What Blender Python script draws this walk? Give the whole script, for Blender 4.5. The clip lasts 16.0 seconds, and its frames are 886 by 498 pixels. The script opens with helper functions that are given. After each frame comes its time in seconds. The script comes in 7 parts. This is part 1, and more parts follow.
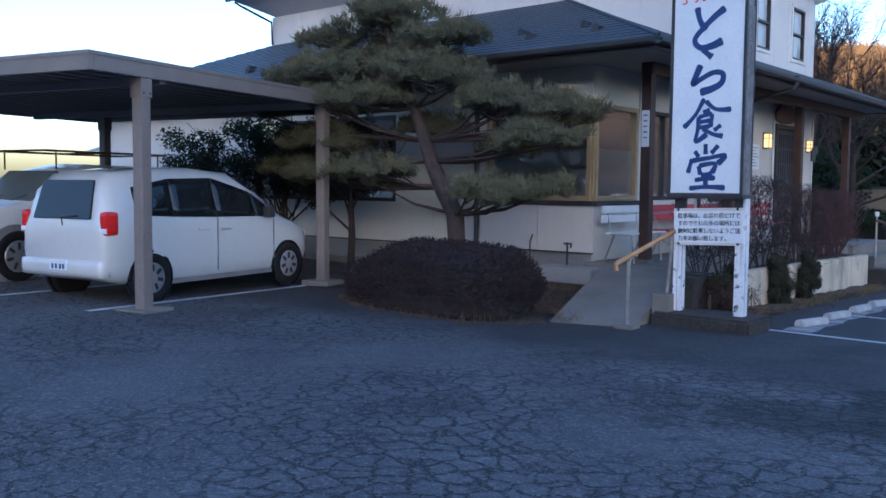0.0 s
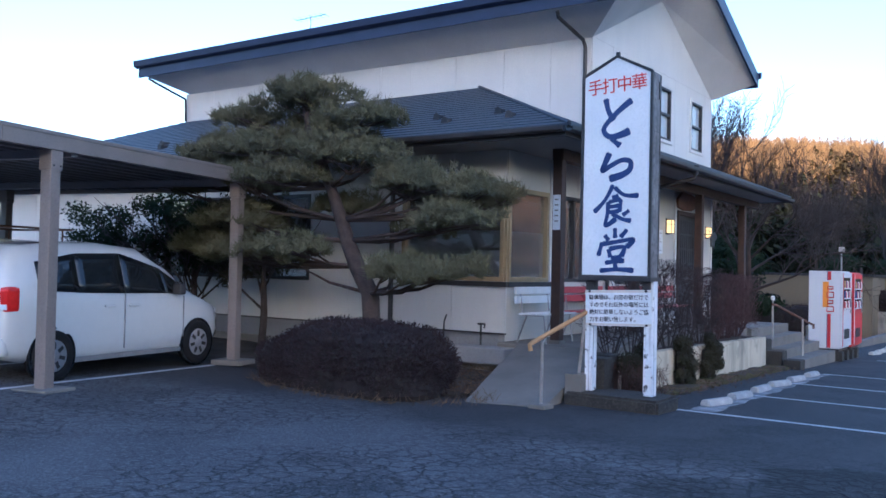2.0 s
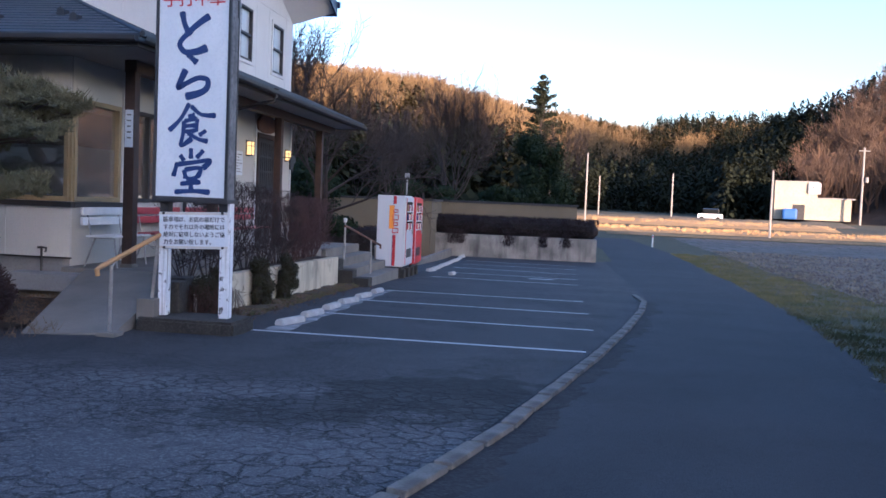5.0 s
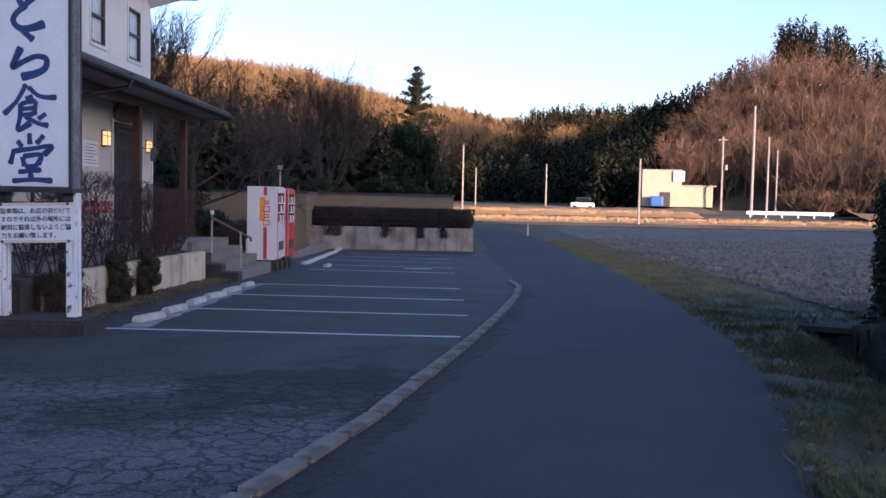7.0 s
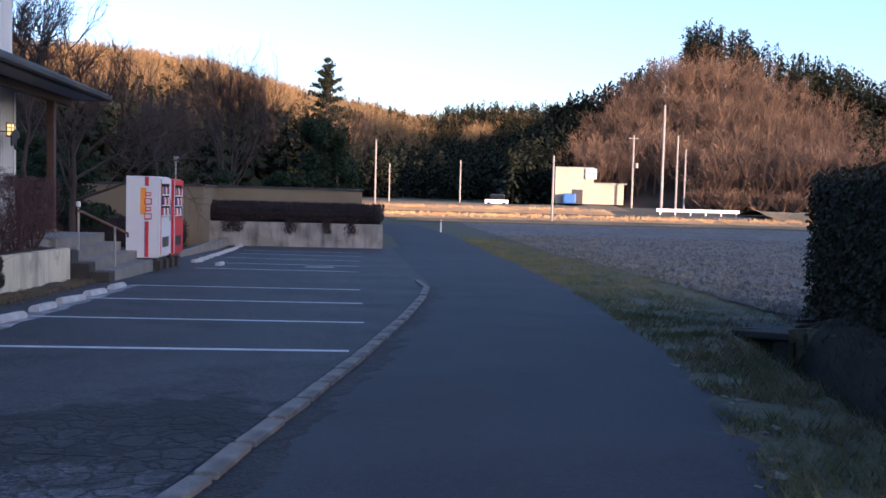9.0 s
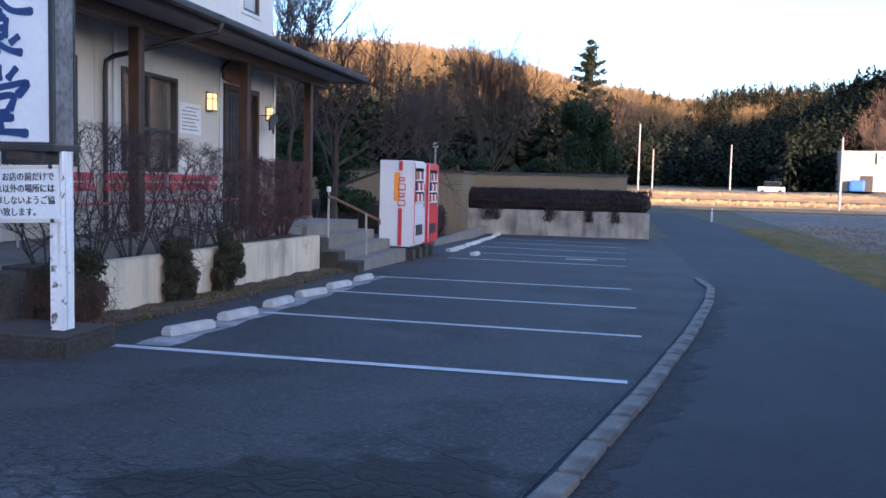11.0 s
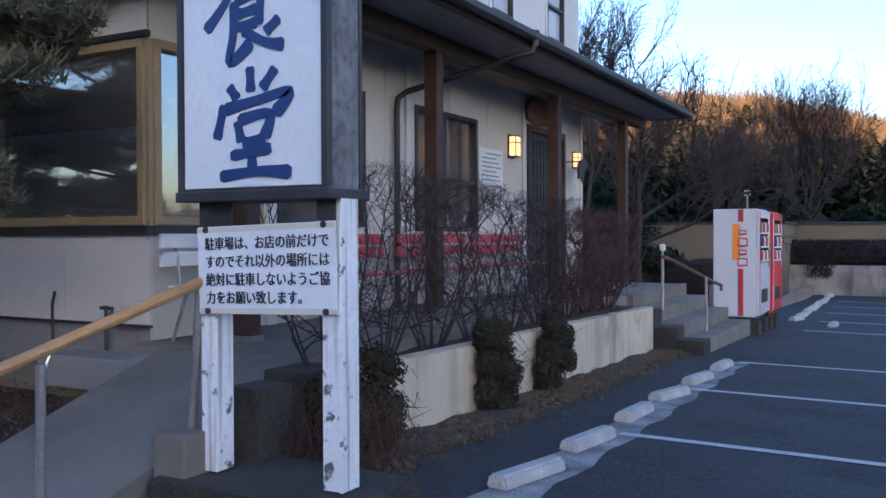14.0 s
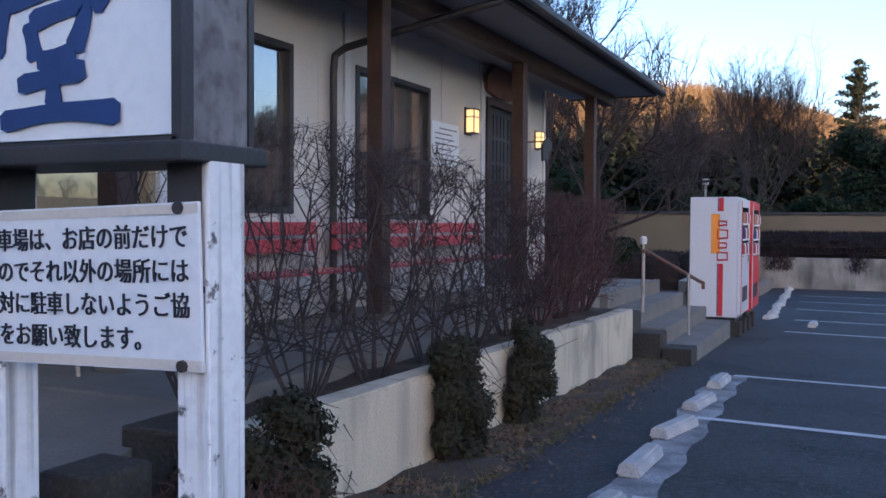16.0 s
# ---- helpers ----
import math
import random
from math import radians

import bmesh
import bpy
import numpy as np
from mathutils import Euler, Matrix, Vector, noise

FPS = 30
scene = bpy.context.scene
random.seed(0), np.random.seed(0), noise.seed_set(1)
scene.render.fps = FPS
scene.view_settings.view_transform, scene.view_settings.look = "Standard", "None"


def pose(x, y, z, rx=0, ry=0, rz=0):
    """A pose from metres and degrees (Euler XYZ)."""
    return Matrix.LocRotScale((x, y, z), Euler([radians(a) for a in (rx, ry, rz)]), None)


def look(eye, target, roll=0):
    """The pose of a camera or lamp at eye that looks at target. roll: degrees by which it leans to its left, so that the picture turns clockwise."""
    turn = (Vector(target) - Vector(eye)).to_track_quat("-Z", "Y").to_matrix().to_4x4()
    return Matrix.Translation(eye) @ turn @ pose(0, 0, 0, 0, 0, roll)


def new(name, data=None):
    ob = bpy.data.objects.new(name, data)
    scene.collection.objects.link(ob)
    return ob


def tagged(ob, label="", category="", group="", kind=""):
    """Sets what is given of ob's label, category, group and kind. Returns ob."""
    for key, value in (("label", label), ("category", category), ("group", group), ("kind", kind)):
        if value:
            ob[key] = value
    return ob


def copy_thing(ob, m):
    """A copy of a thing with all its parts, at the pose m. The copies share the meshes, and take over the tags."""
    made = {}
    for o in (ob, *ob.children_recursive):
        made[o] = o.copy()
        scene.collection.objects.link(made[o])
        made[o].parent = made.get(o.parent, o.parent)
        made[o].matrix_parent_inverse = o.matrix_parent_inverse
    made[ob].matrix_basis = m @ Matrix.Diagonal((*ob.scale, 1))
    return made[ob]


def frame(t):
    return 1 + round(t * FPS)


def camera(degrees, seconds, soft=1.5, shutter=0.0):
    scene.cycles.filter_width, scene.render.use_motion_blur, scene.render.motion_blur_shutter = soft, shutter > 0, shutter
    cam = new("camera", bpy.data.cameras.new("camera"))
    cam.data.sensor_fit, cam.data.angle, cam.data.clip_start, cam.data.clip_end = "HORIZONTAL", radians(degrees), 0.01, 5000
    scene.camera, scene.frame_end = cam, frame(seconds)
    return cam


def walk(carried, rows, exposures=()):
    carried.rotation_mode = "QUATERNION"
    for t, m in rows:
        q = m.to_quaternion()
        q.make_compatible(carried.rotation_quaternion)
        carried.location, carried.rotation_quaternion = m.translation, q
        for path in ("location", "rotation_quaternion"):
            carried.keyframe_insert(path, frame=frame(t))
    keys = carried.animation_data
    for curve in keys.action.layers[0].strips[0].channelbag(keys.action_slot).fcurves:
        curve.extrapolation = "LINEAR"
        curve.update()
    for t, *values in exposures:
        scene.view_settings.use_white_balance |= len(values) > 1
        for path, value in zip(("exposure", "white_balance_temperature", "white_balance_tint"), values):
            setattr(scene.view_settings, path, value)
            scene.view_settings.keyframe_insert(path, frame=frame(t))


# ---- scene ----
cam = camera(53.4, 16.0, soft=1.6)

PATH = [
    (0, (4.545, -9.881, 1.682), (3.25, -8.363, 1.542), 0.5),
    (0.5, (4.496, -9.927, 1.689), (3.346, -8.292, 1.632), 1.0),
    (1, (4.495, -9.957, 1.684), (3.346, -8.32, 1.693), 1.1),
    (1.5, (4.508, -9.964, 1.672), (3.361, -8.326, 1.715), 1.1),
    (2, (4.505, -9.969, 1.667), (3.368, -8.324, 1.713), 1.3),
    (2.5, (4.498, -9.955, 1.676), (3.389, -8.291, 1.72), 1.4),
    (3, (4.515, -9.954, 1.694), (3.541, -8.208, 1.719), 1.7),
    (3.5, (4.544, -9.947, 1.692), (3.769, -8.104, 1.668), 2.0),
    (4, (4.552, -9.937, 1.688), (4.004, -8.015, 1.627), 2.4),
    (4.5, (4.552, -9.913, 1.691), (4.174, -7.951, 1.592), 2.6),
    (4.7, (4.55, -9.906, 1.694), (4.22, -7.937, 1.587), 2.5),
    (6.8, (4.673, -9.681, 1.608), (4.63, -7.683, 1.525), 1.4),
    (7, (4.653, -9.574, 1.582), (4.65, -7.577, 1.472), 1.2),
    (7.5, (4.669, -9.249, 1.546), (4.766, -7.256, 1.409), 0.3),
    (8, (4.771, -8.935, 1.549), (5.02, -6.956, 1.401), 0.4),
    (8.2, (4.823, -8.758, 1.547), (5.103, -6.78, 1.442), 1.0),
    (10.3, (4.957, -6.671, 1.419), (4.85, -4.689, 1.173), 2.8),
    (10.5, (4.897, -6.466, 1.431), (4.748, -4.493, 1.143), 2.7),
    (11, (4.747, -5.966, 1.428), (4.358, -4.01, 1.274), 1.4),
    (11.5, (4.511, -5.517, 1.438), (3.905, -3.611, 1.396), 1.5),
    (12, (4.206, -5.084, 1.394), (3.404, -3.262, 1.21), 0.1),
    (12.1, (4.17, -5.038, 1.392), (3.257, -3.266, 1.228), -0.3),
    (12.5, (3.943, -4.709, 1.397), (2.953, -2.983, 1.192), 1.4),
    (13, (3.589, -4.274, 1.432), (2.64, -2.529, 1.196), 0.8),
    (13.5, (3.31, -3.817, 1.405), (2.313, -2.086, 1.301), -1.1),
    (14, (3.008, -3.359, 1.407), (2.044, -1.607, 1.377), -0.2),
    (14.5, (2.735, -2.916, 1.401), (1.758, -1.173, 1.322), -0.5),
    (15, (2.498, -2.507, 1.429), (1.51, -0.77, 1.36), 1.1),
    (15.5, (2.263, -2.169, 1.447), (1.381, -0.374, 1.486), 0.5),
    (16, (2.143, -1.828, 1.427), (1.293, -0.019, 1.368), 0.3),
]
EXPOSURES = [(0.0, 1.93, 4350, 20), (1.5, 2.15, 4380, 21), (3.5, 2.15, 4450, 23), (4.7, 2.0, 4600, 26), (6.8, 1.62, 4880, 34), (8.0, 1.5, 4950, 36), (9.2, 1.82, 4700, 28), (10.5, 2.2, 4550, 24), (11.5, 2.07, 4620, 24), (13.0, 1.9, 4560, 23), (14.5, 1.85, 4620, 24), (16.0, 1.82, 4700, 26)]
walk(cam, [(t, look(eye, target, roll)) for t, eye, target, roll in PATH], EXPOSURES)

# ---- light ----
SUN_AZ = 143.0  # degrees from +y towards +x
SUN_EL = 6.0
sky_world = bpy.data.worlds.new("sky")
sky_world.use_nodes = True
scene.world = sky_world
wn = sky_world.node_tree.nodes
sky_tex = wn.new("ShaderNodeTexSky")
sky_tex.sky_type = "NISHITA"
sky_tex.sun_disc = False
sky_tex.air_density, sky_tex.dust_density, sky_tex.ozone_density = 1.0, 1.8, 0.9
sky_tex.sun_elevation = radians(SUN_EL)
sky_tex.sun_rotation = radians(SUN_AZ)
sky_world.node_tree.links.new(sky_tex.outputs[0], wn["Background"].inputs[0])
wn["Background"].inputs[1].default_value = 0.15
sun = new("sun", bpy.data.lights.new("sun", "SUN"))
sun.data.energy, sun.data.angle, sun.data.color = 5.0, radians(0.6), (1.0, 0.6, 0.27)
az, el = radians(SUN_AZ), radians(SUN_EL)
sun_way = Vector((math.sin(az) * math.cos(el), math.cos(az) * math.cos(el), math.sin(el)))
sun.matrix_world = look(tuple(sun_way * 300), (0, 0, 0))

# ---- helpers of this place ----


def lerp(v, xs, zs):
    return float(np.interp(v, xs, zs))


def G(x, y):
    """Height of the ground."""
    z = lerp(y, [-40, 25, 60, 80, 100, 170, 250, 600], [1.02, -0.54, -0.5, -0.1, 0.5, 1.3, 3, 8])
    return z + 0.02 * max(0.0, min(20.0, -x - 1)) * lerp(y, [8, 14], [1, 0])


def part(name, bm, material, parent=None, label="", smooth=False):
    """Links a bmesh as one mesh object, under a thing or by itself."""
    me = bpy.data.meshes.new(name)
    bm.normal_update()
    bm.to_mesh(me)
    bm.free()
    for m in material if isinstance(material, (list, tuple)) else [material]:
        me.materials.append(m)
    if smooth:
        for p in me.polygons:
            p.use_smooth = True
    ob = new(name, me)
    ob.parent = parent
    if label:
        ob["label"] = label
    return ob


def thing(name, label, category, at=(0, 0, 0), group="", kind="", rz=0):
    ob = new(name)
    ob.empty_display_size = 0.2
    ob.matrix_world = pose(*at, rz=rz)
    return tagged(ob, label, category, group, kind)


def box(bm, x0, y0, z0, x1, y1, z1, bev=0.0, m=None, mat=0):
    vs = [bm.verts.new((x, y, z)) for z in (z0, z1) for y in (y0, y1) for x in (x0, x1)]
    fs = [bm.faces.new([vs[i] for i in q]) for q in
          ((0, 2, 3, 1), (4, 5, 7, 6), (0, 1, 5, 4), (2, 6, 7, 3), (1, 3, 7, 5), (0, 4, 6, 2))]
    for f in fs:
        f.material_index = mat
    if bev:
        es = {e for f in fs for e in f.edges}
        r = bmesh.ops.bevel(bm, geom=list(es), offset=bev, segments=2, affect="EDGES", profile=0.6)
        vs = list({v for v in vs if v.is_valid} | {v for f in r["faces"] for v in f.verts})
    if m is not None:
        bmesh.ops.transform(bm, matrix=m, verts=[v for v in vs if v.is_valid])
    return vs


def B(*a, bev=0.0, m=None):
    bm = bmesh.new()
    box(bm, *a, bev=bev, m=m)
    return bm


def prism(bm, pts, vec):
    """A flat outline swept by a vector."""
    a = [bm.verts.new(p) for p in pts]
    b = [bm.verts.new(Vector(p) + Vector(vec)) for p in pts]
    n = len(pts)
    bm.faces.new(a[::-1])
    bm.faces.new(b)
    for i in range(n):
        bm.faces.new((a[i], a[(i + 1) % n], b[(i + 1) % n], b[i]))
    return a + b


def PR(pts, vec, bev=0.0):
    bm = bmesh.new()
    prism(bm, pts, vec)
    bmesh.ops.recalc_face_normals(bm, faces=bm.faces)
    if bev:
        bmesh.ops.bevel(bm, geom=bm.edges[:], offset=bev, segments=2, affect="EDGES")
    return bm


def tube(bm, pts, radii, n=8, caps=True):
    """A round bar along points with its own radius at each."""
    rings = []
    pts = [Vector(p) for p in pts]
    if isinstance(radii, (int, float)):
        radii = [radii] * len(pts)
    side = None
    for i, p in enumerate(pts):
        d = (pts[min(i + 1, len(pts) - 1)] - pts[max(i - 1, 0)]).normalized()
        if side is None:
            side = d.orthogonal().normalized()
        else:
            side = (side - d * side.dot(d)).normalized()
        up = d.cross(side)
        rings.append([bm.verts.new(p + (side * math.cos(k * math.tau / n) + up * math.sin(k * math.tau / n)) * radii[i]) for k in range(n)])
    for a, b in zip(rings, rings[1:]):
        for k in range(n):
            bm.faces.new((a[k], a[(k + 1) % n], b[(k + 1) % n], b[k]))
    if caps:
        bm.faces.new(rings[0][::-1])
        bm.faces.new(rings[-1])


def T(pts, r, n=8):
    bm = bmesh.new()
    tube(bm, pts, r, n)
    return bm


def sheet(fn, xs, ys):
    """A grid over xs and ys, each vertex placed by fn(u, v)."""
    bm = bmesh.new()
    rows = [[bm.verts.new(fn(x, y)) for x in xs] for y in ys]
    for a, b in zip(rows, rows[1:]):
        for i in range(len(xs) - 1):
            bm.faces.new((a[i], a[i + 1], b[i + 1], b[i]))
    return bm


# ---- materials ----


def surf(name, c1, c2=None, scale=3.0, rough=0.8, bump=0.2, fine=40.0, metal=0.0, c3=None, spots=0.0, spec=0.5):
    """A surface with two scales of colour noise, rough spots and fine relief."""
    m = bpy.data.materials.new(name)
    m.use_nodes = True
    nt = m.node_tree
    nd, lk = nt.nodes, nt.links
    b = nd["Principled BSDF"]
    b.inputs["Roughness"].default_value = rough
    b.inputs["Metallic"].default_value = metal
    b.inputs["Specular IOR Level"].default_value = spec
    c2 = c2 or tuple(v * 0.75 for v in c1)
    tc = nd.new("ShaderNodeTexCoord")
    n1 = nd.new("ShaderNodeTexNoise")
    n1.inputs["Scale"].default_value = scale
    n1.inputs["Detail"].default_value = 6
    n2 = nd.new("ShaderNodeTexNoise")
    n2.inputs["Scale"].default_value = fine
    n2.inputs["Detail"].default_value = 4
    for n in (n1, n2):
        lk.new(tc.outputs["Object"], n.inputs["Vector"])
    r1 = nd.new("ShaderNodeMapRange")
    r1.inputs[1].default_value, r1.inputs[2].default_value = 0.35, 0.68
    lk.new(n1.outputs[0], r1.inputs[0])
    mx = nd.new("ShaderNodeMix")
    mx.data_type = "RGBA"
    mx.inputs[6].default_value, mx.inputs[7].default_value = (*c1, 1), (*c2, 1)
    lk.new(r1.outputs[0], mx.inputs[0])
    out = mx.outputs[2]
    r2 = nd.new("ShaderNodeMapRange")
    r2.inputs[1].default_value, r2.inputs[2].default_value = 0.45, 0.75
    r2.inputs[4].default_value = 0.5 if c3 is None else 0.9
    lk.new(n2.outputs[0], r2.inputs[0])
    m2 = nd.new("ShaderNodeMix")
    m2.data_type = "RGBA"
    m2.inputs[7].default_value = (*(c3 or tuple(v * 0.7 for v in c2)), 1)
    lk.new(r2.outputs[0], m2.inputs[0])
    lk.new(out, m2.inputs[6])
    lk.new(m2.outputs[2], b.inputs["Base Color"])
    if bump:
        bp = nd.new("ShaderNodeBump")
        bp.inputs["Strength"].default_value = bump
        bp.inputs["Distance"].default_value = 0.01
        lk.new(n2.outputs[0], bp.inputs["Height"])
        lk.new(bp.outputs[0], b.inputs["Normal"])
    return m


M_ASPH = surf("asphalt", (0.06, 0.062, 0.069), (0.106, 0.108, 0.116), 0.8, 0.8, 1.0, 80, c3=(0.018, 0.019, 0.022), spec=0.35)
M_ROAD = surf("road_asphalt", (0.022, 0.025, 0.031), (0.034, 0.037, 0.044), 0.6, 0.8, 0.9, 80, c3=(0.016, 0.017, 0.021), spec=0.3)
M_GRASS = surf("grass_soil", (0.038, 0.048, 0.017), (0.09, 0.074, 0.038), 1.6, 0.95, 1.0, 22, c3=(0.02, 0.021, 0.01))
M_WHITE = surf("siding_white", (0.663, 0.663, 0.646), (0.595, 0.595, 0.586), 0.7, 0.6, 0.1, 60, c3=(0.561, 0.561, 0.552))
M_CREAM = surf("siding_cream", (0.58, 0.565, 0.52), (0.54, 0.525, 0.48), 0.7, 0.7, 0.1, 60, c3=(0.5, 0.485, 0.44))
M_ROOF = surf("roof_slate", (0.035, 0.045, 0.06), (0.05, 0.06, 0.08), 2.0, 0.55, 0.3, 50)
M_SOFFIT = surf("soffit_grey", (0.294, 0.294, 0.294), (0.252, 0.252, 0.252), 1.0, 0.7, 0.05, 50)
M_DKWOOD = surf("dark_wood", (0.06, 0.032, 0.02), (0.035, 0.02, 0.013), 6.0, 0.6, 0.3, 60)
M_WOOD = surf("oak_wood", (0.42, 0.26, 0.11), (0.33, 0.19, 0.08), 6.0, 0.5, 0.2, 70)
M_CONC = surf("concrete", (0.2, 0.188, 0.164), (0.136, 0.128, 0.112), 2.0, 0.9, 0.4, 60, c3=(0.144, 0.136, 0.12))
M_PLANTER = surf("planter_wall", (0.58, 0.52, 0.39), (0.48, 0.43, 0.32), 2.0, 0.9, 0.3, 70, c3=(0.4, 0.36, 0.27))
M_SIGN = surf("sign_face", (0.70, 0.745, 0.79), (0.62, 0.67, 0.72), 1.5, 0.35, 0.0, 30, c3=(0.6, 0.65, 0.7))
M_BLACK = surf("black_metal", (0.02, 0.02, 0.022), (0.038, 0.036, 0.036), 3.0, 0.5, 0.2, 50)
M_PAINT = surf("line_paint", (0.58, 0.59, 0.6), (0.42, 0.42, 0.43), 3.0, 0.8, 0.3, 90, c3=(0.2, 0.2, 0.205))
M_CAR = surf("car_white", (0.56, 0.568, 0.56), (0.544, 0.552, 0.544), 1.0, 0.2, 0.0, 10, c3=(0.528, 0.536, 0.528))
M_ALU = surf("bronze_aluminium", (0.255, 0.217, 0.195), (0.225, 0.195, 0.173), 3.0, 0.45, 0.05, 50, metal=0.3)
M_BUSH = surf("azalea_twigs", (0.026, 0.013, 0.014), (0.017, 0.01, 0.011), 4.0, 0.9, 1.0, 20)
M_PINE = surf("pine_needles", (0.062, 0.066, 0.032), (0.1, 0.096, 0.048), 2.0, 0.8, 0.8, 30)
M_BARK = surf("bark", (0.062, 0.046, 0.04), (0.036, 0.028, 0.025), 8.0, 0.95, 1.0, 30)
M_HILL = surf("winter_wood", (0.15, 0.092, 0.052), (0.09, 0.058, 0.036), 0.05, 0.95, 0.3, 0.6, c3=(0.08, 0.056, 0.034))
# Cedar green taken near black: the valley's shade is in the colour
M_CEDAR = surf("cedar_wood", (0.016, 0.021, 0.013), (0.026, 0.029, 0.016), 0.05, 0.95, 0.6, 0.6, spec=0.1)
M_BEIGE = surf("beige_wall", (0.17, 0.14, 0.09), (0.135, 0.113, 0.074), 0.6, 0.9, 0.2, 40)

M_SOIL = surf("soil", (0.034, 0.025, 0.018), (0.06, 0.042, 0.028), 2.0, 0.95, 0.9, 35, c3=(0.02, 0.015, 0.012))
# Dark soil, taken darker still to hold the shade on the ditch bank
M_BANK = surf("shaded_earth", (0.015, 0.013, 0.009), (0.026, 0.022, 0.013), 2.5, 0.95, 1.0, 18, c3=(0.009, 0.008, 0.006), spec=0.2)
M_STALK = surf("withered_stalks", (0.085, 0.046, 0.032), (0.05, 0.028, 0.021), 8, 0.95, 0.2, 40)
M_PAINTW = surf("worn_paint", (0.36, 0.36, 0.365), (0.1, 0.1, 0.103), 3.6, 0.85, 0.5, 60, c3=(0.1, 0.1, 0.105))
M_WSTOP = surf("wheel_stop_concrete", (0.476, 0.476, 0.468), (0.357, 0.357, 0.348), 4, 0.9, 0.4, 70, c3=(0.289, 0.289, 0.281))
M_DARKJ = surf("joint_filler", (0.30, 0.30, 0.29), (0.22, 0.22, 0.22), 2, 0.8, 0.1, 40)
M_CONCG = surf("grey_render", (0.24, 0.248, 0.264), (0.2, 0.208, 0.224), 1.5, 0.85, 0.2, 50)
M_DKCONC = surf("mossy_concrete", (0.038, 0.036, 0.03), (0.02, 0.019, 0.017), 4, 0.95, 0.8, 40, c3=(0.06, 0.055, 0.046))
M_WOODF = surf("pale_oak", (0.33, 0.26, 0.14), (0.28, 0.21, 0.11), 5, 0.5, 0.1, 70, c3=(0.22, 0.17, 0.09))
M_FROST = surf("frosted_film", (0.42, 0.46, 0.48), (0.38, 0.42, 0.44), 2, 0.6, 0.0, 20, c3=(0.36, 0.4, 0.42))
# Pale pane colour stands in for reflected sky and a white blind
M_BLIND = surf("sky_pale_pane", (0.5, 0.53, 0.56), (0.45, 0.48, 0.51), 2, 0.08, 0.0, 20, c3=(0.44, 0.47, 0.5))
M_NAVY = surf("navy_metal", (0.025, 0.035, 0.085), (0.018, 0.025, 0.06), 2, 0.4, 0.05, 40)
M_PVC = surf("white_plastic", (0.637, 0.637, 0.629), (0.561, 0.561, 0.552), 3, 0.5, 0.05, 40, c3=(0.51, 0.51, 0.501))
M_SIGNSIDE = surf("weathered_box", (0.22, 0.225, 0.24), (0.085, 0.08, 0.08), 2.6, 0.6, 0.2, 18, c3=(0.05, 0.045, 0.045))
M_BLUEINK = surf("blue_paint", (0.018, 0.045, 0.17), (0.014, 0.036, 0.14), 3, 0.5, 0.0, 30)
M_REDINK = surf("red_paint", (0.55, 0.03, 0.035), (0.48, 0.028, 0.03), 3, 0.45, 0.0, 30, c3=(0.42, 0.03, 0.03))
M_INK = surf("black_ink", (0.012, 0.014, 0.03), (0.01, 0.012, 0.02), 5, 0.6, 0.0, 30)
M_GREYINK = surf("grey_ink", (0.2, 0.2, 0.2), (0.15, 0.15, 0.15), 5, 0.7, 0.0, 30)
M_STEEL = surf("galvanised_steel", (0.42, 0.41, 0.40), (0.3, 0.29, 0.28), 8, 0.4, 0.1, 60, metal=0.7)
M_BENCHW = surf("white_bench_paint", (0.78, 0.78, 0.77), (0.7, 0.7, 0.69), 5, 0.4, 0.05, 50, c3=(0.65, 0.65, 0.64))
M_BENCHR = surf("red_bench_paint", (0.46, 0.07, 0.08), (0.4, 0.06, 0.07), 5, 0.35, 0.05, 50, c3=(0.36, 0.055, 0.06))
M_BROWN = surf("brown_wood", (0.16, 0.07, 0.035), (0.1, 0.045, 0.025), 6, 0.6, 0.3, 50)
M_VENDW = surf("vending_white", (0.608, 0.632, 0.672), (0.584, 0.608, 0.648), 2, 0.35, 0.0, 30, c3=(0.56, 0.584, 0.624))
M_ORANGE = surf("orange_paint", (0.85, 0.34, 0.03), (0.8, 0.31, 0.03), 3, 0.45, 0.0, 30, c3=(0.75, 0.3, 0.03))
M_GLASSD = surf("dark_glass", (0.03, 0.035, 0.04), (0.025, 0.03, 0.035), 2, 0.08, 0.0, 30)
M_CARGLASS = surf("car_glass", (0.015, 0.018, 0.02), (0.013, 0.015, 0.017), 2, 0.04, 0.0, 30)
# Grey lightened to stand in for sky mirrored in the windshield
M_WSCREEN = surf("windshield_sky_grey", (0.13, 0.16, 0.175), (0.11, 0.14, 0.155), 2, 0.05, 0.0, 30)
M_CAR.node_tree.nodes["Principled BSDF"].inputs["Coat Weight"].default_value = 0.8
M_ALUD = surf("carport_deck", (0.20, 0.19, 0.20), (0.17, 0.16, 0.17), 2, 0.6, 0.05, 40)
M_TYRE = surf("tyre_rubber", (0.012, 0.012, 0.013), (0.018, 0.018, 0.018), 8, 0.9, 0.3, 60, spec=0.15)
M_RIM = surf("rim_silver", (0.5, 0.5, 0.52), (0.42, 0.42, 0.44), 6, 0.3, 0.0, 40, metal=0.7)
M_TAIL = surf("tail_red", (0.6, 0.02, 0.015), (0.5, 0.015, 0.012), 4, 0.15, 0.0, 40, c3=(0.45, 0.015, 0.01))
M_CARS = surf("car_silver", (0.62, 0.64, 0.66), (0.6, 0.62, 0.64), 2, 0.25, 0.0, 40, c3=(0.58, 0.6, 0.62))
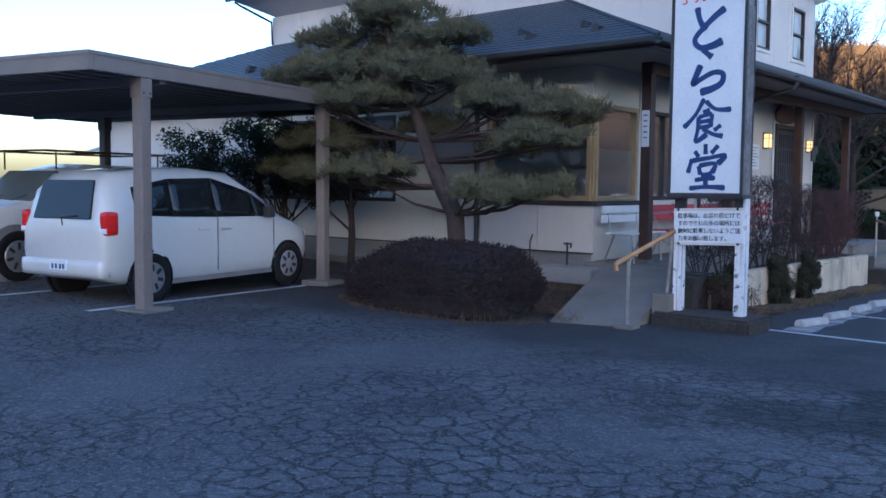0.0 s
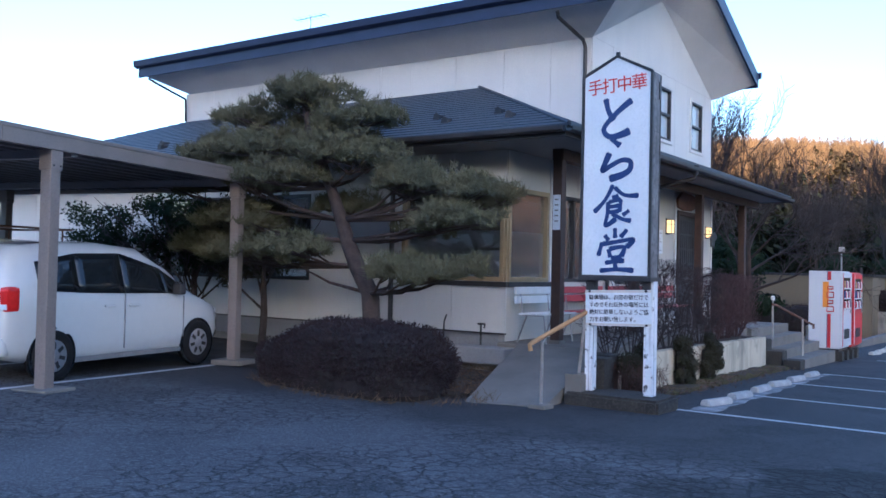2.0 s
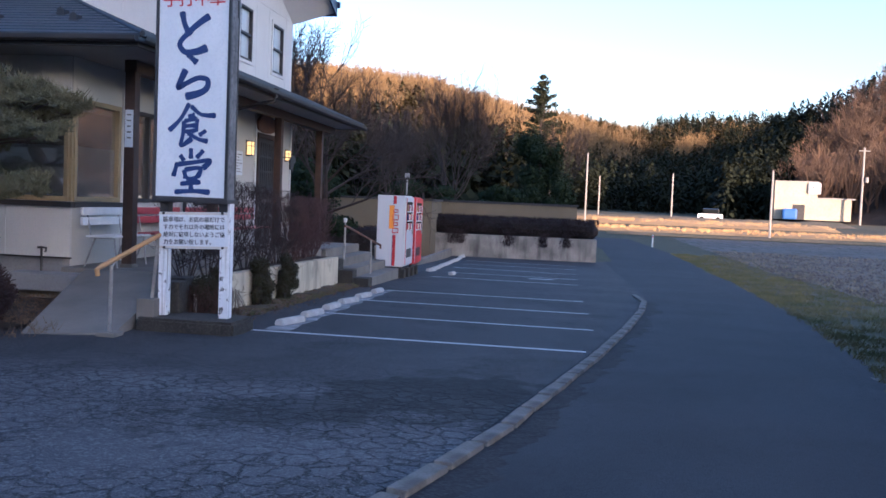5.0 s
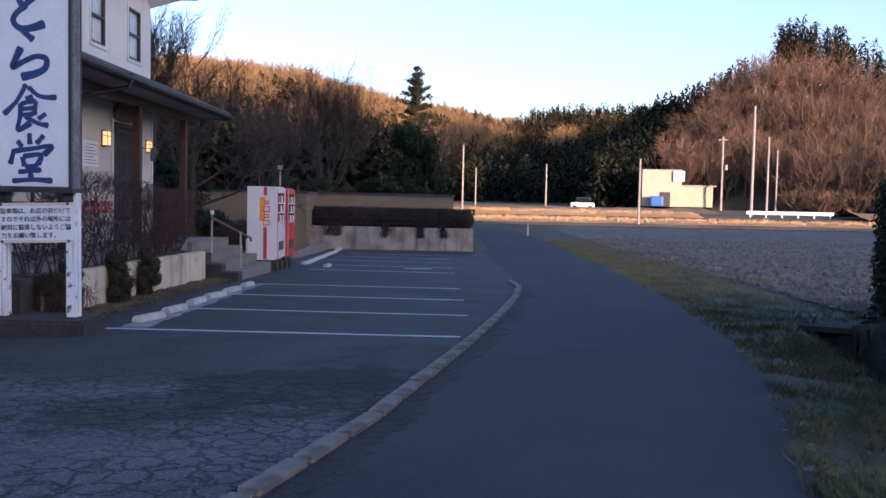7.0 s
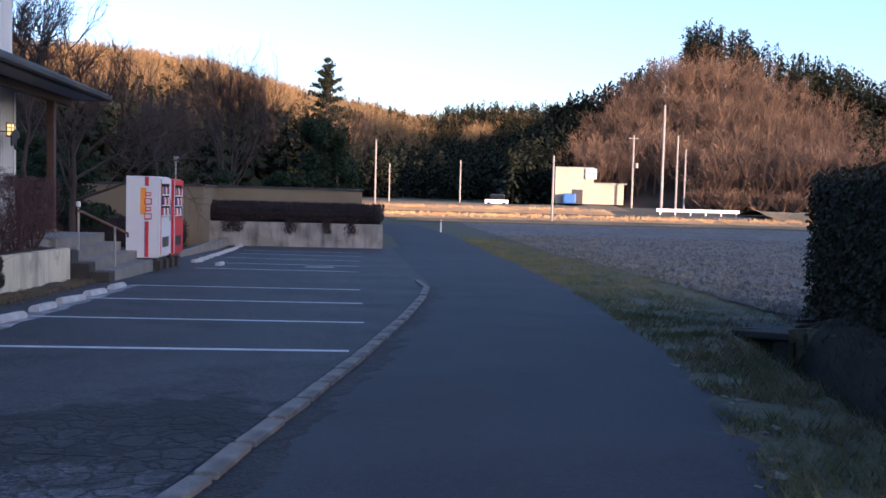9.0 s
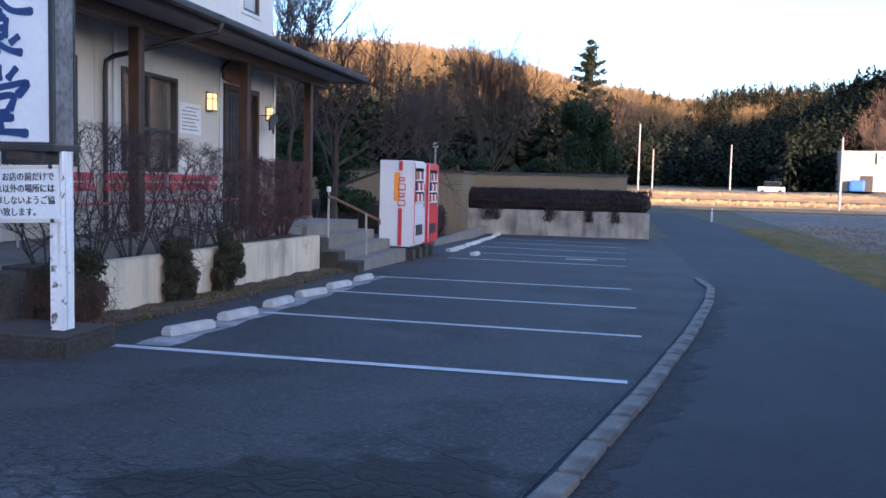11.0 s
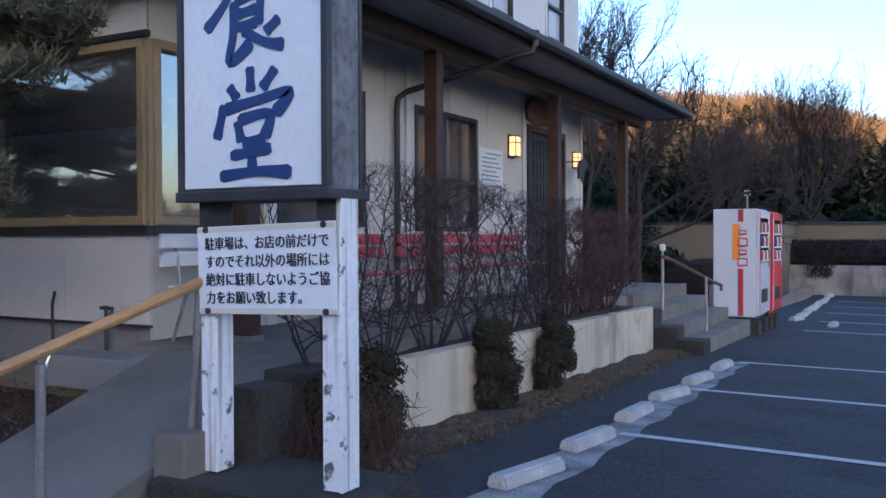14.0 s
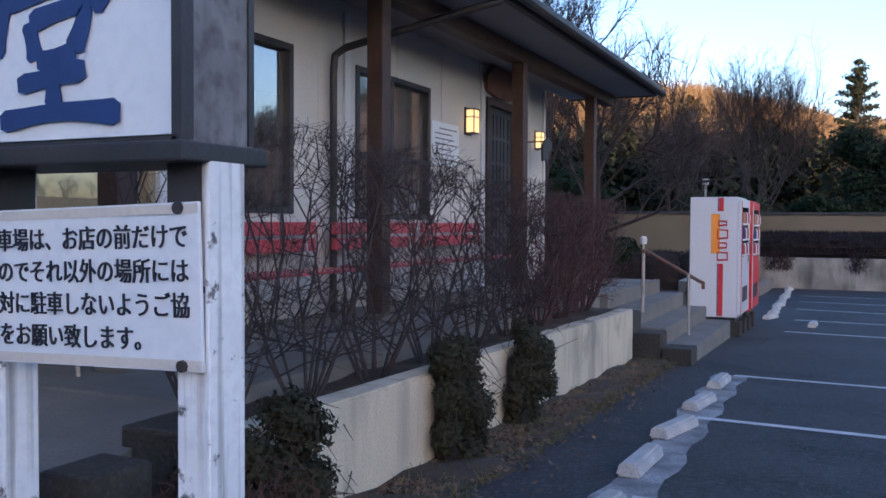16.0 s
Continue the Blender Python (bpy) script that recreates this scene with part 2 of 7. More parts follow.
M_PLANTER2 = surf("stained_concrete", (0.36, 0.34, 0.30), (0.16, 0.15, 0.13), 1.2, 0.95, 0.4, 40, c3=(0.12, 0.11, 0.1))
M_KERB = surf("kerb_concrete", (0.187, 0.178, 0.162), (0.111, 0.106, 0.093), 5, 0.95, 0.6, 60, c3=(0.111, 0.102, 0.085))
# Near-black colour stands in for the shade deep inside bushes and hedges
M_BUSHIN = surf("inner_shade", (0.018, 0.013, 0.012), (0.012, 0.009, 0.009), 3, 0.95, 0.5, 30)
M_TWIG = surf("grey_twig", (0.05, 0.036, 0.034), (0.033, 0.024, 0.023), 10, 0.9, 0.3, 60)
M_TWIGR = surf("reddish_twig", (0.085, 0.045, 0.042), (0.06, 0.032, 0.03), 10, 0.9, 0.3, 60)
M_SHRUB = surf("evergreen_leaf", (0.022, 0.029, 0.015), (0.036, 0.035, 0.02), 6, 0.85, 0.2, 40, c3=(0.05, 0.034, 0.022), spec=0.2)
M_LEAFD = surf("dark_leaf", (0.016, 0.028, 0.015), (0.024, 0.036, 0.02), 2, 0.95, 0.2, 40, spec=0.1)
M_DRYG = surf("dry_grass", (0.16, 0.105, 0.055), (0.10, 0.065, 0.035), 6, 0.95, 0.2, 40)
M_LITTER = surf("dead_leaves", (0.15, 0.085, 0.045), (0.08, 0.045, 0.028), 25, 0.9, 0.2, 60, c3=(0.2, 0.15, 0.1))
M_VERGE = surf("verge_grass", (0.06, 0.085, 0.024), (0.19, 0.15, 0.07), 1.4, 0.95, 0.2, 14, c3=(0.06, 0.056, 0.02))
M_FIELD = surf("ploughed_field", (0.135, 0.122, 0.105), (0.085, 0.076, 0.066), 0.35, 0.95, 1.0, 5, c3=(0.05, 0.044, 0.038))
M_STRAW = surf("straw", (0.25, 0.21, 0.15), (0.17, 0.14, 0.1), 1, 0.95, 0.2, 20)
M_DRYF = surf("far_dry_grass", (0.20, 0.15, 0.08), (0.11, 0.10, 0.045), 0.25, 0.95, 0.6, 3, c3=(0.08, 0.06, 0.03))
M_STRAWF = surf("far_straw", (0.5, 0.32, 0.12), (0.36, 0.23, 0.09), 0.2, 0.95, 0.6, 3, c3=(0.2, 0.13, 0.06))
# Winter wood again, with the low sun's gold put into the colour
M_SUNWOOD = surf("sunlit_wood", (0.21, 0.135, 0.05), (0.145, 0.095, 0.038), 0.05, 0.95, 0.3, 0.6, c3=(0.1, 0.07, 0.032))
M_SHED = surf("cream_sheeting", (0.42, 0.37, 0.27), (0.36, 0.32, 0.23), 0.4, 0.7, 0.1, 3)
M_TAR = surf("crumbled_tar", (0.014, 0.014, 0.016), (0.03, 0.03, 0.032), 3.0, 0.9, 1.0, 40, c3=(0.05, 0.05, 0.05), spec=0.3)
M_SOFFW = surf("pale_soffit_paint", (0.6, 0.61, 0.63), (0.52, 0.53, 0.55), 1.0, 0.7, 0.05, 50, c3=(0.48, 0.49, 0.5))
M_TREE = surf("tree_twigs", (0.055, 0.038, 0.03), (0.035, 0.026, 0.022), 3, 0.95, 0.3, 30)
M_HILLG = surf("hill_floor", (0.06, 0.04, 0.024), (0.04, 0.032, 0.018), 0.08, 0.95, 0.8, 1.0)
# Lit copy of the cedar colour: low sun put into the olive brown
M_CEDARLIT = surf("cedar_sunlit", (0.035, 0.03, 0.014), (0.06, 0.046, 0.02), 0.05, 0.95, 0.5, 0.8, spec=0.1)
M_POLE = surf("pole_concrete", (0.315, 0.301, 0.28), (0.266, 0.252, 0.238), 2, 0.9, 0.1, 20)
M_BLUECLOTH = surf("blue_sheet", (0.03, 0.12, 0.4), (0.025, 0.1, 0.33), 2, 0.6, 0.1, 20)
M_ROOFB = surf("blue_roof", (0.16, 0.2, 0.26), (0.13, 0.17, 0.22), 1, 0.5, 0.1, 20)


def node(nt, kind, **inputs):
    n = nt.nodes.new(kind)
    for k, v in inputs.items():
        n.inputs[k].default_value = v
    return n


# clear window glass
M_GLASS = bpy.data.materials.new("window_glass")
M_GLASS.use_nodes = True
gb = M_GLASS.node_tree.nodes["Principled BSDF"]
gb.inputs["Base Color"].default_value = (0.85, 0.9, 0.9, 1)
gb.inputs["Roughness"].default_value = 0.015
gb.inputs["Transmission Weight"].default_value = 0.92
gb.inputs["IOR"].default_value = 3.4

# amber lantern glass that gives off light
M_GLOW = bpy.data.materials.new("amber_glow")
M_GLOW.use_nodes = True
gb = M_GLOW.node_tree.nodes["Principled BSDF"]
gb.inputs["Base Color"].default_value = (0.8, 0.5, 0.15, 1)
gb.inputs["Emission Color"].default_value = (1.0, 0.55, 0.14, 1)
gb.inputs["Emission Strength"].default_value = 0.45


def cracked(m, amount, big, low, high):
    """Adds a net of cracks, in patches, to an asphalt material."""
    nt = m.node_tree
    lk = nt.links
    b = nt.nodes["Principled BSDF"]
    src = b.inputs["Base Color"].links[0].from_socket
    tc = nt.nodes.new("ShaderNodeTexCoord")
    wn2 = node(nt, "ShaderNodeTexNoise", Scale=6.0, Detail=6.0)
    lk.new(tc.outputs["Object"], wn2.inputs["Vector"])
    wob = nt.nodes.new("ShaderNodeVectorMath")
    wob.operation = "MULTIPLY_ADD"
    wob.inputs[1].default_value = (0.17, 0.17, 0.0)
    lk.new(wn2.outputs["Color"], wob.inputs[0])
    lk.new(tc.outputs["Object"], wob.inputs[2])
    masks = []
    for scale, width in ((6.0, 0.11), (0.7, 0.006)):
        vo = nt.nodes.new("ShaderNodeTexVoronoi")
        vo.feature = "DISTANCE_TO_EDGE"
        vo.inputs["Scale"].default_value = scale
        lk.new(wob.outputs[0], vo.inputs["Vector"])
        mr = node(nt, "ShaderNodeMapRange")
        mr.inputs[1].default_value, mr.inputs[2].default_value = width * 0.25, width
        mr.inputs[3].default_value, mr.inputs[4].default_value = 1.0, 0.0
        lk.new(vo.outputs["Distance"], mr.inputs[0])
        pt = node(nt, "ShaderNodeTexNoise", Scale=big if scale > 2 else 0.25, Detail=3.0)
        lk.new(tc.outputs["Object"], pt.inputs["Vector"])
        pr = node(nt, "ShaderNodeMapRange")
        pr.inputs[1].default_value, pr.inputs[2].default_value = (low, high) if scale > 2 else (0.5, 0.68)
        lk.new(pt.outputs[0], pr.inputs[0])
        mu = nt.nodes.new("ShaderNodeMath")
        mu.operation = "MULTIPLY"
        lk.new(mr.outputs[0], mu.inputs[0])
        lk.new(pr.outputs[0], mu.inputs[1])
        if scale > 2:
            sep = nt.nodes.new("ShaderNodeSeparateXYZ")
            lk.new(wob.outputs[0], sep.inputs[0])
            ym = node(nt, "ShaderNodeMapRange")
            ym.inputs[1].default_value, ym.inputs[2].default_value = -1.9, -2.9
            lk.new(sep.outputs[1], ym.inputs[0])
            m3 = nt.nodes.new("ShaderNodeMath")
            m3.operation = "MULTIPLY"
            lk.new(mu.outputs[0], m3.inputs[0])
            lk.new(ym.outputs[0], m3.inputs[1])
            mu = m3
        masks.append(mu.outputs[0])
    mxm = nt.nodes.new("ShaderNodeMath")
    mxm.operation = "MAXIMUM"
    lk.new(masks[0], mxm.inputs[0])
    lk.new(masks[1], mxm.inputs[1])
    sc = nt.nodes.new("ShaderNodeMath")
    sc.operation = "MULTIPLY"
    sc.inputs[1].default_value = amount
    lk.new(mxm.outputs[0], sc.inputs[0])
    mx = nt.nodes.new("ShaderNodeMix")
    mx.data_type = "RGBA"
    mx.inputs[7].default_value = (0.012, 0.012, 0.014, 1)
    lk.new(sc.outputs[0], mx.inputs[0])
    lk.new(src, mx.inputs[6])
    lk.new(mx.outputs[2], b.inputs["Base Color"])
    old = b.inputs["Normal"].links[0].from_node
    bp = node(nt, "ShaderNodeBump", Strength=0.8, Distance=0.02)
    bp.invert = True
    lk.new(sc.outputs[0], bp.inputs["Height"])
    lk.new(old.outputs[0], bp.inputs["Normal"])
    lk.new(bp.outputs[0], b.inputs["Normal"])


cracked(M_ASPH, 1.0, 0.35, 0.36, 0.46)


def stained(m, scale, low, high, amount, colour=(0.014, 0.014, 0.016)):
    """Adds uneven dark oil and tar stains."""
    nt = m.node_tree
    lk = nt.links
    b = nt.nodes["Principled BSDF"]
    src = b.inputs["Base Color"].links[0].from_socket
    tc = nt.nodes.new("ShaderNodeTexCoord")
    ns = node(nt, "ShaderNodeTexNoise", Scale=scale, Detail=8.0, Roughness=0.65)
    lk.new(tc.outputs["Object"], ns.inputs["Vector"])
    mr = node(nt, "ShaderNodeMapRange")
    mr.inputs[1].default_value, mr.inputs[2].default_value, mr.inputs[4].default_value = low, high, amount
    lk.new(ns.outputs[0], mr.inputs[0])
    mx = nt.nodes.new("ShaderNodeMix")
    mx.data_type = "RGBA"
    mx.inputs[7].default_value = (*colour, 1)
    lk.new(mr.outputs[0], mx.inputs[0])
    lk.new(src, mx.inputs[6])
    lk.new(mx.outputs[2], b.inputs["Base Color"])


stained(M_ASPH, 0.7, 0.52, 0.66, 0.75)


def relaid(m, y0, y1, keep):
    """Darker, newer asphalt on the bays, past an uneven seam across the lot."""
    nt = m.node_tree
    lk = nt.links
    b = nt.nodes["Principled BSDF"]
    src = b.inputs["Base Color"].links[0].from_socket
    tc = nt.nodes.new("ShaderNodeTexCoord")
    ns = node(nt, "ShaderNodeTexNoise", Scale=0.8, Detail=5.0)
    lk.new(tc.outputs["Object"], ns.inputs["Vector"])
    ad = nt.nodes.new("ShaderNodeVectorMath")
    ad.operation = "MULTIPLY_ADD"
    ad.inputs[1].default_value = (3.0, 3.0, 0.0)
    lk.new(ns.outputs["Color"], ad.inputs[0])
    lk.new(tc.outputs["Object"], ad.inputs[2])
    sp = nt.nodes.new("ShaderNodeSeparateXYZ")
    lk.new(ad.outputs[0], sp.inputs[0])
    mr = node(nt, "ShaderNodeMapRange")
    mr.inputs[1].default_value, mr.inputs[2].default_value = y0 + 1.5, y1 + 1.5
    lk.new(sp.outputs[1], mr.inputs[0])
    mx = nt.nodes.new("ShaderNodeMix")
    mx.data_type = "RGBA"
    mx.blend_type = "MULTIPLY"
    mx.inputs[7].default_value = (keep, keep, keep, 1)
    lk.new(mr.outputs[0], mx.inputs[0])
    lk.new(src, mx.inputs[6])
    lk.new(mx.outputs[2], b.inputs["Base Color"])


def gritty(m, scale, colour, amount):
    """Adds worn pale stones that show in the asphalt."""
    nt = m.node_tree
    lk = nt.links
    b = nt.nodes["Principled BSDF"]
    src = b.inputs["Base Color"].links[0].from_socket
    tc = nt.nodes.new("ShaderNodeTexCoord")
    for sc in (scale, scale * 0.35):
        ns = node(nt, "ShaderNodeTexNoise", Scale=sc, Detail=2.0)
        lk.new(tc.outputs["Object"], ns.inputs["Vector"])
        mr = node(nt, "ShaderNodeMapRange")
        mr.inputs[1].default_value, mr.inputs[2].default_value, mr.inputs[4].default_value = 0.54, 0.68, amount
        lk.new(ns.outputs[0], mr.inputs[0])
        mx = nt.nodes.new("ShaderNodeMix")
        mx.data_type = "RGBA"
        mx.inputs[7].default_value = (*colour, 1)
        lk.new(mr.outputs[0], mx.inputs[0])
        lk.new(src, mx.inputs[6])
        src = mx.outputs[2]
    lk.new(src, b.inputs["Base Color"])


gritty(M_ASPH, 90.0, (0.19, 0.19, 0.195), 0.6)
gritty(M_ROAD, 90.0, (0.06, 0.064, 0.072), 0.25)
relaid(M_ASPH, -3.2, -2.2, 0.48)


def tarred(m, cx, cy, radius, keep):
    """A broken patch soaked with old tar, with a ragged outline."""
    nt = m.node_tree
    lk = nt.links
    b = nt.nodes["Principled BSDF"]
    src = b.inputs["Base Color"].links[0].from_socket
    tc = nt.nodes.new("ShaderNodeTexCoord")
    ns = node(nt, "ShaderNodeTexNoise", Scale=1.3, Detail=8.0, Roughness=0.7)
    lk.new(tc.outputs["Object"], ns.inputs["Vector"])
    ad = nt.nodes.new("ShaderNodeVectorMath")
    ad.operation = "MULTIPLY_ADD"
    ad.inputs[1].default_value = (3.6, 3.6, 0.0)
    lk.new(ns.outputs["Color"], ad.inputs[0])
    lk.new(tc.outputs["Object"], ad.inputs[2])
    sb = nt.nodes.new("ShaderNodeVectorMath")
    sb.operation = "SUBTRACT"
    sb.inputs[1].default_value = (cx + 1.8, cy + 1.8, 0.0)
    lk.new(ad.outputs[0], sb.inputs[0])
    flat = nt.nodes.new("ShaderNodeVectorMath")
    flat.operation = "MULTIPLY"
    flat.inputs[1].default_value = (0.95, 1.0, 0.0)
    lk.new(sb.outputs[0], flat.inputs[0])
    ln = nt.nodes.new("ShaderNodeVectorMath")
    ln.operation = "LENGTH"
    lk.new(flat.outputs[0], ln.inputs[0])
    mr = node(nt, "ShaderNodeMapRange")
    mr.inputs[1].default_value, mr.inputs[2].default_value = radius, radius * 0.75
    lk.new(ln.outputs["Value"], mr.inputs[0])
    mx = nt.nodes.new("ShaderNodeMix")
    mx.data_type = "RGBA"
    mx.blend_type = "MULTIPLY"
    mx.inputs[7].default_value = (keep, keep, keep, 1)
    lk.new(mr.outputs[0], mx.inputs[0])
    lk.new(src, mx.inputs[6])
    lk.new(mx.outputs[2], b.inputs["Base Color"])


tarred(M_ASPH, 3.7, -2.9, 1.2, 0.3)
tarred(M_ASPH, 2.6, -3.9, 0.8, 0.45)
stained(M_ROAD, 0.5, 0.52, 0.7, 0.5)
stained(M_KERB, 3.0, 0.5, 0.65, 0.7, (0.06, 0.055, 0.05))


def streaked(m, colour, amount, sx=9.0):
    """Adds dark streaks that run down a wall."""
    nt = m.node_tree
    lk = nt.links
    b = nt.nodes["Principled BSDF"]
    src = b.inputs["Base Color"].links[0].from_socket
    tc = nt.nodes.new("ShaderNodeTexCoord")
    mp = nt.nodes.new("ShaderNodeMapping")
    mp.inputs["Scale"].default_value = (sx, sx, 0.7)
    lk.new(tc.outputs["Object"], mp.inputs[0])
    ns = node(nt, "ShaderNodeTexNoise", Scale=1.0, Detail=5.0)
    lk.new(mp.outputs[0], ns.inputs["Vector"])
    mr = node(nt, "ShaderNodeMapRange")
    mr.inputs[1].default_value, mr.inputs[2].default_value, mr.inputs[4].default_value = 0.5, 0.72, amount
    lk.new(ns.outputs[0], mr.inputs[0])
    mx = nt.nodes.new("ShaderNodeMix")
    mx.data_type = "RGBA"
    mx.inputs[7].default_value = (*colour, 1)
    lk.new(mr.outputs[0], mx.inputs[0])
    lk.new(src, mx.inputs[6])
    lk.new(mx.outputs[2], b.inputs["Base Color"])


streaked(M_PLANTER, (0.17, 0.155, 0.125), 0.6, 5.0)
stained(M_PLANTER, 1.6, 0.58, 0.75, 0.6, (0.16, 0.15, 0.12))
streaked(M_PLANTER2, (0.05, 0.045, 0.04), 0.8, 3.0)
streaked(M_SIGNSIDE, (0.04, 0.038, 0.04), 0.6, 14.0)
streaked(M_WHITE, (0.55, 0.55, 0.54), 0.35, 3.0)
M_PEEL = surf("peeling_white_paint", (0.74, 0.77, 0.80), (0.66, 0.69, 0.72), 4, 0.6, 0.3, 30, c3=(0.6, 0.63, 0.67))
streaked(M_PEEL, (0.05, 0.045, 0.045), 0.75, 26.0)
stained(M_PEEL, 9.0, 0.585, 0.63, 0.9, (0.035, 0.032, 0.034))

# ---- ground ----
xs = sorted(set(np.concatenate([np.arange(-60, 61, 2), np.array([-1500, -800, -400, -250, -150, -100, 100, 150, 250, 400, 800, 1500])]).tolist()))
ys = sorted(set(np.concatenate([np.arange(-40, 121, 2), np.array([-1500, -800, -300, -150, -80, 150, 170, 200, 250, 400, 600, 1000, 2000])]).tolist()))


def ditch(x, y):
    """Depth of the ditch along the verge; the far bank is raised."""
    c = lerp(y, [-12, -5, -2, 2.5, 5], [6.8, 8.25, 9.05, 10.1, 12.0])
    w = lerp(y, [2.4, 2.7], [1, 0])
    cut = 0.75 * max(0.0, min(1.0, 1.35 - abs(x - c) / 0.42)) * w
    bank = 0.34 * max(0.0, min(1.0, (x - c - 0.35) / 0.8)) * lerp(y, [2.2, 4.5], [1, 0]) * lerp(x, [12, 16], [1, 0])
    return cut - bank + (0.03 * noise.noise((x * 2.2, y * 2.2, 3)) if 5.5 < x < 13 and y < 30 else 0)


fine_x = np.arange(6, 13, 0.14)
xs = sorted(set(xs) | set(fine_x.tolist()))
ground = part("ground", sheet(lambda x, y: (x, y, G(x, y) - 0.03 - ditch(x, y)), xs, sorted(set(ys) | set(np.arange(-12, 6, 0.3).tolist()))), M_GRASS)
tagged(ground, "winter grass and bare soil sloping to far fields", "ground", kind="structure")

KERB_Y = [-12, -8, -5.54, -3.95, -0.2, 3, 6, 8, 9.3]
KERB_X = [1.6, 3.0, 3.77, 4.19, 4.94, 5.5, 5.95, 6.17, 6.12]


def road_right(y):
    return lerp(y, [-40, -8, -5.5, -4, -2.4, 0.4, 5, 8, 18, 27, 40, 60], [3.2, 5.6, 6.5, 6.98, 7.48, 8.1, 8.68, 8.98, 9.8, 10.2, 10.3, 9.5])


def kerb_x(y):
    return lerp(y, KERB_Y, KERB_X)


def lot_right(y):
    return lerp(y, [-40, -12, -8, -5.54, -3.95, -0.2, 3, 6, 9, 14, 29], [-4, 1.5, 2.9, 3.66, 4.08, 4.83, 5.4, 5.85, 6.3, 6.3, 6.3])


rows_y = np.concatenate([np.arange(-40, 28.6, 0.8)]).tolist()
lot = part("parking_lot", sheet(lambda u, y: ((x := -24 + u * (lot_right(y) + 24)), y, G(x, y)), np.linspace(0, 1, 50).tolist(), rows_y), M_ASPH)
tagged(lot, "cracked dark grey asphalt parking lot", "parking lot", kind="structure")


def road_left(y):
    return lerp(y, [-40, 28, 29, 40, 60], [0, 0, 6.6, 6.6, 5.0]) if y > 28 else lot_right(y) - 0.3


road = part("road", sheet(lambda u, y: ((x := road_left(y) + u * (road_right(y) + 0.16 * noise.noise((y * 1.7, 7, 0)) + 0.07 * noise.noise((y * 6, 2, 0)) - road_left(y))), y, G(x, y) - 0.006 - (0.03 if u == 1 else 0)), [k / 13 for k in range(13)] + [1.0], sorted(set(np.arange(-40, 60.5, 1).tolist()) | set(np.arange(-12, 16, 0.14).round(3).tolist()))), M_ROAD)
tagged(road, "smooth dark asphalt lane curving past the lot", "road", kind="structure")
track = part("farm_road", sheet(lambda u, v: (10 + u * 60, 75 + 4 * math.sin(u * 3) + 22 * u + v * 3.2, G(0, 75 + 22 * u + v * 3) + 0.03), np.linspace(0, 1, 12).tolist(), [0, 1]), M_CONC)
tagged(track, "pale gravel farm road between the fields", "road", kind="structure")

# crumbled tar along the kerb, and the earth bank past the ditch, darkened for its shade
crumb = part("tar_strip", sheet(lambda u, y: ((x := kerb_x(y) + 0.04 + u * (0.26 + 0.3 * noise.noise((y * 0.9, 4, 0)) + 0.16 * noise.noise((y * 4, 8, 0)) + 0.08 * noise.noise((y * 11, 8, 3)))), y, G(x, y) - 0.0015 + 0.004 * noise.noise((x * 14, y * 14, 0)) - (0.01 if u == 1 else 0)), [0, 0.33, 0.66, 1.0], np.arange(-9.5, 8.6, 0.07).tolist()), M_TAR)
tagged(crumb, "crumbled black tar along the road side of the kerb", "tar", kind="structure")
bank = part("ditch_bank", sheet(lambda u, y: ((x := lerp(y, [-12, -5, -2, 2.5, 5], [6.8, 8.25, 9.05, 10.1, 12.0]) + 0.12 + u * 2.4), y, G(x, y) - 0.018 - ditch(x, y) + (0.02 if 0 < u < 1 else -0.05)), np.linspace(0, 1, 20).tolist(), np.arange(-12, 3.2, 0.2).tolist()), M_BANK)
tagged(bank, "bare earth bank behind the ditch, its shade put into the dark colour", "bank", kind="structure")

# soil bed beside the house, soil strip below the planter
bed = part("planting_bed", sheet(lambda x, y: (x, y, G(x, y) + 0.03 + 0.12 * max(0, min(1, (y + 1) / 2.5)) + 0.04 * noise.noise((x * 2, y * 2, 0))), np.arange(-9.5, -1.25, 0.35).tolist(), np.arange(-1.0, 1.6, 0.25).tolist()), M_SOIL)
tagged(bed, "dark bare soil bed with dead grass beside the house", "flower bed", kind="structure")
strip = part("leaf_litter_strip", sheet(lambda x, y: (x, y, G(x, y) + 0.02 + 0.035 * noise.noise((x * 4, y * 3, 5)) + (0.03 if x < 0.3 + 0.14 * noise.noise((y * 1.6, 3, 0)) else -0.06)), np.arange(-0.3, 0.82, 0.07).tolist(), np.arange(0.35, 8.1, 0.15).tolist()), M_SOIL)
tagged(strip, "soil strip with brown leaf litter under the planter wall", "soil", kind="structure")

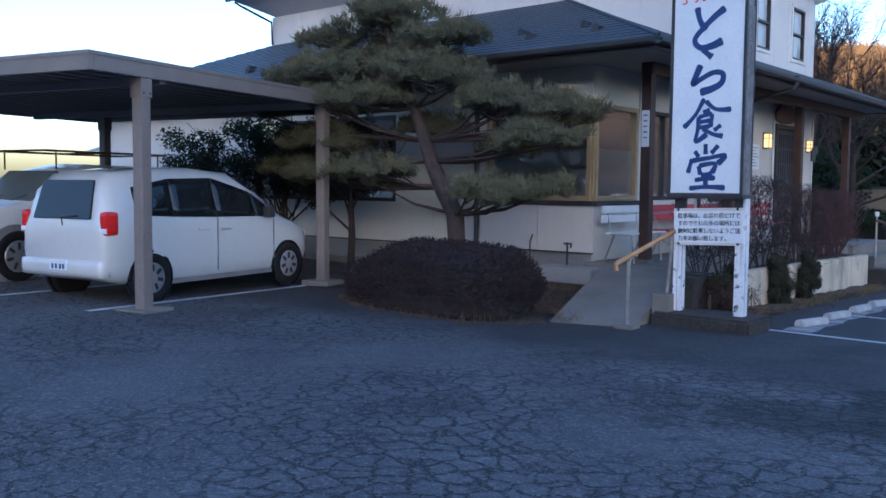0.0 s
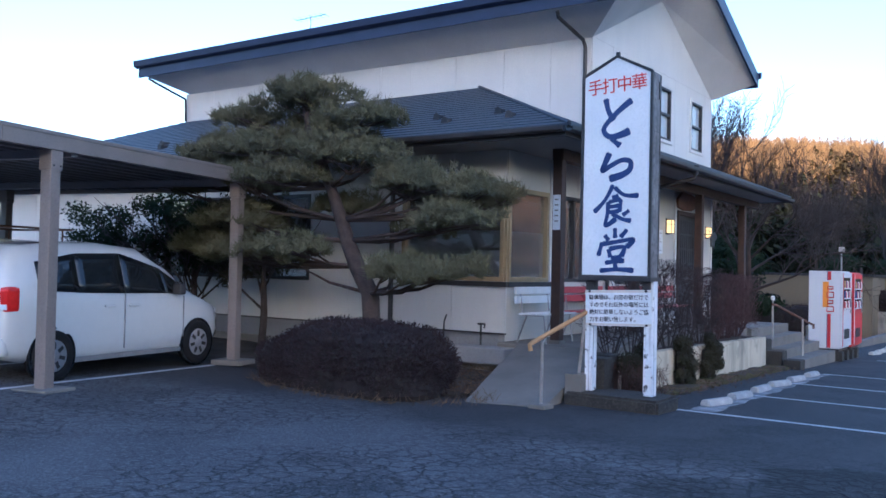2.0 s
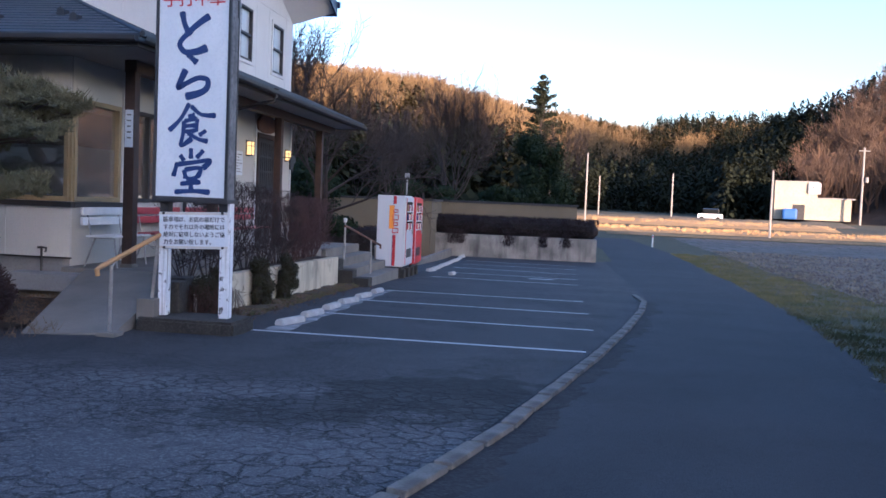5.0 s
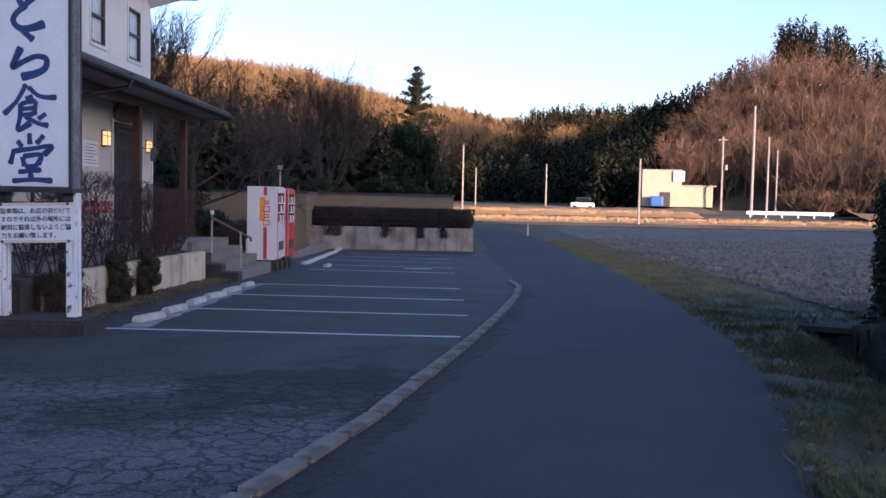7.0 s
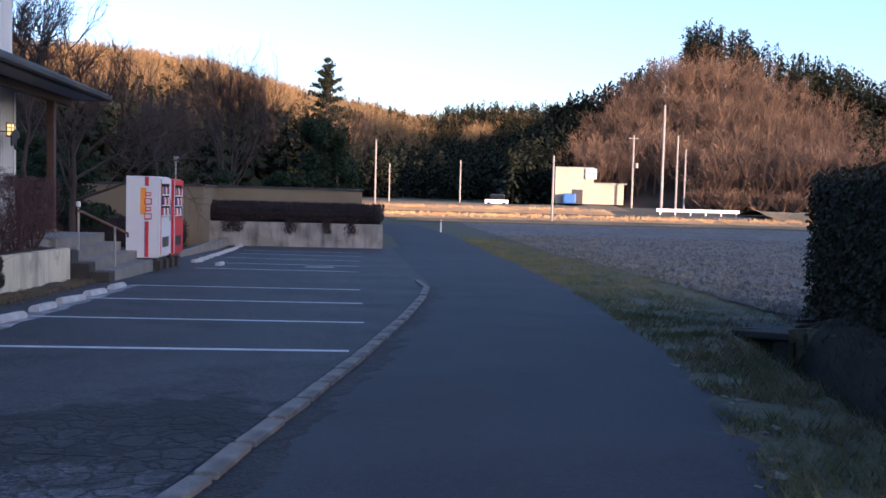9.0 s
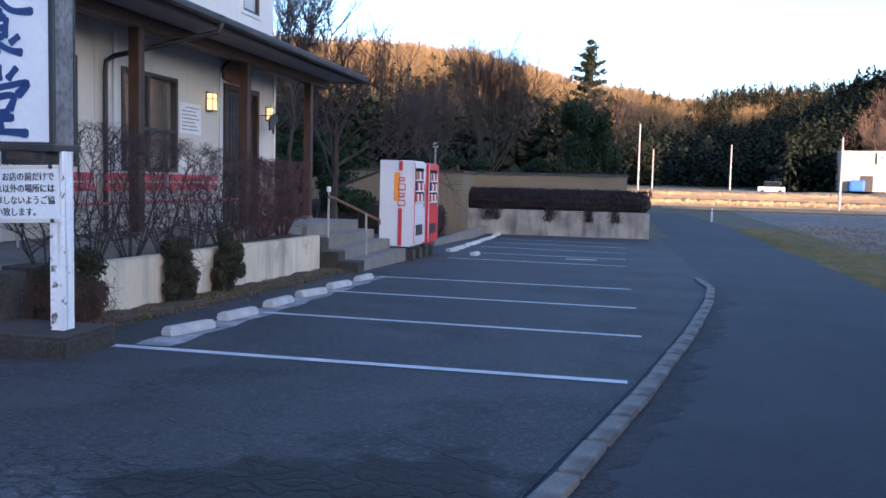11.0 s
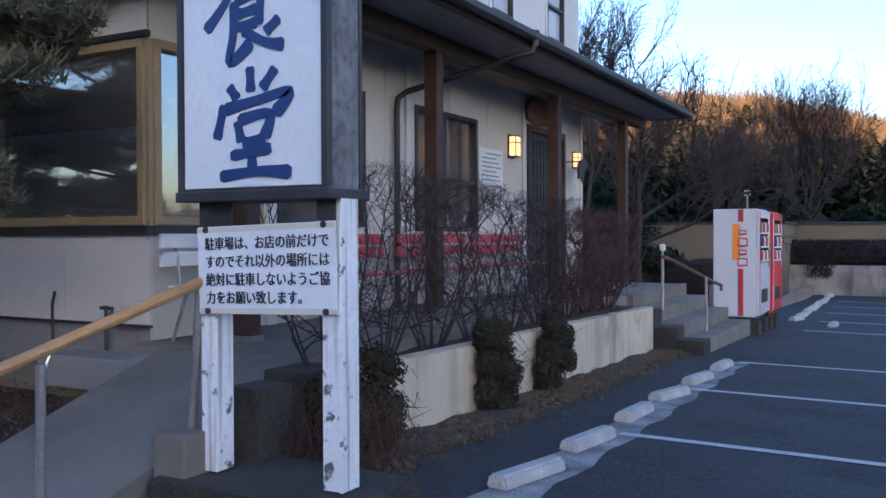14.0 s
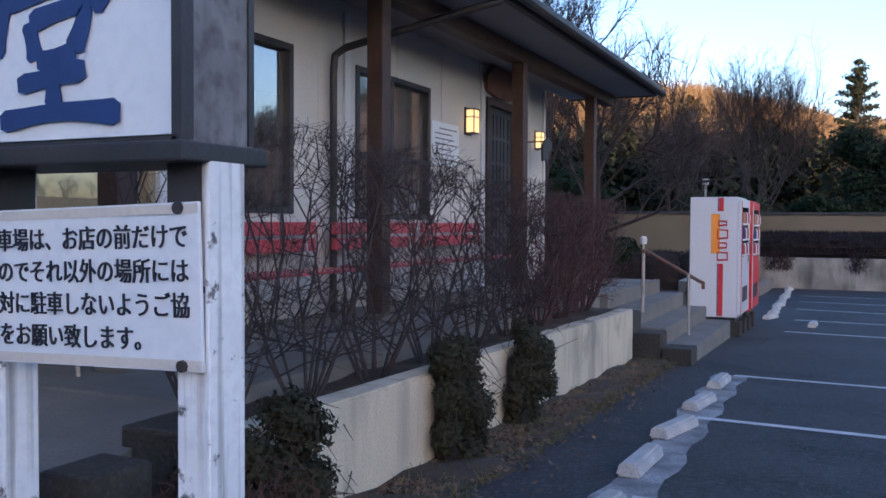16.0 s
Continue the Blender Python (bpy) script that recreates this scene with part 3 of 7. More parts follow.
# parking lines
for x0, ya, x1, yb, w in ((0.74, 0.34, 4.85, 0.23, 0.11), (1.1, 2.71, 5.0, 2.5, 0.1), (1.05, 5.1, 4.99, 4.88, 0.1), (1.03, 7.56, 4.96, 7.35, 0.1),
                          (1.14, 12.9, 4.92, 12.46, 0.1), (1.15, 15.4, 4.93, 14.9, 0.1), (1.0, 18.4, 4.97, 17.7, 0.1), (0.9, 21.3, 4.98, 20.8, 0.1), (0.8, 24.2, 5.0, 23.7, 0.1),
                          (-4.85, -5.01, -5.6, -1.2, 0.1), (-6.6, -5.4, -7.4, -1.6, 0.1)):
    dx, dy = x1 - x0, yb - ya
    ln = math.hypot(dx, dy)
    nx, ny = -dy / ln * w / 2, dx / ln * w / 2
    ob = part("parking_line", sheet(lambda u, v: ((x := x0 + dx * u + nx * v), (y := ya + dy * u + ny * v), G(x, y) + 0.006), np.linspace(0, 1, 12).tolist(), [-1, 0, 1]), M_PAINT)
    tagged(ob, "worn white painted parking line on asphalt", "line", "parking lines", "structure")
ob = part("parking_line", sheet(lambda u, v: ((x := 1.1 - 0.1 * u + (0.15 + 0.03 * math.sin(u * 47)) * v), (y := 0.45 + 7.1 * u), G(x, y) + 0.005), np.linspace(0, 1, 30).tolist(), [-1, 0, 1]), M_PAINTW)
tagged(ob, "badly worn white paint along the wheel stops", "line", "parking lines", "structure")
patch = part("paint_patch", sheet(lambda u, v: (3.6 + u, 14.0 + v, G(3, 14) + 0.012 - 0.024 * v), [0, 0.35, 0.7], [0, 0.25]), M_PAINT)
tagged(patch, "small white paint patch on the asphalt", "paint", kind="structure")


# wheel stops
def wheel_stop():
    th = thing("wheel_stop", "low grey concrete wheel stop on the parking lot", "wheel stop", group="wheel stops")
    part("block", PR([(-0.075, -0.31, 0), (0.075, -0.31, 0), (0.05, -0.31, 0.085), (-0.05, -0.31, 0.085)], (0, 0.62, 0), bev=0.016), M_WSTOP, th)
    return th


stop0 = None
for i, (x, y) in enumerate([(1.04, 1.2), (1.03, 2.25), (1.0, 3.4), (1.0, 4.48), (0.99, 5.62), (0.98, 6.85)] + [(0.72 - 0.042 * k, 15.5 + 1.2 * k) for k in range(11)] + [(1.5, 14.2)]):
    m = pose(x, y, G(x, y), rx=-1.4, rz=-6 + 9 * ((i * 7) % 3 - 1) * 0.5)
    if stop0 is None:
        stop0 = wheel_stop()
        stop0.matrix_world = m
    else:
        copy_thing(stop0, m)

# ---- restaurant ----
FX, FY, FZ = -2.27, 1.52, 0.6
BX0, BY1 = -16.0, 11.2


def wall_panels(name, place, u0, u1, z0, z1, openings, joints, mat, thick=0.12, parent=None):
    """A wall with openings, clad in panels that are parts of their own; place(u, d, z) puts depth d inwards."""
    us = sorted({u0, u1, *[o[0] for o in openings], *[o[1] for o in openings]})
    zs = sorted({z0, z1, *[o[2] for o in openings], *[o[3] for o in openings]})
    hole = lambda u, z: any(a < u < b and c < z < d for a, b, c, d in openings)  # noqa: E731

    def cells(us, gap, d0, d1):
        bm = bmesh.new()
        for ua, ub in zip(us, us[1:]):
            za = None
            for k, (zl, zh) in enumerate(zip(zs, zs[1:])):
                if hole((ua + ub) / 2, (zl + zh) / 2):
                    continue
                p = [Vector(place(u, d, z)) for z in (zl, zh) for d in (d0, d1) for u in (ua + (gap if ua == us[0] else 0), ub - (gap if ub == us[-1] else 0))]
                v = [bm.verts.new(q) for q in p]
                for q in ((0, 2, 3, 1), (4, 5, 7, 6), (0, 1, 5, 4), (2, 6, 7, 3), (1, 3, 7, 5), (0, 4, 6, 2)):
                    bm.faces.new([v[i] for i in q])
        bmesh.ops.recalc_face_normals(bm, faces=bm.faces)
        return bm

    body = part(name, cells(us, 0, 0.012, thick), M_DARKJ, parent)
    cuts = [u0, *sorted(j for j in joints if u0 < j < u1), u1]
    for a, b in zip(cuts, cuts[1:]):
        bm = cells(sorted({a, b, *[u for u in us if a < u < b]}), 0.004, 0.0, 0.012)
        if len(bm.faces):
            part("panel", bm, mat, body)
        else:
            bm.free()
    return body


south = lambda u, d, z: (u, FY + d, z)  # noqa: E731
east = lambda u, d, z: (FX - d, u, z)  # noqa: E731
WIN_S = [(-4.25, FX - 0.013, 1.5, 2.95), (-8.0, -6.3, 1.42, 2.95), (-10.3, -8.4, 1.42, 2.95)]
WIN_E = [(FY + 0.013, 2.85, 1.5, 2.95), (3.05, 4.5, 1.5, 2.95), (5.55, 7.18, 1.46, 2.95), (8.85, 10.4, FZ, 3.08)]
WALLS = tagged(new("wall_south"), "white panel siding wall of the restaurant", "wall", kind="structure")
wall_panels("wall_body", south, BX0, FX - 0.013, 0.72, 3.62, WIN_S, [-15, -13.5, -12, -10.7, -9.2, -7.1, -5.4, -4.4, -3.25], M_WHITE, parent=WALLS)
WALLE = tagged(new("wall_east"), "cream panel siding wall along the porch", "wall", kind="structure")
wall_panels("wall_body", east, FY + 0.013, BY1, FZ, 3.62, WIN_E, [2.95, 3.9, 4.9, 6.4, 7.5, 8.6, 10.6], M_CREAM, parent=WALLE)
up_s = lambda u, d, z: (u, 4.39 + d, z)  # noqa: E731
WALLU = tagged(new("wall_upper_south"), "white panel siding wall of the upper storey", "wall", kind="structure")
wall_panels("wall_body", up_s, -13.2, FX - 0.013, 4.2, 5.9, [], [-12.3, -11.4, -10.3, -9.2, -8.2, -7.1, -6.3, -5.2, -4.1, -3.1], M_WHITE, parent=WALLU)
WIN_U = [(5.52, 6.24, 4.52, 5.62), (7.62, 8.33, 4.52, 5.62), (9.64, 10.38, 4.52, 5.62)]
WALLG = tagged(new("wall_upper_east"), "white gable wall of the upper storey", "wall", kind="structure")
wall_panels("wall_body", east, 4.403, 11.1, 4.1, 5.9, WIN_U, [5.3, 6.5, 7.4, 8.6, 9.4, 10.6], M_WHITE, parent=WALLG)
part("gable", PR([(FX, 4.402, 5.904), (FX, 11.1, 5.904), (FX, 7.75, 7.42)], (-0.12, 0, 0)), M_WHITE, WALLG)
for nm, bm in (("wall_north", B(BX0, BY1, 0, FX - 0.13, BY1 + 0.12, 5.9)), ("wall_west", B(BX0 - 0.12, FY, 0, BX0, BY1, 3.6)), ("wall_upper_west", B(-13.32, 4.39, 3.6, -13.2, 11.1, 5.88))):
    tagged(part(nm, bm, M_WHITE), "plain white siding wall of the restaurant", "wall", kind="structure")
tagged(part("wall_north_end", B(-2.6, BY1, 0.2, FX, BY1 + 0.1, 3.6), M_CREAM), "cream siding end wall of the restaurant", "wall", kind="structure")
tagged(part("foundation", B(BX0, FY + 0.03, -0.2, FX - 0.03, FY + 0.2, 0.716), M_CONCG), "grey painted concrete foundation strip", "foundation", kind="structure")
tagged(part("floor", B(BX0, FY + 0.2, 0.3, FX - 0.13, BY1, 0.6), M_DKWOOD), "dark wooden floor inside the restaurant", "floor", kind="structure")
tagged(part("ceiling", B(BX0, FY + 0.13, 3.3, FX - 0.13, BY1, 3.4), M_SOFFIT), "plain ceiling inside the restaurant", "ceiling", kind="structure")
# Dark colour on both inner walls stands in for the unlit room
tagged(part("wall_inner", B(BX0, 5.6, 0.6, -5.6, 5.7, 3.3), M_DKWOOD), "inner wall of the dining room, coloured dark for the unlit room", "wall", kind="structure")
tagged(part("wall_inner_end", B(-5.7, 5.7, 0.6, -5.6, BY1, 3.3), M_DKWOOD), "inner wall of the dining room, coloured dark for the unlit room", "wall", kind="structure")
# white edge trims at the corners
for nm, bm in (("trim", B(FX - 0.03, FY - 0.004, 0.72, FX + 0.004, FY + 0.03, 1.47)), ("trim", B(FX + 0.002, 2.88, FZ, FX + 0.03, 3.0, 3.4)), ("trim", B(FX + 0.002, 5.32, FZ, FX + 0.03, 5.42, 3.4)), ("trim", B(FX + 0.002, 8.66, FZ, FX + 0.03, 8.76, 3.45)), ("trim", B(FX + 0.002, 11.12, 0.6, FX + 0.03, 11.2, 3.45))):
    tagged(part(nm, bm, M_WHITE), "white vertical trim board", "trim", kind="structure")
tagged(part("drip_edge", B(-12, FY - 0.025, 0.70, FX + 0.02, FY + 0.01, 0.722), M_BLACK), "dark metal drip edge under the siding", "trim", kind="structure")


def window(name, label, u0, u1, z0, z1, place, frame_mat, bars=(), fw=0.06, casing=None, frost=0.0, rail=None, out=0.02, film=None):
    """A window in an opening: frame, sill, mullions, panes."""
    th = tagged(new(name), label, "window", kind="structure")

    def pb(a, b, c, d, e, f):
        bm = bmesh.new()
        v = [bm.verts.new(place(u, dd, z)) for z in (c, d) for dd in (e, f) for u in (a, b)]
        for q in ((0, 2, 3, 1), (4, 5, 7, 6), (0, 1, 5, 4), (2, 6, 7, 3), (1, 3, 7, 5), (0, 4, 6, 2)):
            bm.faces.new([v[i] for i in q])
        bmesh.ops.recalc_face_normals(bm, faces=bm.faces)
        bmesh.ops.bevel(bm, geom=bm.edges[:], offset=0.004, segments=1, affect="EDGES")
        return bm

    o = -out
    bm = pb(u0, u1, z0, z0 + fw, o, 0.1)
    fr = part("frame", bm, frame_mat, th)
    part("frame", pb(u0, u1, z1 - fw, z1, o, 0.1), frame_mat, th)
    part("frame", pb(u0, u0 + fw, z0 + fw, z1 - fw, o, 0.1), frame_mat, th)
    part("frame", pb(u1 - fw, u1, z0 + fw, z1 - fw, o, 0.1), frame_mat, th)
    for b in bars:
        part("mullion", pb(b - fw * 0.5, b + fw * 0.5, z0 + fw, z1 - fw, o + 0.01, 0.09), frame_mat, th)
    if rail:
        part("rail", pb(u0 + fw, u1 - fw, rail - 0.025, rail + 0.025, o + 0.012, 0.088), frame_mat, th)
    if casing:
        c = 0.07
        for a in ((u0 - c, u1 + c, z1, z1 + c), (u0 - c, u1 + c, z0 - c, z0), (u0 - c, u0, z0, z1), (u1, u1 + c, z0, z1)):
            part("casing", pb(*a, -0.025, 0.0), casing, th)
    cuts = [u0 + fw, *bars, u1 - fw]
    for a, b in zip(cuts, cuts[1:]):
        p = part("pane", pb(a, b, z0 + fw, z1 - fw, 0.05, 0.058), film or M_GLASS, th)
        p.visible_shadow = False
        if frost:
            part("frosted_film", pb(a, b, z0 + fw, frost, 0.062, 0.066), M_FROST, th, "grey frosted film on the lower pane")
    return th


window("window_1", "corner window with oak frame and frosted lower glass", -4.25, FX - 0.04, 1.5, 2.95, south, M_WOODF, fw=0.07, frost=2.28)
window("window_2", "corner window with oak frame and frosted lower glass", FY + 0.05, 2.85, 1.5, 2.95, east, M_WOODF, fw=0.07, frost=2.28)
window("window_3", "black framed window above the white bench", 3.05, 4.5, 1.5, 2.95, east, M_BLACK, bars=(3.8,))
window("window_4", "black framed sliding window beside the entrance", 5.55, 7.18, 1.46, 2.95, east, M_BLACK, bars=(6.3,), rail=2.1)
window("window_5", "dark framed side window of the restaurant", -8.0, -6.3, 1.42, 2.95, south, M_BLACK, bars=(-7.15,))
window("window_6", "dark framed side window of the restaurant", -10.3, -8.4, 1.42, 2.95, south, M_BLACK, bars=(-9.35,))
for i, (a, b, c, d) in enumerate(WIN_U):
    window(f"window_{7 + i}", "tall narrow upper window with white casing", a, b, c, d, east, M_BLACK, casing=M_WHITE, rail=5.07, fw=0.045, film=M_BLIND)
tagged(part("trim", B(-4.3, FY - 0.05, 1.42, FX + 0.03, FY + 0.02, 1.497), M_BLACK), "black sill flashing under the corner window", "trim", kind="structure")
tagged(part("trim", B(FX - 0.02, FY + 0.022, 1.42, FX + 0.05, 2.9, 1.497), M_BLACK), "black sill flashing under the corner window", "trim", kind="structure")
tagged(part("trim", B(-4.3, FY - 0.04, 2.953, FX + 0.02, FY + 0.01, 3.0), M_BLACK), "black head flashing above the corner window", "trim", kind="structure")
tagged(part("corner_post", B(FX - 0.1, FY + 0.005, 1.5, FX - 0.002, FY + 0.1, 2.95, bev=0.004), M_WOODF), "oak corner post of the corner window", "post", kind="structure")

# entrance
door = tagged(new("door_1"), "dark wooden sliding entrance doors, closed", "door", kind="structure")
for a in ((8.85, 8.95, FZ, 3.08), (10.3, 10.4, FZ, 3.08), (8.95, 10.3, 2.98, 3.08)):
    part("door_frame", B(FX - 0.1, a[0], a[2], FX + 0.03, a[1], a[3], bev=0.005), M_DKWOOD, door)
for a, b, d in ((8.95, 9.64, 0.03), (9.6, 10.3, 0.07)):
    leaf = part("door_leaf", B(FX - d - 0.03, a, FZ, FX - d, b, 2.98, bev=0.004), M_BLACK, door)
    for zz in np.arange(0.9, 2.9, 0.33):
        part("lattice_bar", B(FX - d, a + 0.05, zz, FX - d + 0.015, b - 0.05, zz + 0.04), M_BLACK, leaf)
    for uu in np.arange(a + 0.1, b - 0.05, 0.13):
        part("lattice_bar", B(FX - d, uu, 0.85, FX - d + 0.012, uu + 0.02, 2.9), M_BLACK, leaf)

# porch slab, steps, ramp
slab = part("porch_floor", B(FX, 1.3, 0.2, -0.62, 11.4, FZ, bev=0.02), M_CONC)
tagged(slab, "grey concrete porch floor", "porch", kind="structure")
steps = tagged(new("steps"), "four grey concrete steps up to the porch", "steps", kind="structure")
for k in range(4):
    x1 = 0.5 - 0.34 * k
    part("step", B(-0.62, 8.45, -0.3, x1, 11.5, -0.15 + (k + 1) * 0.1875 - (0.0 if k < 3 else 0.002), bev=0.012), M_CONC, steps)
for k, (xa, zt) in enumerate(((0.22, 0.05), (-0.12, 0.2), (-0.42, 0.42))):
    ob = part("step_cheek", B(xa - 0.02, 8.05, -0.3, xa + 0.3, 8.446, zt, bev=0.015), M_DKCONC)
    tagged(ob, "dark weathered concrete cheek block beside the steps", "block", "step blocks", "structure")


def ramp_pt(u, v):
    """u across, v up the ramp."""
    l = Vector((-1.24, -1.13, 0.1)).lerp(Vector((-1.95, 1.4, 0.605)), v)
    r = Vector((-0.34, -0.80, 0.1)).lerp(Vector((-0.62, 1.4, 0.605)), v)
    return l.lerp(r, u)


bm = sheet(lambda u, v: ramp_pt(u, v), np.linspace(0, 1, 6).tolist(), np.linspace(0, 1, 10).tolist())
r = bmesh.ops.extrude_face_region(bm, geom=bm.faces[:])
for v in r["geom"]:
    if isinstance(v, bmesh.types.BMVert):
        v.co.z = -0.1
bmesh.ops.recalc_face_normals(bm, faces=bm.faces)
tagged(part("ramp", bm, M_CONC), "sloping grey concrete ramp up to the porch", "ramp", kind="structure")

# planter wall
bm = bmesh.new()
prism(bm, [(-0.1, 1.1, -0.2), (-0.1, 7.93, -0.2), (-0.1, 7.93, 0.48), (-0.1, 1.1, 0.575)], (-0.16, 0, 0))
bmesh.ops.recalc_face_normals(bm, faces=bm.faces)
bmesh.ops.bevel(bm, geom=bm.edges[:], offset=0.01, segments=2, affect="EDGES")
tagged(part("planter_wall", bm, M_PLANTER), "cream rendered planter wall with dark rain streaks", "wall", kind="structure")
tagged(part("planter_end", B(-0.6, 7.78, -0.2, -0.262, 7.93, 0.47), M_PLANTER), "cream rendered planter end wall", "wall", kind="structure")
tagged(part("planter_soil", sheet(lambda x, y: (x, y, 0.5 + 0.04 * noise.noise((x * 5, y * 4, 1))), np.arange(-0.62, -0.2, 0.1).tolist(), np.arange(1.1, 7.9, 0.25).tolist()), M_SOIL), "dark soil in the planter", "soil", kind="structure")
tagged(part("low_wall", B(-0.3, 0.22, -0.1, -0.06, 0.5, 0.6, bev=0.02), M_DKCONC), "weathered dark concrete block at the planter end", "wall", kind="structure")
tagged(part("low_wall", B(-0.62, 0.9, -0.1, -0.29, 1.3, 0.58, bev=0.02), M_DKCONC), "weathered dark concrete block at the planter end", "wall", kind="structure")
tagged(part("bed_kerb", B(-9.5, 1.12, 0.0, -1.75, 1.24, 0.42, bev=0.01), M_CONC), "thin concrete kerb in front of the house", "kerb", kind="structure")

# porch posts and beam
def porch_post(y):
    th = thing("porch_post", "dark brown wooden porch post on the concrete floor", "post", (-1.54, y, FZ), "porch posts", "structure")
    part("shaft", B(-0.075, -0.075, 0.05, 0.075, 0.075, 2.78, bev=0.008), M_DKWOOD, th)
    part("foot", B(-0.09, -0.09, 0, 0.09, 0.09, 0.055, bev=0.01), M_CONC, th, "small concrete foot")
    return th


p0 = porch_post(1.8)
for y in (4.72, 8.15, 11.25):
    copy_thing(p0, pose(-1.54, y, FZ))
tagged(part("porch_beam", B(-1.63, 1.73, 3.33, -1.45, 12.3, 3.5, bev=0.008), M_DKWOOD), "dark wooden beam on the porch posts", "beam", kind="structure")
tagged(part("porch_ceiling", B(FX + 0.004, 0.62, 3.5, -0.86, 12.5, 3.53), M_SOFFIT), "grey boarded porch ceiling", "ceiling", kind="structure")
tagged(part("eave_ceiling", B(-16.9, 0.62, 3.5, FX, FY - 0.02, 3.53), M_SOFFIT), "grey boarded ceiling under the eave", "ceiling", kind="structure")
tagged(part("porch_fascia", B(-0.86, 0.5, 3.48, -0.8, 12.55, 3.62), M_BLACK), "black painted fascia board along the eave", "fascia", kind="structure")
tagged(part("eave_fascia", B(-17.0, 0.52, 3.48, -0.87, 0.58, 3.62), M_BLACK), "black painted fascia board along the eave", "fascia", kind="structure")
tagged(part("porch_fascia_end", B(FX, 12.5, 3.48, -0.86, 12.55, 3.7), M_BLACK), "black painted fascia board along the eave", "fascia", kind="structure")


def gutter(name, a, b):
    bm = bmesh.new()
    a, b = Vector(a), Vector(b)
    d = (b - a).normalized()
    s = d.cross(Vector((0, 0, 1)))
    prof = [(-0.06, 0.0), (-0.055, -0.05), (-0.03, -0.075), (0.03, -0.075), (0.055, -0.05), (0.06, 0.0), (0.05, 0.0), (0.045, -0.045), (0.025, -0.065), (-0.025, -0.065), (-0.045, -0.045), (-0.05, 0)]
    prism(bm, [a + s * p + Vector((0, 0, q)) for p, q in prof], b - a)
    bmesh.ops.recalc_face_normals(bm, faces=bm.faces)
    return tagged(part(name, bm, M_BLACK), "black metal rain gutter on the eave", "gutter", "gutters", "structure")


gutter("gutter", (-0.73, 0.45, 3.6), (-0.73, 12.6, 3.56))
gutter("gutter", (-17, 0.45, 3.6), (-0.8, 0.45, 3.6))
dp = tagged(new("downpipe"), "black downpipe running from the gutter down the wall", "downpipe", kind="structure")
part("pipe", T([(-0.73, 5.5, 3.5), (-0.75, 5.5, 3.4), (-1.2, 5.38, 3.28), (-2.1, 5.1, 3.02), (-2.19, 5.06, 2.95), (-2.2, 5.05, 2.8), (-2.2, 5.05, 0.6)], 0.035, 10), M_BLACK, dp)
part("outlet", T([(-0.73, 5.5, 3.62), (-0.73, 5.5, 3.45)], [0.06, 0.045], 10), M_BLACK, dp)
dp = tagged(new("downpipe"), "dark downpipe with a white foot on the side wall", "downpipe", kind="structure")
part("pipe", T([(-4.42, FY - 0.06, 3.5), (-4.42, FY - 0.06, 0.75)], 0.04, 10), M_BLACK, dp)
part("foot", T([(-4.42, FY - 0.06, 0.75), (-4.42, FY - 0.06, 0.42)], 0.042, 10), M_PVC, dp, "white plastic foot")

# lower roof: slate courses
ROOF1 = tagged(new("roof_lower"), "dark blue-grey slate skirt roof over the ground floor", "roof", kind="structure")
EX, EY, EZ, SL = -0.75, 0.5, 3.62, 0.405
NC = 22
run = 3.9


def course(pa, pb, pc, pd, th=0.022):
    """One course of slates as a thin slab, pa-pb the lower edge."""
    bm = bmesh.new()
    low, up = Vector((0, 0, -0.012)), Vector((0, 0, th))
    a = [bm.verts.new(Vector(p) + low) for p in (pa, pb, pc, pd)]
    b = [bm.verts.new(Vector(p) + q) for p, q in ((pa, up), (pb, up), (pc, up * 0.15), (pd, up * 0.15))]
    for f in ((a[3], a[2], a[1], a[0]), tuple(b), (a[0], a[1], b[1], b[0]), (a[1], a[2], b[2], b[1]), (a[2], a[3], b[3], b[2]), (a[3], a[0], b[0], b[3])):
        bm.faces.new(f)
    return bm


for k in range(NC):
    d0, d1 = run * k / NC, run * (k + 1) / NC + 0.02
    z0, z1 = EZ + SL * d0, EZ + SL * d1
    part("slate_course", course((-17.1 + d0, EY + d0, z0), (EX - d0, EY + d0, z0), (EX - d1, EY + d1, z1), (-17.1 + d1, EY + d1, z1)), M_ROOF, ROOF1)
    if d0 < 1.52:
        e1 = min(d1, 1.53)
        part("slate_course", course((EX - d0, EY + d0, z0), (EX - d0, 12.6, z0), (EX - e1, 12.6, EZ + SL * e1), (EX - e1, EY + e1, EZ + SL * e1)), M_ROOF, ROOF1)
    else:
        part("slate_course", course((EX - d0, EY + d0, z0), (EX - d0, 4.4, z0), (EX - d1, 4.4, z1), (EX - d1, EY + d1, z1)), M_ROOF, ROOF1)
    part("slate_course", course((-17.1 + d0, 12, z0), (-17.1 + d0, EY + d0, z0), (-17.1 + d1, EY + d1, z1), (-17.1 + d1, 12, z1)), M_ROOF, ROOF1)
part("hip_cap", T([(EX, EY, EZ + 0.02), (EX - run, EY + run, EZ + SL * run + 0.02)], 0.035, 6), M_ROOF, ROOF1)
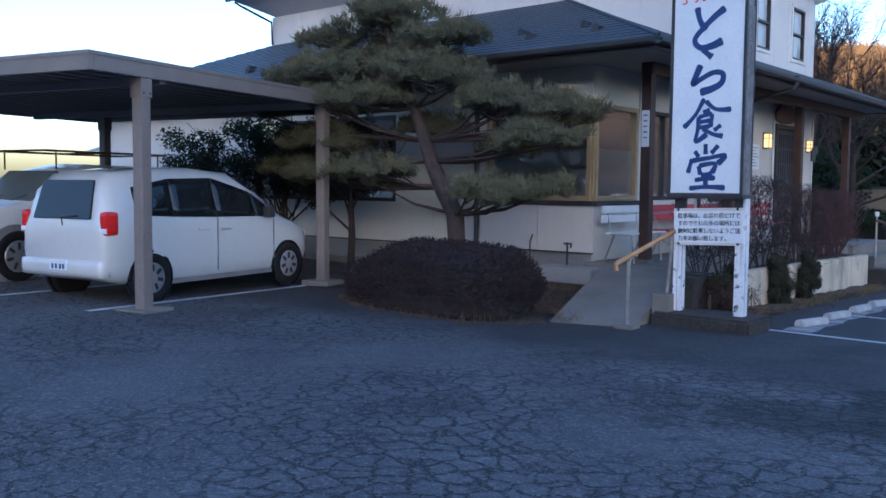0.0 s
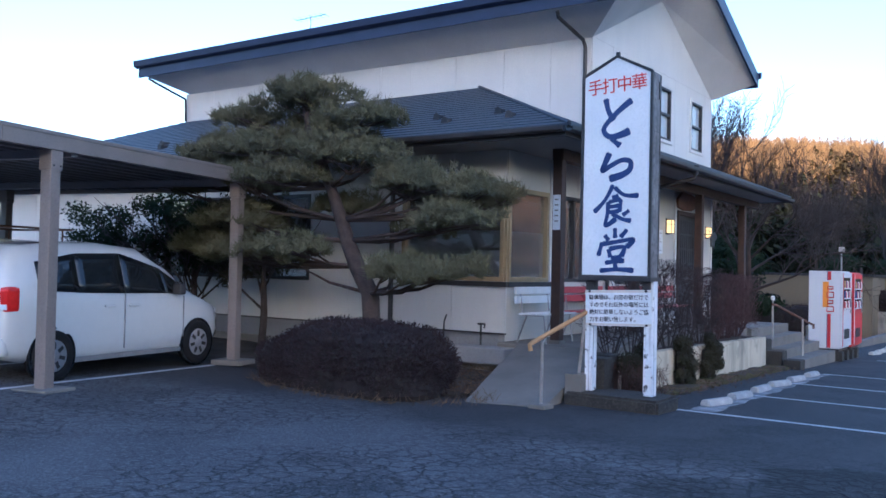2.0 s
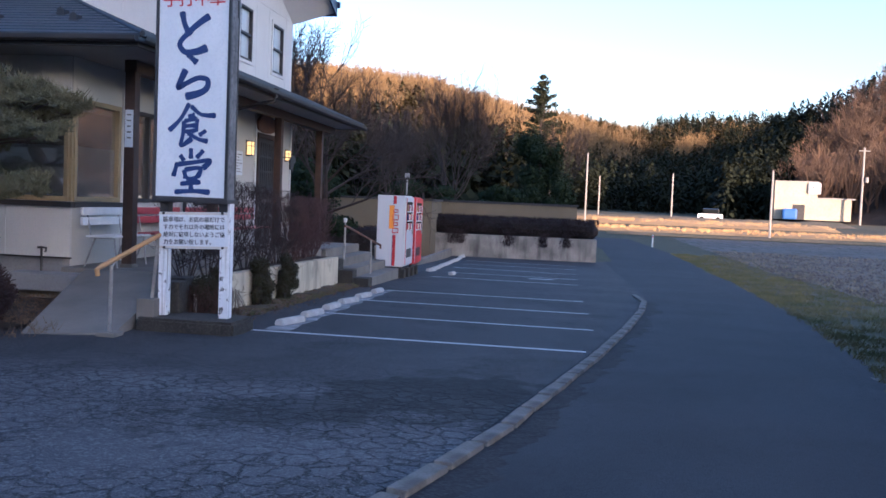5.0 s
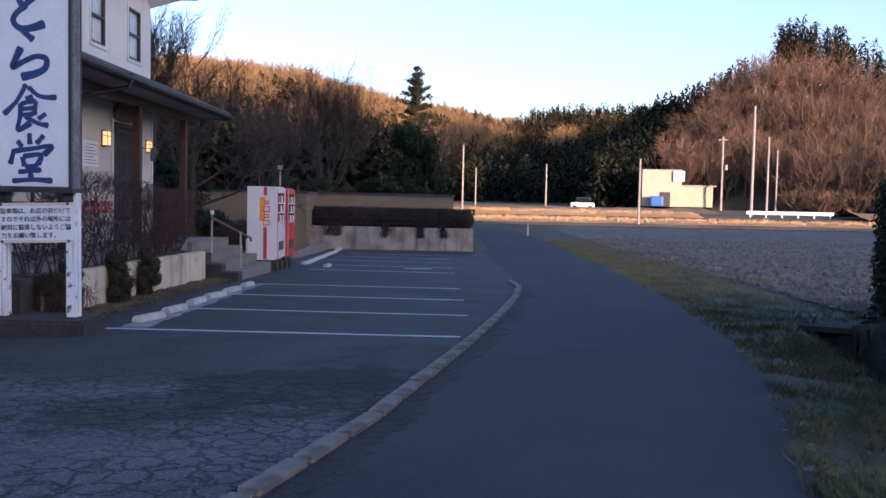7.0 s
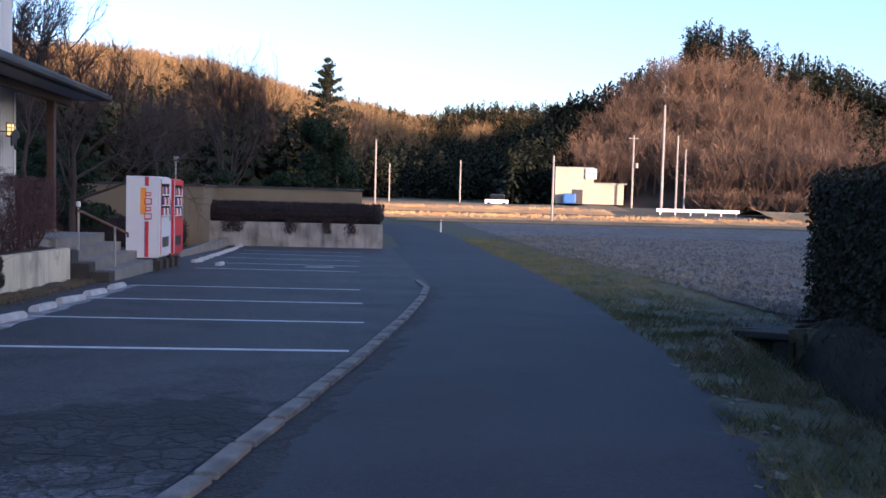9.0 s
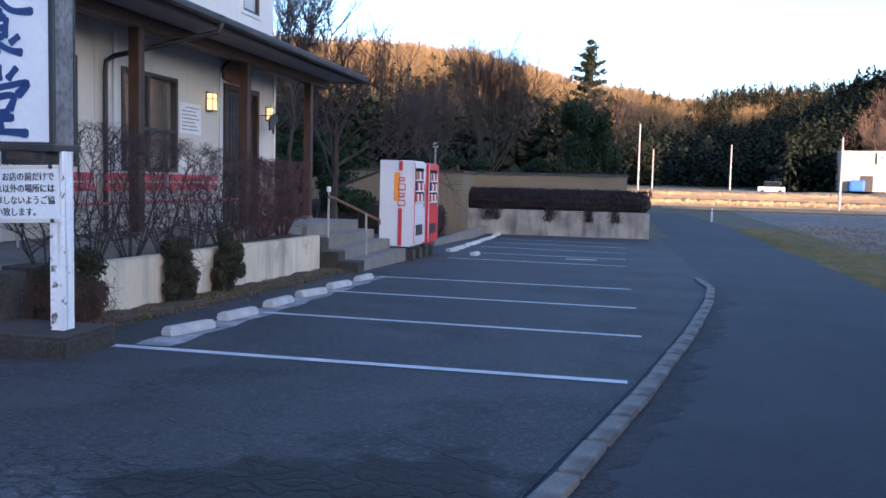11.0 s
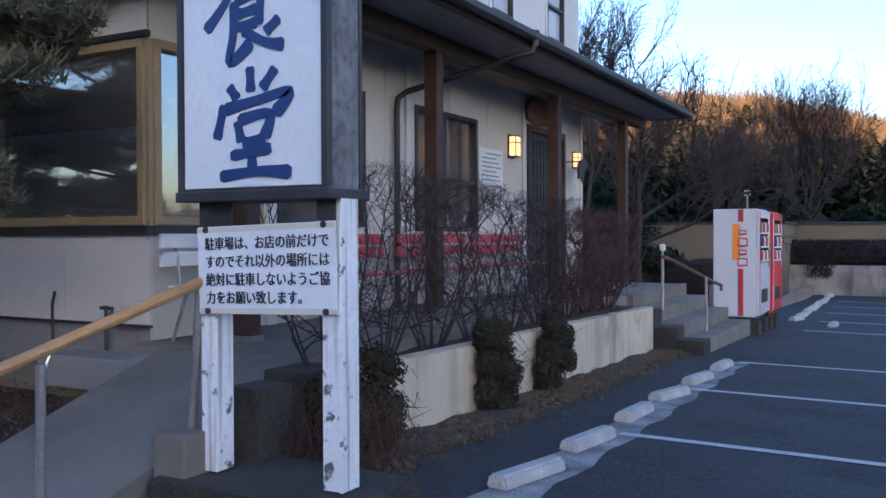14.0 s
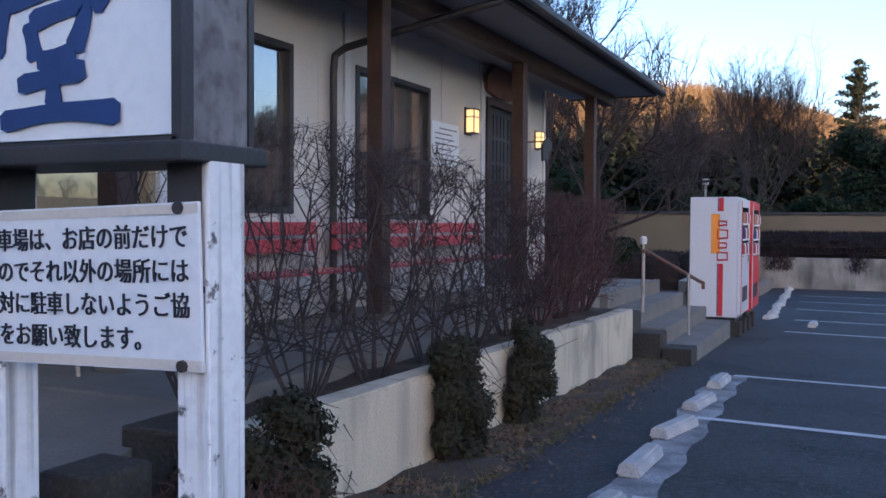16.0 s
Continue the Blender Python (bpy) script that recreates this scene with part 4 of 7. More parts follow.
for i in range(8):
    for row in (0, 1):
        x = -2.1 - i * 1.15 - 0.4 * row
        d = 0.75 + 0.35 * row
        th = thing("snow_guard", "small black metal snow guard on the roof", "snow guard", (x, EY + d, EZ + SL * d + 0.02), "snow guards")
        part("bracket", PR([(-0.06, -0.05, -0.01), (0.06, -0.05, -0.01), (0.045, -0.05, 0.07), (0, -0.05, 0.1), (-0.045, -0.05, 0.07)], (0, 0.02, 0)), M_BLACK, th)
        part("strap", B(-0.015, -0.03, -0.01, 0.015, 0.15, 0.075), M_BLACK, th)

# upper roof
ROOF2 = tagged(new("roof_upper"), "dark blue-grey slate gable roof with wide eaves", "roof", kind="structure")
X0, X1, YF, YB, ZE, ZR, YR = -14.05, -1.35, 3.5, 11.75, 6.3, 7.9, 7.7
NS = 20
for k in range(NS):
    a, b = k / NS, (k + 1) / NS + 0.003
    for ye in (YF, YB):
        pa = lambda x, t: (x, ye + (YR - ye) * t, ZE + (ZR - ZE) * t + 0.24)  # noqa: E731
        q = (pa(X0, a), pa(X1, a), pa(X1, b), pa(X0, b))
        part("slate_course", course(*(q if ye == YF else (q[1], q[0], q[3], q[2]))), M_ROOF, ROOF2)
for ye in (YF, YB):
    part("fascia", PR([(X0, ye, ZE - 0.08), (X1, ye, ZE - 0.08), (X1, ye, ZE + 0.27), (X0, ye, ZE + 0.27)], (0, 0.04 if ye == YF else -0.04, 0)), M_NAVY, ROOF2)
    for x in (X0, X1 - 0.04):
        part("bargeboard", PR([(x, ye, ZE - 0.08), (x, YR, ZR - 0.08), (x, YR, ZR + 0.24), (x, ye, ZE + 0.24)], (0.045, 0, 0)), M_NAVY, ROOF2)
    gut = PR([(X0 - 0.05, ye, ZE + 0.29), (X0 - 0.05, ye + (-0.13 if ye == YF else 0.13), ZE + 0.31), (X0 - 0.05, ye + (-0.11 if ye == YF else 0.11), ZE + 0.17), (X0 - 0.05, ye + (-0.02 if ye == YF else 0.02), ZE + 0.13)], (X1 - X0 + 0.1, 0, 0))
    part("gutter", gut, M_NAVY, ROOF2)
bm = bmesh.new()
wl = [(-13.2, 4.385, 5.88), (FX + 0.003, 4.385, 5.88), (FX + 0.003, 7.75, 7.42), (FX + 0.003, 11.1, 5.88), (-13.2, 11.1, 5.88)]
ol = [(X0 + 0.05, YF + 0.05, ZE), (X1 - 0.05, YF + 0.05, ZE), (X1 - 0.05, YR, ZR - 0.02), (X1 - 0.05, YB - 0.05, ZE), (X0 + 0.05, YB - 0.05, ZE)]
wv, ov = [bm.verts.new(p) for p in wl], [bm.verts.new(p) for p in ol]
for i in range(4):
    bm.faces.new((wv[i], wv[i + 1], ov[i + 1], ov[i]))
bm.faces.new((wv[0], ov[0], ov[4], wv[4]))
part("soffit", bm, M_SOFFW, ROOF2)
dp = tagged(new("downpipe"), "black downpipe at the corner of the upper storey", "downpipe", kind="structure")
part("pipe", T([(-2.5, 3.45, 6.15), (-2.5, 3.5, 6.05), (-2.4, 4.28, 5.82), (-2.38, 4.33, 5.7), (-2.38, 4.33, 4.3)], 0.035, 8), M_BLACK, dp)
dp = tagged(new("downpipe"), "black downpipe at the corner of the upper storey", "downpipe", kind="structure")
part("pipe", T([(-13.6, 3.45, 6.15), (-13.5, 3.6, 6.05), (-13.25, 4.3, 5.75), (-13.25, 4.33, 5.2)], 0.03, 8), M_BLACK, dp)
ant = thing("tv_antenna", "thin metal television antenna on the roof ridge", "antenna", (-12.3, 7.7, 7.8))
part("mast", T([(0, 0, 0), (0, 0, 0.75)], 0.012, 6), M_ALU, ant)
part("boom", T([(-0.55, 0, 0.7), (0.55, 0, 0.72)], 0.01, 6), M_ALU, ant)
for k in range(6):
    part("element", T([(-0.5 + 0.2 * k, -0.2, 0.71), (-0.5 + 0.2 * k, 0.2, 0.71)], 0.005, 5), M_ALU, ant)

# ---- sign tower ----


def letters(s, size, bold=0.0, depth=0.004):
    """Text as a bmesh in the x-z plane, centred, facing -y."""
    cu = bpy.data.curves.new("letters", "FONT")
    cu.body, cu.size, cu.align_x, cu.align_y = s, size, "CENTER", "CENTER"
    cu.extrude, cu.offset, cu.resolution_u = depth, bold, 4
    ob = new("letters", cu)
    dg = bpy.context.evaluated_depsgraph_get()
    me = bpy.data.meshes.new_from_object(ob.evaluated_get(dg))
    bm = bmesh.new()
    bm.from_mesh(me)
    bpy.data.objects.remove(ob)
    bpy.data.meshes.remove(me)
    bpy.data.curves.remove(cu)
    bmesh.ops.transform(bm, matrix=pose(0, 0, 0, 90), verts=bm.verts)
    return bm


def shift(bm, x, y, z, sx=1.0, sz=1.0, ry=0, rx=0, rz=0):
    bmesh.ops.transform(bm, matrix=pose(x, y, z, rx, ry, rz) @ Matrix.Diagonal((sx, 1, sz, 1)), verts=bm.verts)
    return bm


sign = thing("sign_tower", "tall white shop sign with blue brush lettering on two posts", "sign", (0.208, -0.16, 0.2))
W = 0.4385
outline = [(-W, 0, 1.42), (W, 0, 1.42), (W, 0, 3.85), (0.0, 0, 4.07), (-W, 0, 3.86)]
part("box", PR([(x, 0.02, z) for x, _, z in outline], (0, 0.27, 0)), M_SIGNSIDE, sign, "weathered grey metal box")
part("face", PR([(x * 0.955, 0.008, 1.42 + (z - 1.42) * 0.985 + 0.022) for x, _, z in outline], (0, 0.013, 0)), M_SIGN, sign, "translucent white sign face")
for a, b in zip(outline, outline[1:] + outline[:1]):
    part("frame", T([(a[0], 0.01, a[2]), (b[0], 0.01, b[2])], 0.022, 4), M_BLACK, sign, "black metal edging")
part("bottom_plate", B(-W - 0.02, -0.02, 1.375, W + 0.03, 0.32, 1.425, bev=0.006), M_BLACK, sign)
part("cap", B(-0.02, 0.0, 4.06, 0.02, 0.04, 4.12), M_BLACK, sign)
part("hinge", B(W + 0.001, 0.22, 3.55, W + 0.012, 0.26, 3.75), M_BLACK, sign)
part("side_seam", B(W - 0.001, 0.05, 3.15, W + 0.003, 0.27, 3.158), M_BLACK, sign)
for y0, y1 in ((0.021, 0.05), (0.268, 0.291)):
    part("side_trim", B(W - 0.001, y0, 1.43, W + 0.006, y1, 3.84), M_BLACK, sign, "black metal corner strip")



def brush(points, width, lift):
    """A brush stroke along points, swelling and tapering, as a thin raised ribbon."""
    p = [Vector((x, z)) for x, z in points]
    q = [p[0]] + p + [p[-1]]
    line = []
    for i in range(1, len(q) - 2):
        for k in range(6):
            t = k / 6
            a, b, c, d = q[i - 1], q[i], q[i + 1], q[i + 2]
            line.append(0.5 * (2 * b + (c - a) * t + (2 * a - 5 * b + 4 * c - d) * t * t + (3 * b - a - 3 * c + d) * t ** 3))
    line.append(p[-1])
    n = len(line)
    bm = bmesh.new()
    rows = []
    for i, v in enumerate(line):
        d = (line[min(i + 1, n - 1)] - line[max(i - 1, 0)]).normalized()
        t = i / (n - 1)
        w = width * (0.72 + 0.4 * abs(2 * t - 0.9) ** 2) * (0.55 if i in (0, n - 1) else 1.0)
        s = Vector((-d.y, d.x)) * w
        rows.append([bm.verts.new((v.x + k * s.x, lift, v.y + k * s.y)) for k in (-1, 1)])
    for a, b in zip(rows, rows[1:]):
        bm.faces.new((a[0], b[0], b[1], a[1]))
    bm.normal_update()
    bmesh.ops.solidify(bm, geom=bm.faces[:], thickness=0.003)
    bmesh.ops.recalc_face_normals(bm, faces=bm.faces)
    return bm


# brush strokes in thousandths of the sign's height, from its foot, and of its width, from its middle
TO = [[(-60, 880), (-46, 818), (-18, 768)], [(70, 862), (25, 830), (-32, 778), (-68, 728), (-42, 690), (10, 692), (62, 712)]]
RA = [[(-30, 680), (-8, 658), (14, 640)], [(-38, 608), (-58, 560), (-72, 520), (-28, 545), (22, 568), (64, 560), (62, 520), (22, 494), (-38, 478)]]
SHOKU = [[(-22, 448), (-62, 372), (-116, 314)], [(-14, 436), (34, 396), (104, 392)], [(-26, 384), (6, 394)], [(-44, 362), (18, 376)], [(18, 376), (12, 312)], [(-40, 338), (10, 344)], [(-42, 312), (10, 318)],
         [(-44, 364), (-48, 300), (-56, 246), (-4, 280)], [(-26, 306), (26, 278), (70, 268)], [(60, 320), (28, 296)]]
DOU = [[(-12, 234), (-10, 184)], [(-62, 200), (-42, 172)], [(48, 226), (16, 188)], [(-74, 164), (-92, 96)], [(-74, 154), (0, 166), (80, 178), (46, 138)], [(-42, 130), (-32, 88)],
       [(-40, 130), (34, 140), (22, 94)], [(-30, 86), (24, 92)], [(-58, 62), (38, 74)], [(-8, 92), (-6, 36)], [(-84, 22), (0, 30), (84, 26)]]
for strokes, wd, cx in ((TO, 0.042, 0.012), (RA, 0.04, 0.016), (SHOKU, 0.031, 0.028), (DOU, 0.033, 0.034)):
    for k, st in enumerate(strokes):
        part("brush_stroke", brush([(cx + x * 0.00258, 1.44 + v * 0.00242) for x, v in st], wd, 0.003 - 0.0005 * k), M_BLUEINK, sign, "dark blue brush stroke")
for k, ch in enumerate("手打中華"):
    part("character", shift(letters(ch, 0.205, 0.0), -0.28 + 0.187 * k, 0.004, 3.70 + 0.008 * k, ry=-3), M_REDINK, sign, "red brush character")
for x0 in (-0.40, 0.352):
    part("post", B(x0, 0.09, 0.03, x0 + 0.1, 0.215, 1.38, bev=0.006), M_PEEL, sign, "post with peeling white paint")
for x0 in (-0.39, 0.335):
    part("bracket", B(x0, 0.075, 1.18, x0 + 0.1, 0.2, 1.38), M_BLACK, sign)
part("angle_edge", B(0.452, 0.08, 0.03, 0.468, 0.22, 1.40, bev=0.004), M_PEEL, sign, "post edge with peeling white paint")
nt = thing("notice_board", "white parking notice with black lettering on the sign posts", "notice", (0.24, -0.085, 1.25))
nt.matrix_world = pose(0.24, -0.085, 1.25, ry=-1.8)
part("board", B(-0.42, -0.012, -0.215, 0.42, 0.0, 0.215, bev=0.003), M_SIGN, nt)
part("rim", B(-0.42, -0.0145, 0.185, 0.42, -0.0125, 0.21), M_CREAM, nt, "yellowed rim strip")
part("rim", B(-0.42, -0.0145, -0.21, 0.42, -0.0125, -0.185), M_CREAM, nt, "yellowed rim strip")
for k, line in enumerate(("駐車場は、お店の前だけで", "すのでそれ以外の場所には", "絶対に駐車しないようご協", "力をお願い致します。")):
    for q, ch in enumerate(line):
        part("character", shift(letters(ch, 0.062, 0.0004, 0.002), -0.338 + 0.0632 * q, -0.0155, 0.125 - 0.088 * k, 1.02, 1.1), M_INK, nt, "black character")
for sx in (-0.36, 0.36):
    for sz in (-0.2, 0.2):
        part("bolt", T([(sx, -0.024, sz), (sx, 0.02, sz)], 0.016, 8), M_BLACK, nt)
    part("mount", B(sx - 0.03, 0.0, -0.19, sx + 0.03, 0.1, 0.19), M_BLACK, nt)
bm = bmesh.new()
prism(bm, [(-0.36, -0.3, -0.05), (0.84, -0.32, -0.05), (0.84, 0.38, -0.05), (-0.36, 0.42, -0.05)], (0, 0, 0.27))
bmesh.ops.recalc_face_normals(bm, faces=bm.faces)
bmesh.ops.bevel(bm, geom=bm.edges[:], offset=0.03, segments=2, affect="EDGES")
tagged(part("sign_plinth", bm, M_DKCONC), "low mossy dark concrete plinth under the sign", "plinth", kind="structure")

# ---- handrails ----
hr = thing("handrail", "round wooden handrail on steel posts beside the ramp", "handrail", (-0.37, -0.87, 0.1))
o = Vector((-0.37, -0.87, 0.1))
part("rail", T([Vector(p) - o for p in ((-0.385, -1.09, 0.76), (-0.39, -1.1, 0.83), (-0.38, -1.06, 0.85), (-0.18, -0.1, 1.175), (-0.03, 0.6, 1.37))], 0.028, 10), M_WOOD, hr, "honey coloured wooden rail")
part("post", T([(0.01, 0.0, 0.0), (0.02, 0.0, 0.76)], 0.022, 8), M_STEEL, hr)
part("bracket", T([(0.02, 0.0, 0.7), (0.03, 0.04, 0.79)], 0.01, 6), M_STEEL, hr)
part("post", T([Vector((-0.266, -0.067, 0.42)) - o, Vector((-0.20, -0.067, 1.15)) - o], 0.022, 8), M_STEEL, hr)
part("base_plate", B(-0.1, -0.1, -0.02, 0.12, 0.12, 0.03, bev=0.008), M_CONC, hr, "concrete foot")
part("base_block", B(-0.02, 0.66, 0.02, 0.2, 0.93, 0.33, bev=0.012), M_CONC, hr, "hollow concrete block foot")
hr = thing("handrail", "round wooden handrail on steel posts beside the steps", "handrail", (-0.05, 8.2, 0.42))
o = Vector((-0.05, 8.2, 0.42))
part("rail", T([Vector(p) - o for p in ((-0.04, 8.15, 1.12), (0.0, 8.345, 1.09), (0.29, 9.95, 0.69), (0.33, 10.05, 0.66), (0.33, 10.06, 0.58))], 0.024, 10), M_BROWN, hr, "brown wooden rail")
part("post", T([(0, 0, 0), (0, 0.0, 0.72)], 0.02, 8), M_STEEL, hr)
part("post", T([Vector((0.25, 9.46, 0.03)) - o, Vector((0.24, 9.46, 0.8)) - o], 0.02, 8), M_STEEL, hr)

lp = thing("step_lamp", "small white garden lamp on the handrail post", "lamp", (-0.05, 8.2, 1.14))
part("stem", T([(0, 0, 0), (0, 0, 0.06)], 0.012, 8), M_STEEL, lp)
part("shade", T([(0, 0, 0.06), (0, 0, 0.13), (0, 0, 0.15)], [0.035, 0.04, 0.02], 10), M_PVC, lp, "white plastic shade")

# ---- benches on the porch ----
def bench(name, label, mat, length):
    th = thing(name, label, "bench", group="porch benches")
    for k in range(2):
        part("back_slat", B(-0.36 + 0.015, 0, 0.58 + 0.14 * k, -0.32 + 0.015, length, 0.69 + 0.14 * k, bev=0.008, m=pose(0, 0, 0)), mat, th)
    for k in range(4):
        part("seat_slat", B(-0.26 + 0.1 * k, 0, 0.42, -0.175 + 0.1 * k, length, 0.445, bev=0.008), mat, th)
    for y in (0.15, length - 0.15):
        part("leg", T([(0.13, y, 0.0), (0.08, y, 0.41), (-0.27, y, 0.41), (-0.34, y, 0.82)], 0.014, 6), M_STEEL, th)
        part("leg", T([(-0.36, y, 0.0), (-0.2, y, 0.41)], 0.014, 6), M_STEEL, th)
    return th


b = bench("bench", "white slatted bench with steel legs on the porch", M_BENCHW, 1.15)
b.matrix_world = pose(-1.72, 1.42, FZ)
for i, (y, ln) in enumerate(((2.95, 1.5), (4.85, 1.5), (6.6, 1.5))):
    if i == 0:
        rb = bench("bench", "red slatted bench with steel legs on the porch", M_BENCHR, 1.6)
        rb.matrix_world = pose(-1.75, y, FZ)
    else:
        copy_thing(rb, pose(-1.75, y, FZ))

# ---- lanterns, boards and ornaments on the porch wall ----
def lantern():
    th = thing("wall_lantern", "lit amber lantern with black frame on the wall", "lantern", group="wall lanterns")
    part("shade", B(0.015, -0.1, -0.16, 0.14, 0.1, 0.16), M_GLOW, th, "glowing amber glass")
    for y in (-0.105, 0.095):
        for x in (0.01, 0.135):
            part("bar", B(x, y, -0.17, x + 0.012, y + 0.012, 0.17), M_BLACK, th)
    for z in (-0.18, 0.165, 0.05):
        part("rim", B(0.0, -0.11, z, 0.15, 0.11, z + 0.014), M_BLACK, th)
    part("back_plate", B(-0.005, -0.12, -0.2, 0.012, 0.12, 0.2), M_BLACK, th)
    return th


ln = lantern()
ln.matrix_world = pose(FX + 0.005, 8.26, 2.69) @ Matrix.Diagonal((0.85, 0.85, 0.85, 1))
copy_thing(ln, pose(FX + 0.005, 10.85, 2.68) @ Matrix.Diagonal((0.85, 0.85, 0.85, 1)))
ob = thing("wall_notice", "white paper notice with grey lines on the wall", "notice", (FX + 0.004, 7.6, 2.35))
part("sheet", B(0, -0.37, -0.25, 0.01, 0.37, 0.25), M_SIGN, ob)
for k in range(7):
    part("line", B(0.0105, -0.3 + (0.12 if k == 0 else 0), 0.17 - 0.06 * k, 0.012, 0.3 - 0.07 * (k * 5 % 3), 0.185 - 0.06 * k), M_GREYINK, ob)
ob = thing("post_notice", "small white plate with grey lines on the porch post", "notice", (-1.54, 1.715, 2.55))
part("plate", B(-0.06, 0, -0.26, 0.06, 0.008, 0.26), M_SIGN, ob)
for k in range(5):
    part("line", B(-0.03, -0.002, 0.18 - 0.08 * k, 0.03, -0.0005, 0.2 - 0.08 * k), M_GREYINK, ob)
ob = thing("wooden_nameboard", "carved slab of brown wood above the entrance", "sign board", (FX + 0.04, 9.25, 3.3))
bm = bmesh.new()
prism(bm, [(0, -0.62, 0.02), (0, -0.5, -0.16), (0, -0.1, -0.21), (0, 0.4, -0.19), (0, 0.65, -0.12), (0, 0.62, 0.1), (0, 0.2, 0.18), (0, -0.45, 0.19)], (0.06, 0, 0))
bmesh.ops.recalc_face_normals(bm, faces=bm.faces)
bmesh.ops.bevel(bm, geom=bm.edges[:], offset=0.02, segments=2, affect="EDGES")
part("slab", shift(bm, 0, 0, 0, ry=14), M_BROWN, ob)
ob = thing("iron_ornament", "dark iron animal silhouette ornament beside the door", "ornament", (FX + 0.3, 10.42, 2.52))
bm = bmesh.new()
prism(bm, [(0, -0.2, -0.2), (0, -0.06, -0.16), (0, 0.0, -0.26), (0, 0.06, -0.05), (0, 0.2, 0.0), (0, 0.18, 0.09), (0, 0.05, 0.15), (0, -0.12, 0.1), (0, -0.22, 0.02)], (0.03, 0, 0))
bmesh.ops.recalc_face_normals(bm, faces=bm.faces)
part("plate", bm, M_BLACK, ob)
part("arm", T([(-0.3, 0, 0.1), (0.01, 0, 0.1)], 0.01, 6), M_BLACK, ob)
ob = thing("garden_tap", "thin dark garden tap standing by the wall", "tap", (-2.62, 1.4, 0.45))
part("pipe", T([(0, 0, 0), (0, 0, 0.42)], 0.016, 6), M_BLACK, ob)
part("spout", T([(-0.06, 0, 0.4), (0.07, 0, 0.4), (0.07, -0.02, 0.34)], 0.016, 6), M_BLACK, ob)
ob = thing("wall_vent_pipe", "thin black bent pipe on the siding", "pipe", (-3.35, 1.5, 0.8))
part("pipe", T([(0, -0.03, -0.3), (0, -0.03, 0.05), (0.06, -0.05, 0.16)], 0.012, 6), M_BLACK, ob)
ob = thing("doorstep_block", "grey stone step at the house corner", "step", (-2.35, 1.2, 0.3))
part("stone", B(-0.5, -0.25, 0.0, 0.42, 0.1, 0.24, bev=0.02), M_CONCG, ob)

# ---- vending machines ----
def vending(label, side, door, stripes):
    th = thing("vending_machine", label, "vending machine", group="vending machines")
    part("body", B(-0.68, 0, 0.06, 0.0, 1.1, 1.83, bev=0.012), side, th)
    d = part("front_door", B(0.003, 0.01, 0.1, 0.05, 1.09, 1.8, bev=0.01), door, th)
    part("display_window", B(0.0505, 0.1, 0.95, 0.056, 0.85, 1.68), M_GLASSD, d, "dark display window")
    for r in range(3):
        for c in range(8):
            bm = bmesh.new()
            z0 = 0.99 + 0.23 * r
            tube(bm, [(0.066, 0.15 + 0.09 * c, z0), (0.066, 0.15 + 0.09 * c, z0 + 0.12), (0.066, 0.15 + 0.09 * c, z0 + 0.16)], [0.028, 0.028, 0.012], 6)
            part("sample_bottle", bm, (M_BENCHR, M_SIGN, M_WOOD, M_BLUEINK)[(r * 3 + c) % 4], d)
        part("button_strip", B(0.0565, 0.1, 0.96 + 0.23 * r, 0.075, 0.85, 0.985 + 0.23 * r), M_SIGN, d)
    part("coin_panel", B(0.0505, 0.89, 0.85, 0.062, 1.05, 1.35), M_STEEL, d)
    part("coin_slot", B(0.0625, 0.93, 1.2, 0.066, 1.01, 1.24), M_BLACK, d)
    part("outlet", B(0.0505, 0.2, 0.28, 0.058, 0.8, 0.5), M_BLACK, d, "black dispensing flap")
    part("red_strip", B(0.0505, 0.02, 0.12, 0.055, 0.075, 1.78), stripes, d)
    part("kick_plate", B(-0.66, 0.02, 0.0, -0.03, 1.08, 0.058), M_BLACK, th)
    for y in (0.08, 1.02):
        part("foot", B(-0.12, y - 0.05, 0.0, -0.03, y + 0.05, 0.057), M_BLACK, th)
    return th


GV = 0.0
v1 = vending("white drinks vending machine with red stripe on blocks", M_VENDW, M_VENDW, M_REDINK)
v1.matrix_world = pose(0.57, 11.62, GV)
sd = part("side_stripe", B(-0.27, -0.004, 0.08, -0.2, -0.001, 1.82), M_REDINK, v1, "red stripe")
part("side_stripe", B(-0.285, -0.0035, 0.08, -0.272, -0.001, 1.82), M_BLUEINK, v1, "dark blue stripe")
part("logo_patch", B(-0.36, -0.006, 0.85, -0.16, -0.004, 1.62), M_VENDW, v1)
part("logo_patch", B(-0.375, -0.008, 1.0, -0.25, -0.006, 1.58), M_ORANGE, v1, "orange logo block")
for k, (z0, z1, w) in enumerate(((0.88, 1.04, 0.14), (1.06, 1.18, 0.11), (1.2, 1.37, 0.14), (1.39, 1.5, 0.11))):
    bm = bmesh.new()
    tube(bm, [(-0.21 - w / 2, -0.011, z0 + 0.02), (-0.21 - w / 2, -0.011, z1 - 0.02), (-0.21 + w / 2, -0.011, z1 - 0.03), (-0.21 + w / 2, -0.011, z0 + 0.03), (-0.21 - w / 2, -0.011, z0 + 0.02)], 0.014, 4)
    part("logo_shape", bm, M_REDINK, v1, "red logo shape")
v2 = vending("red drinks vending machine beside the white one", M_REDINK, M_REDINK, M_VENDW)
v2.matrix_world = pose(0.6, 12.85, GV - 0.02)
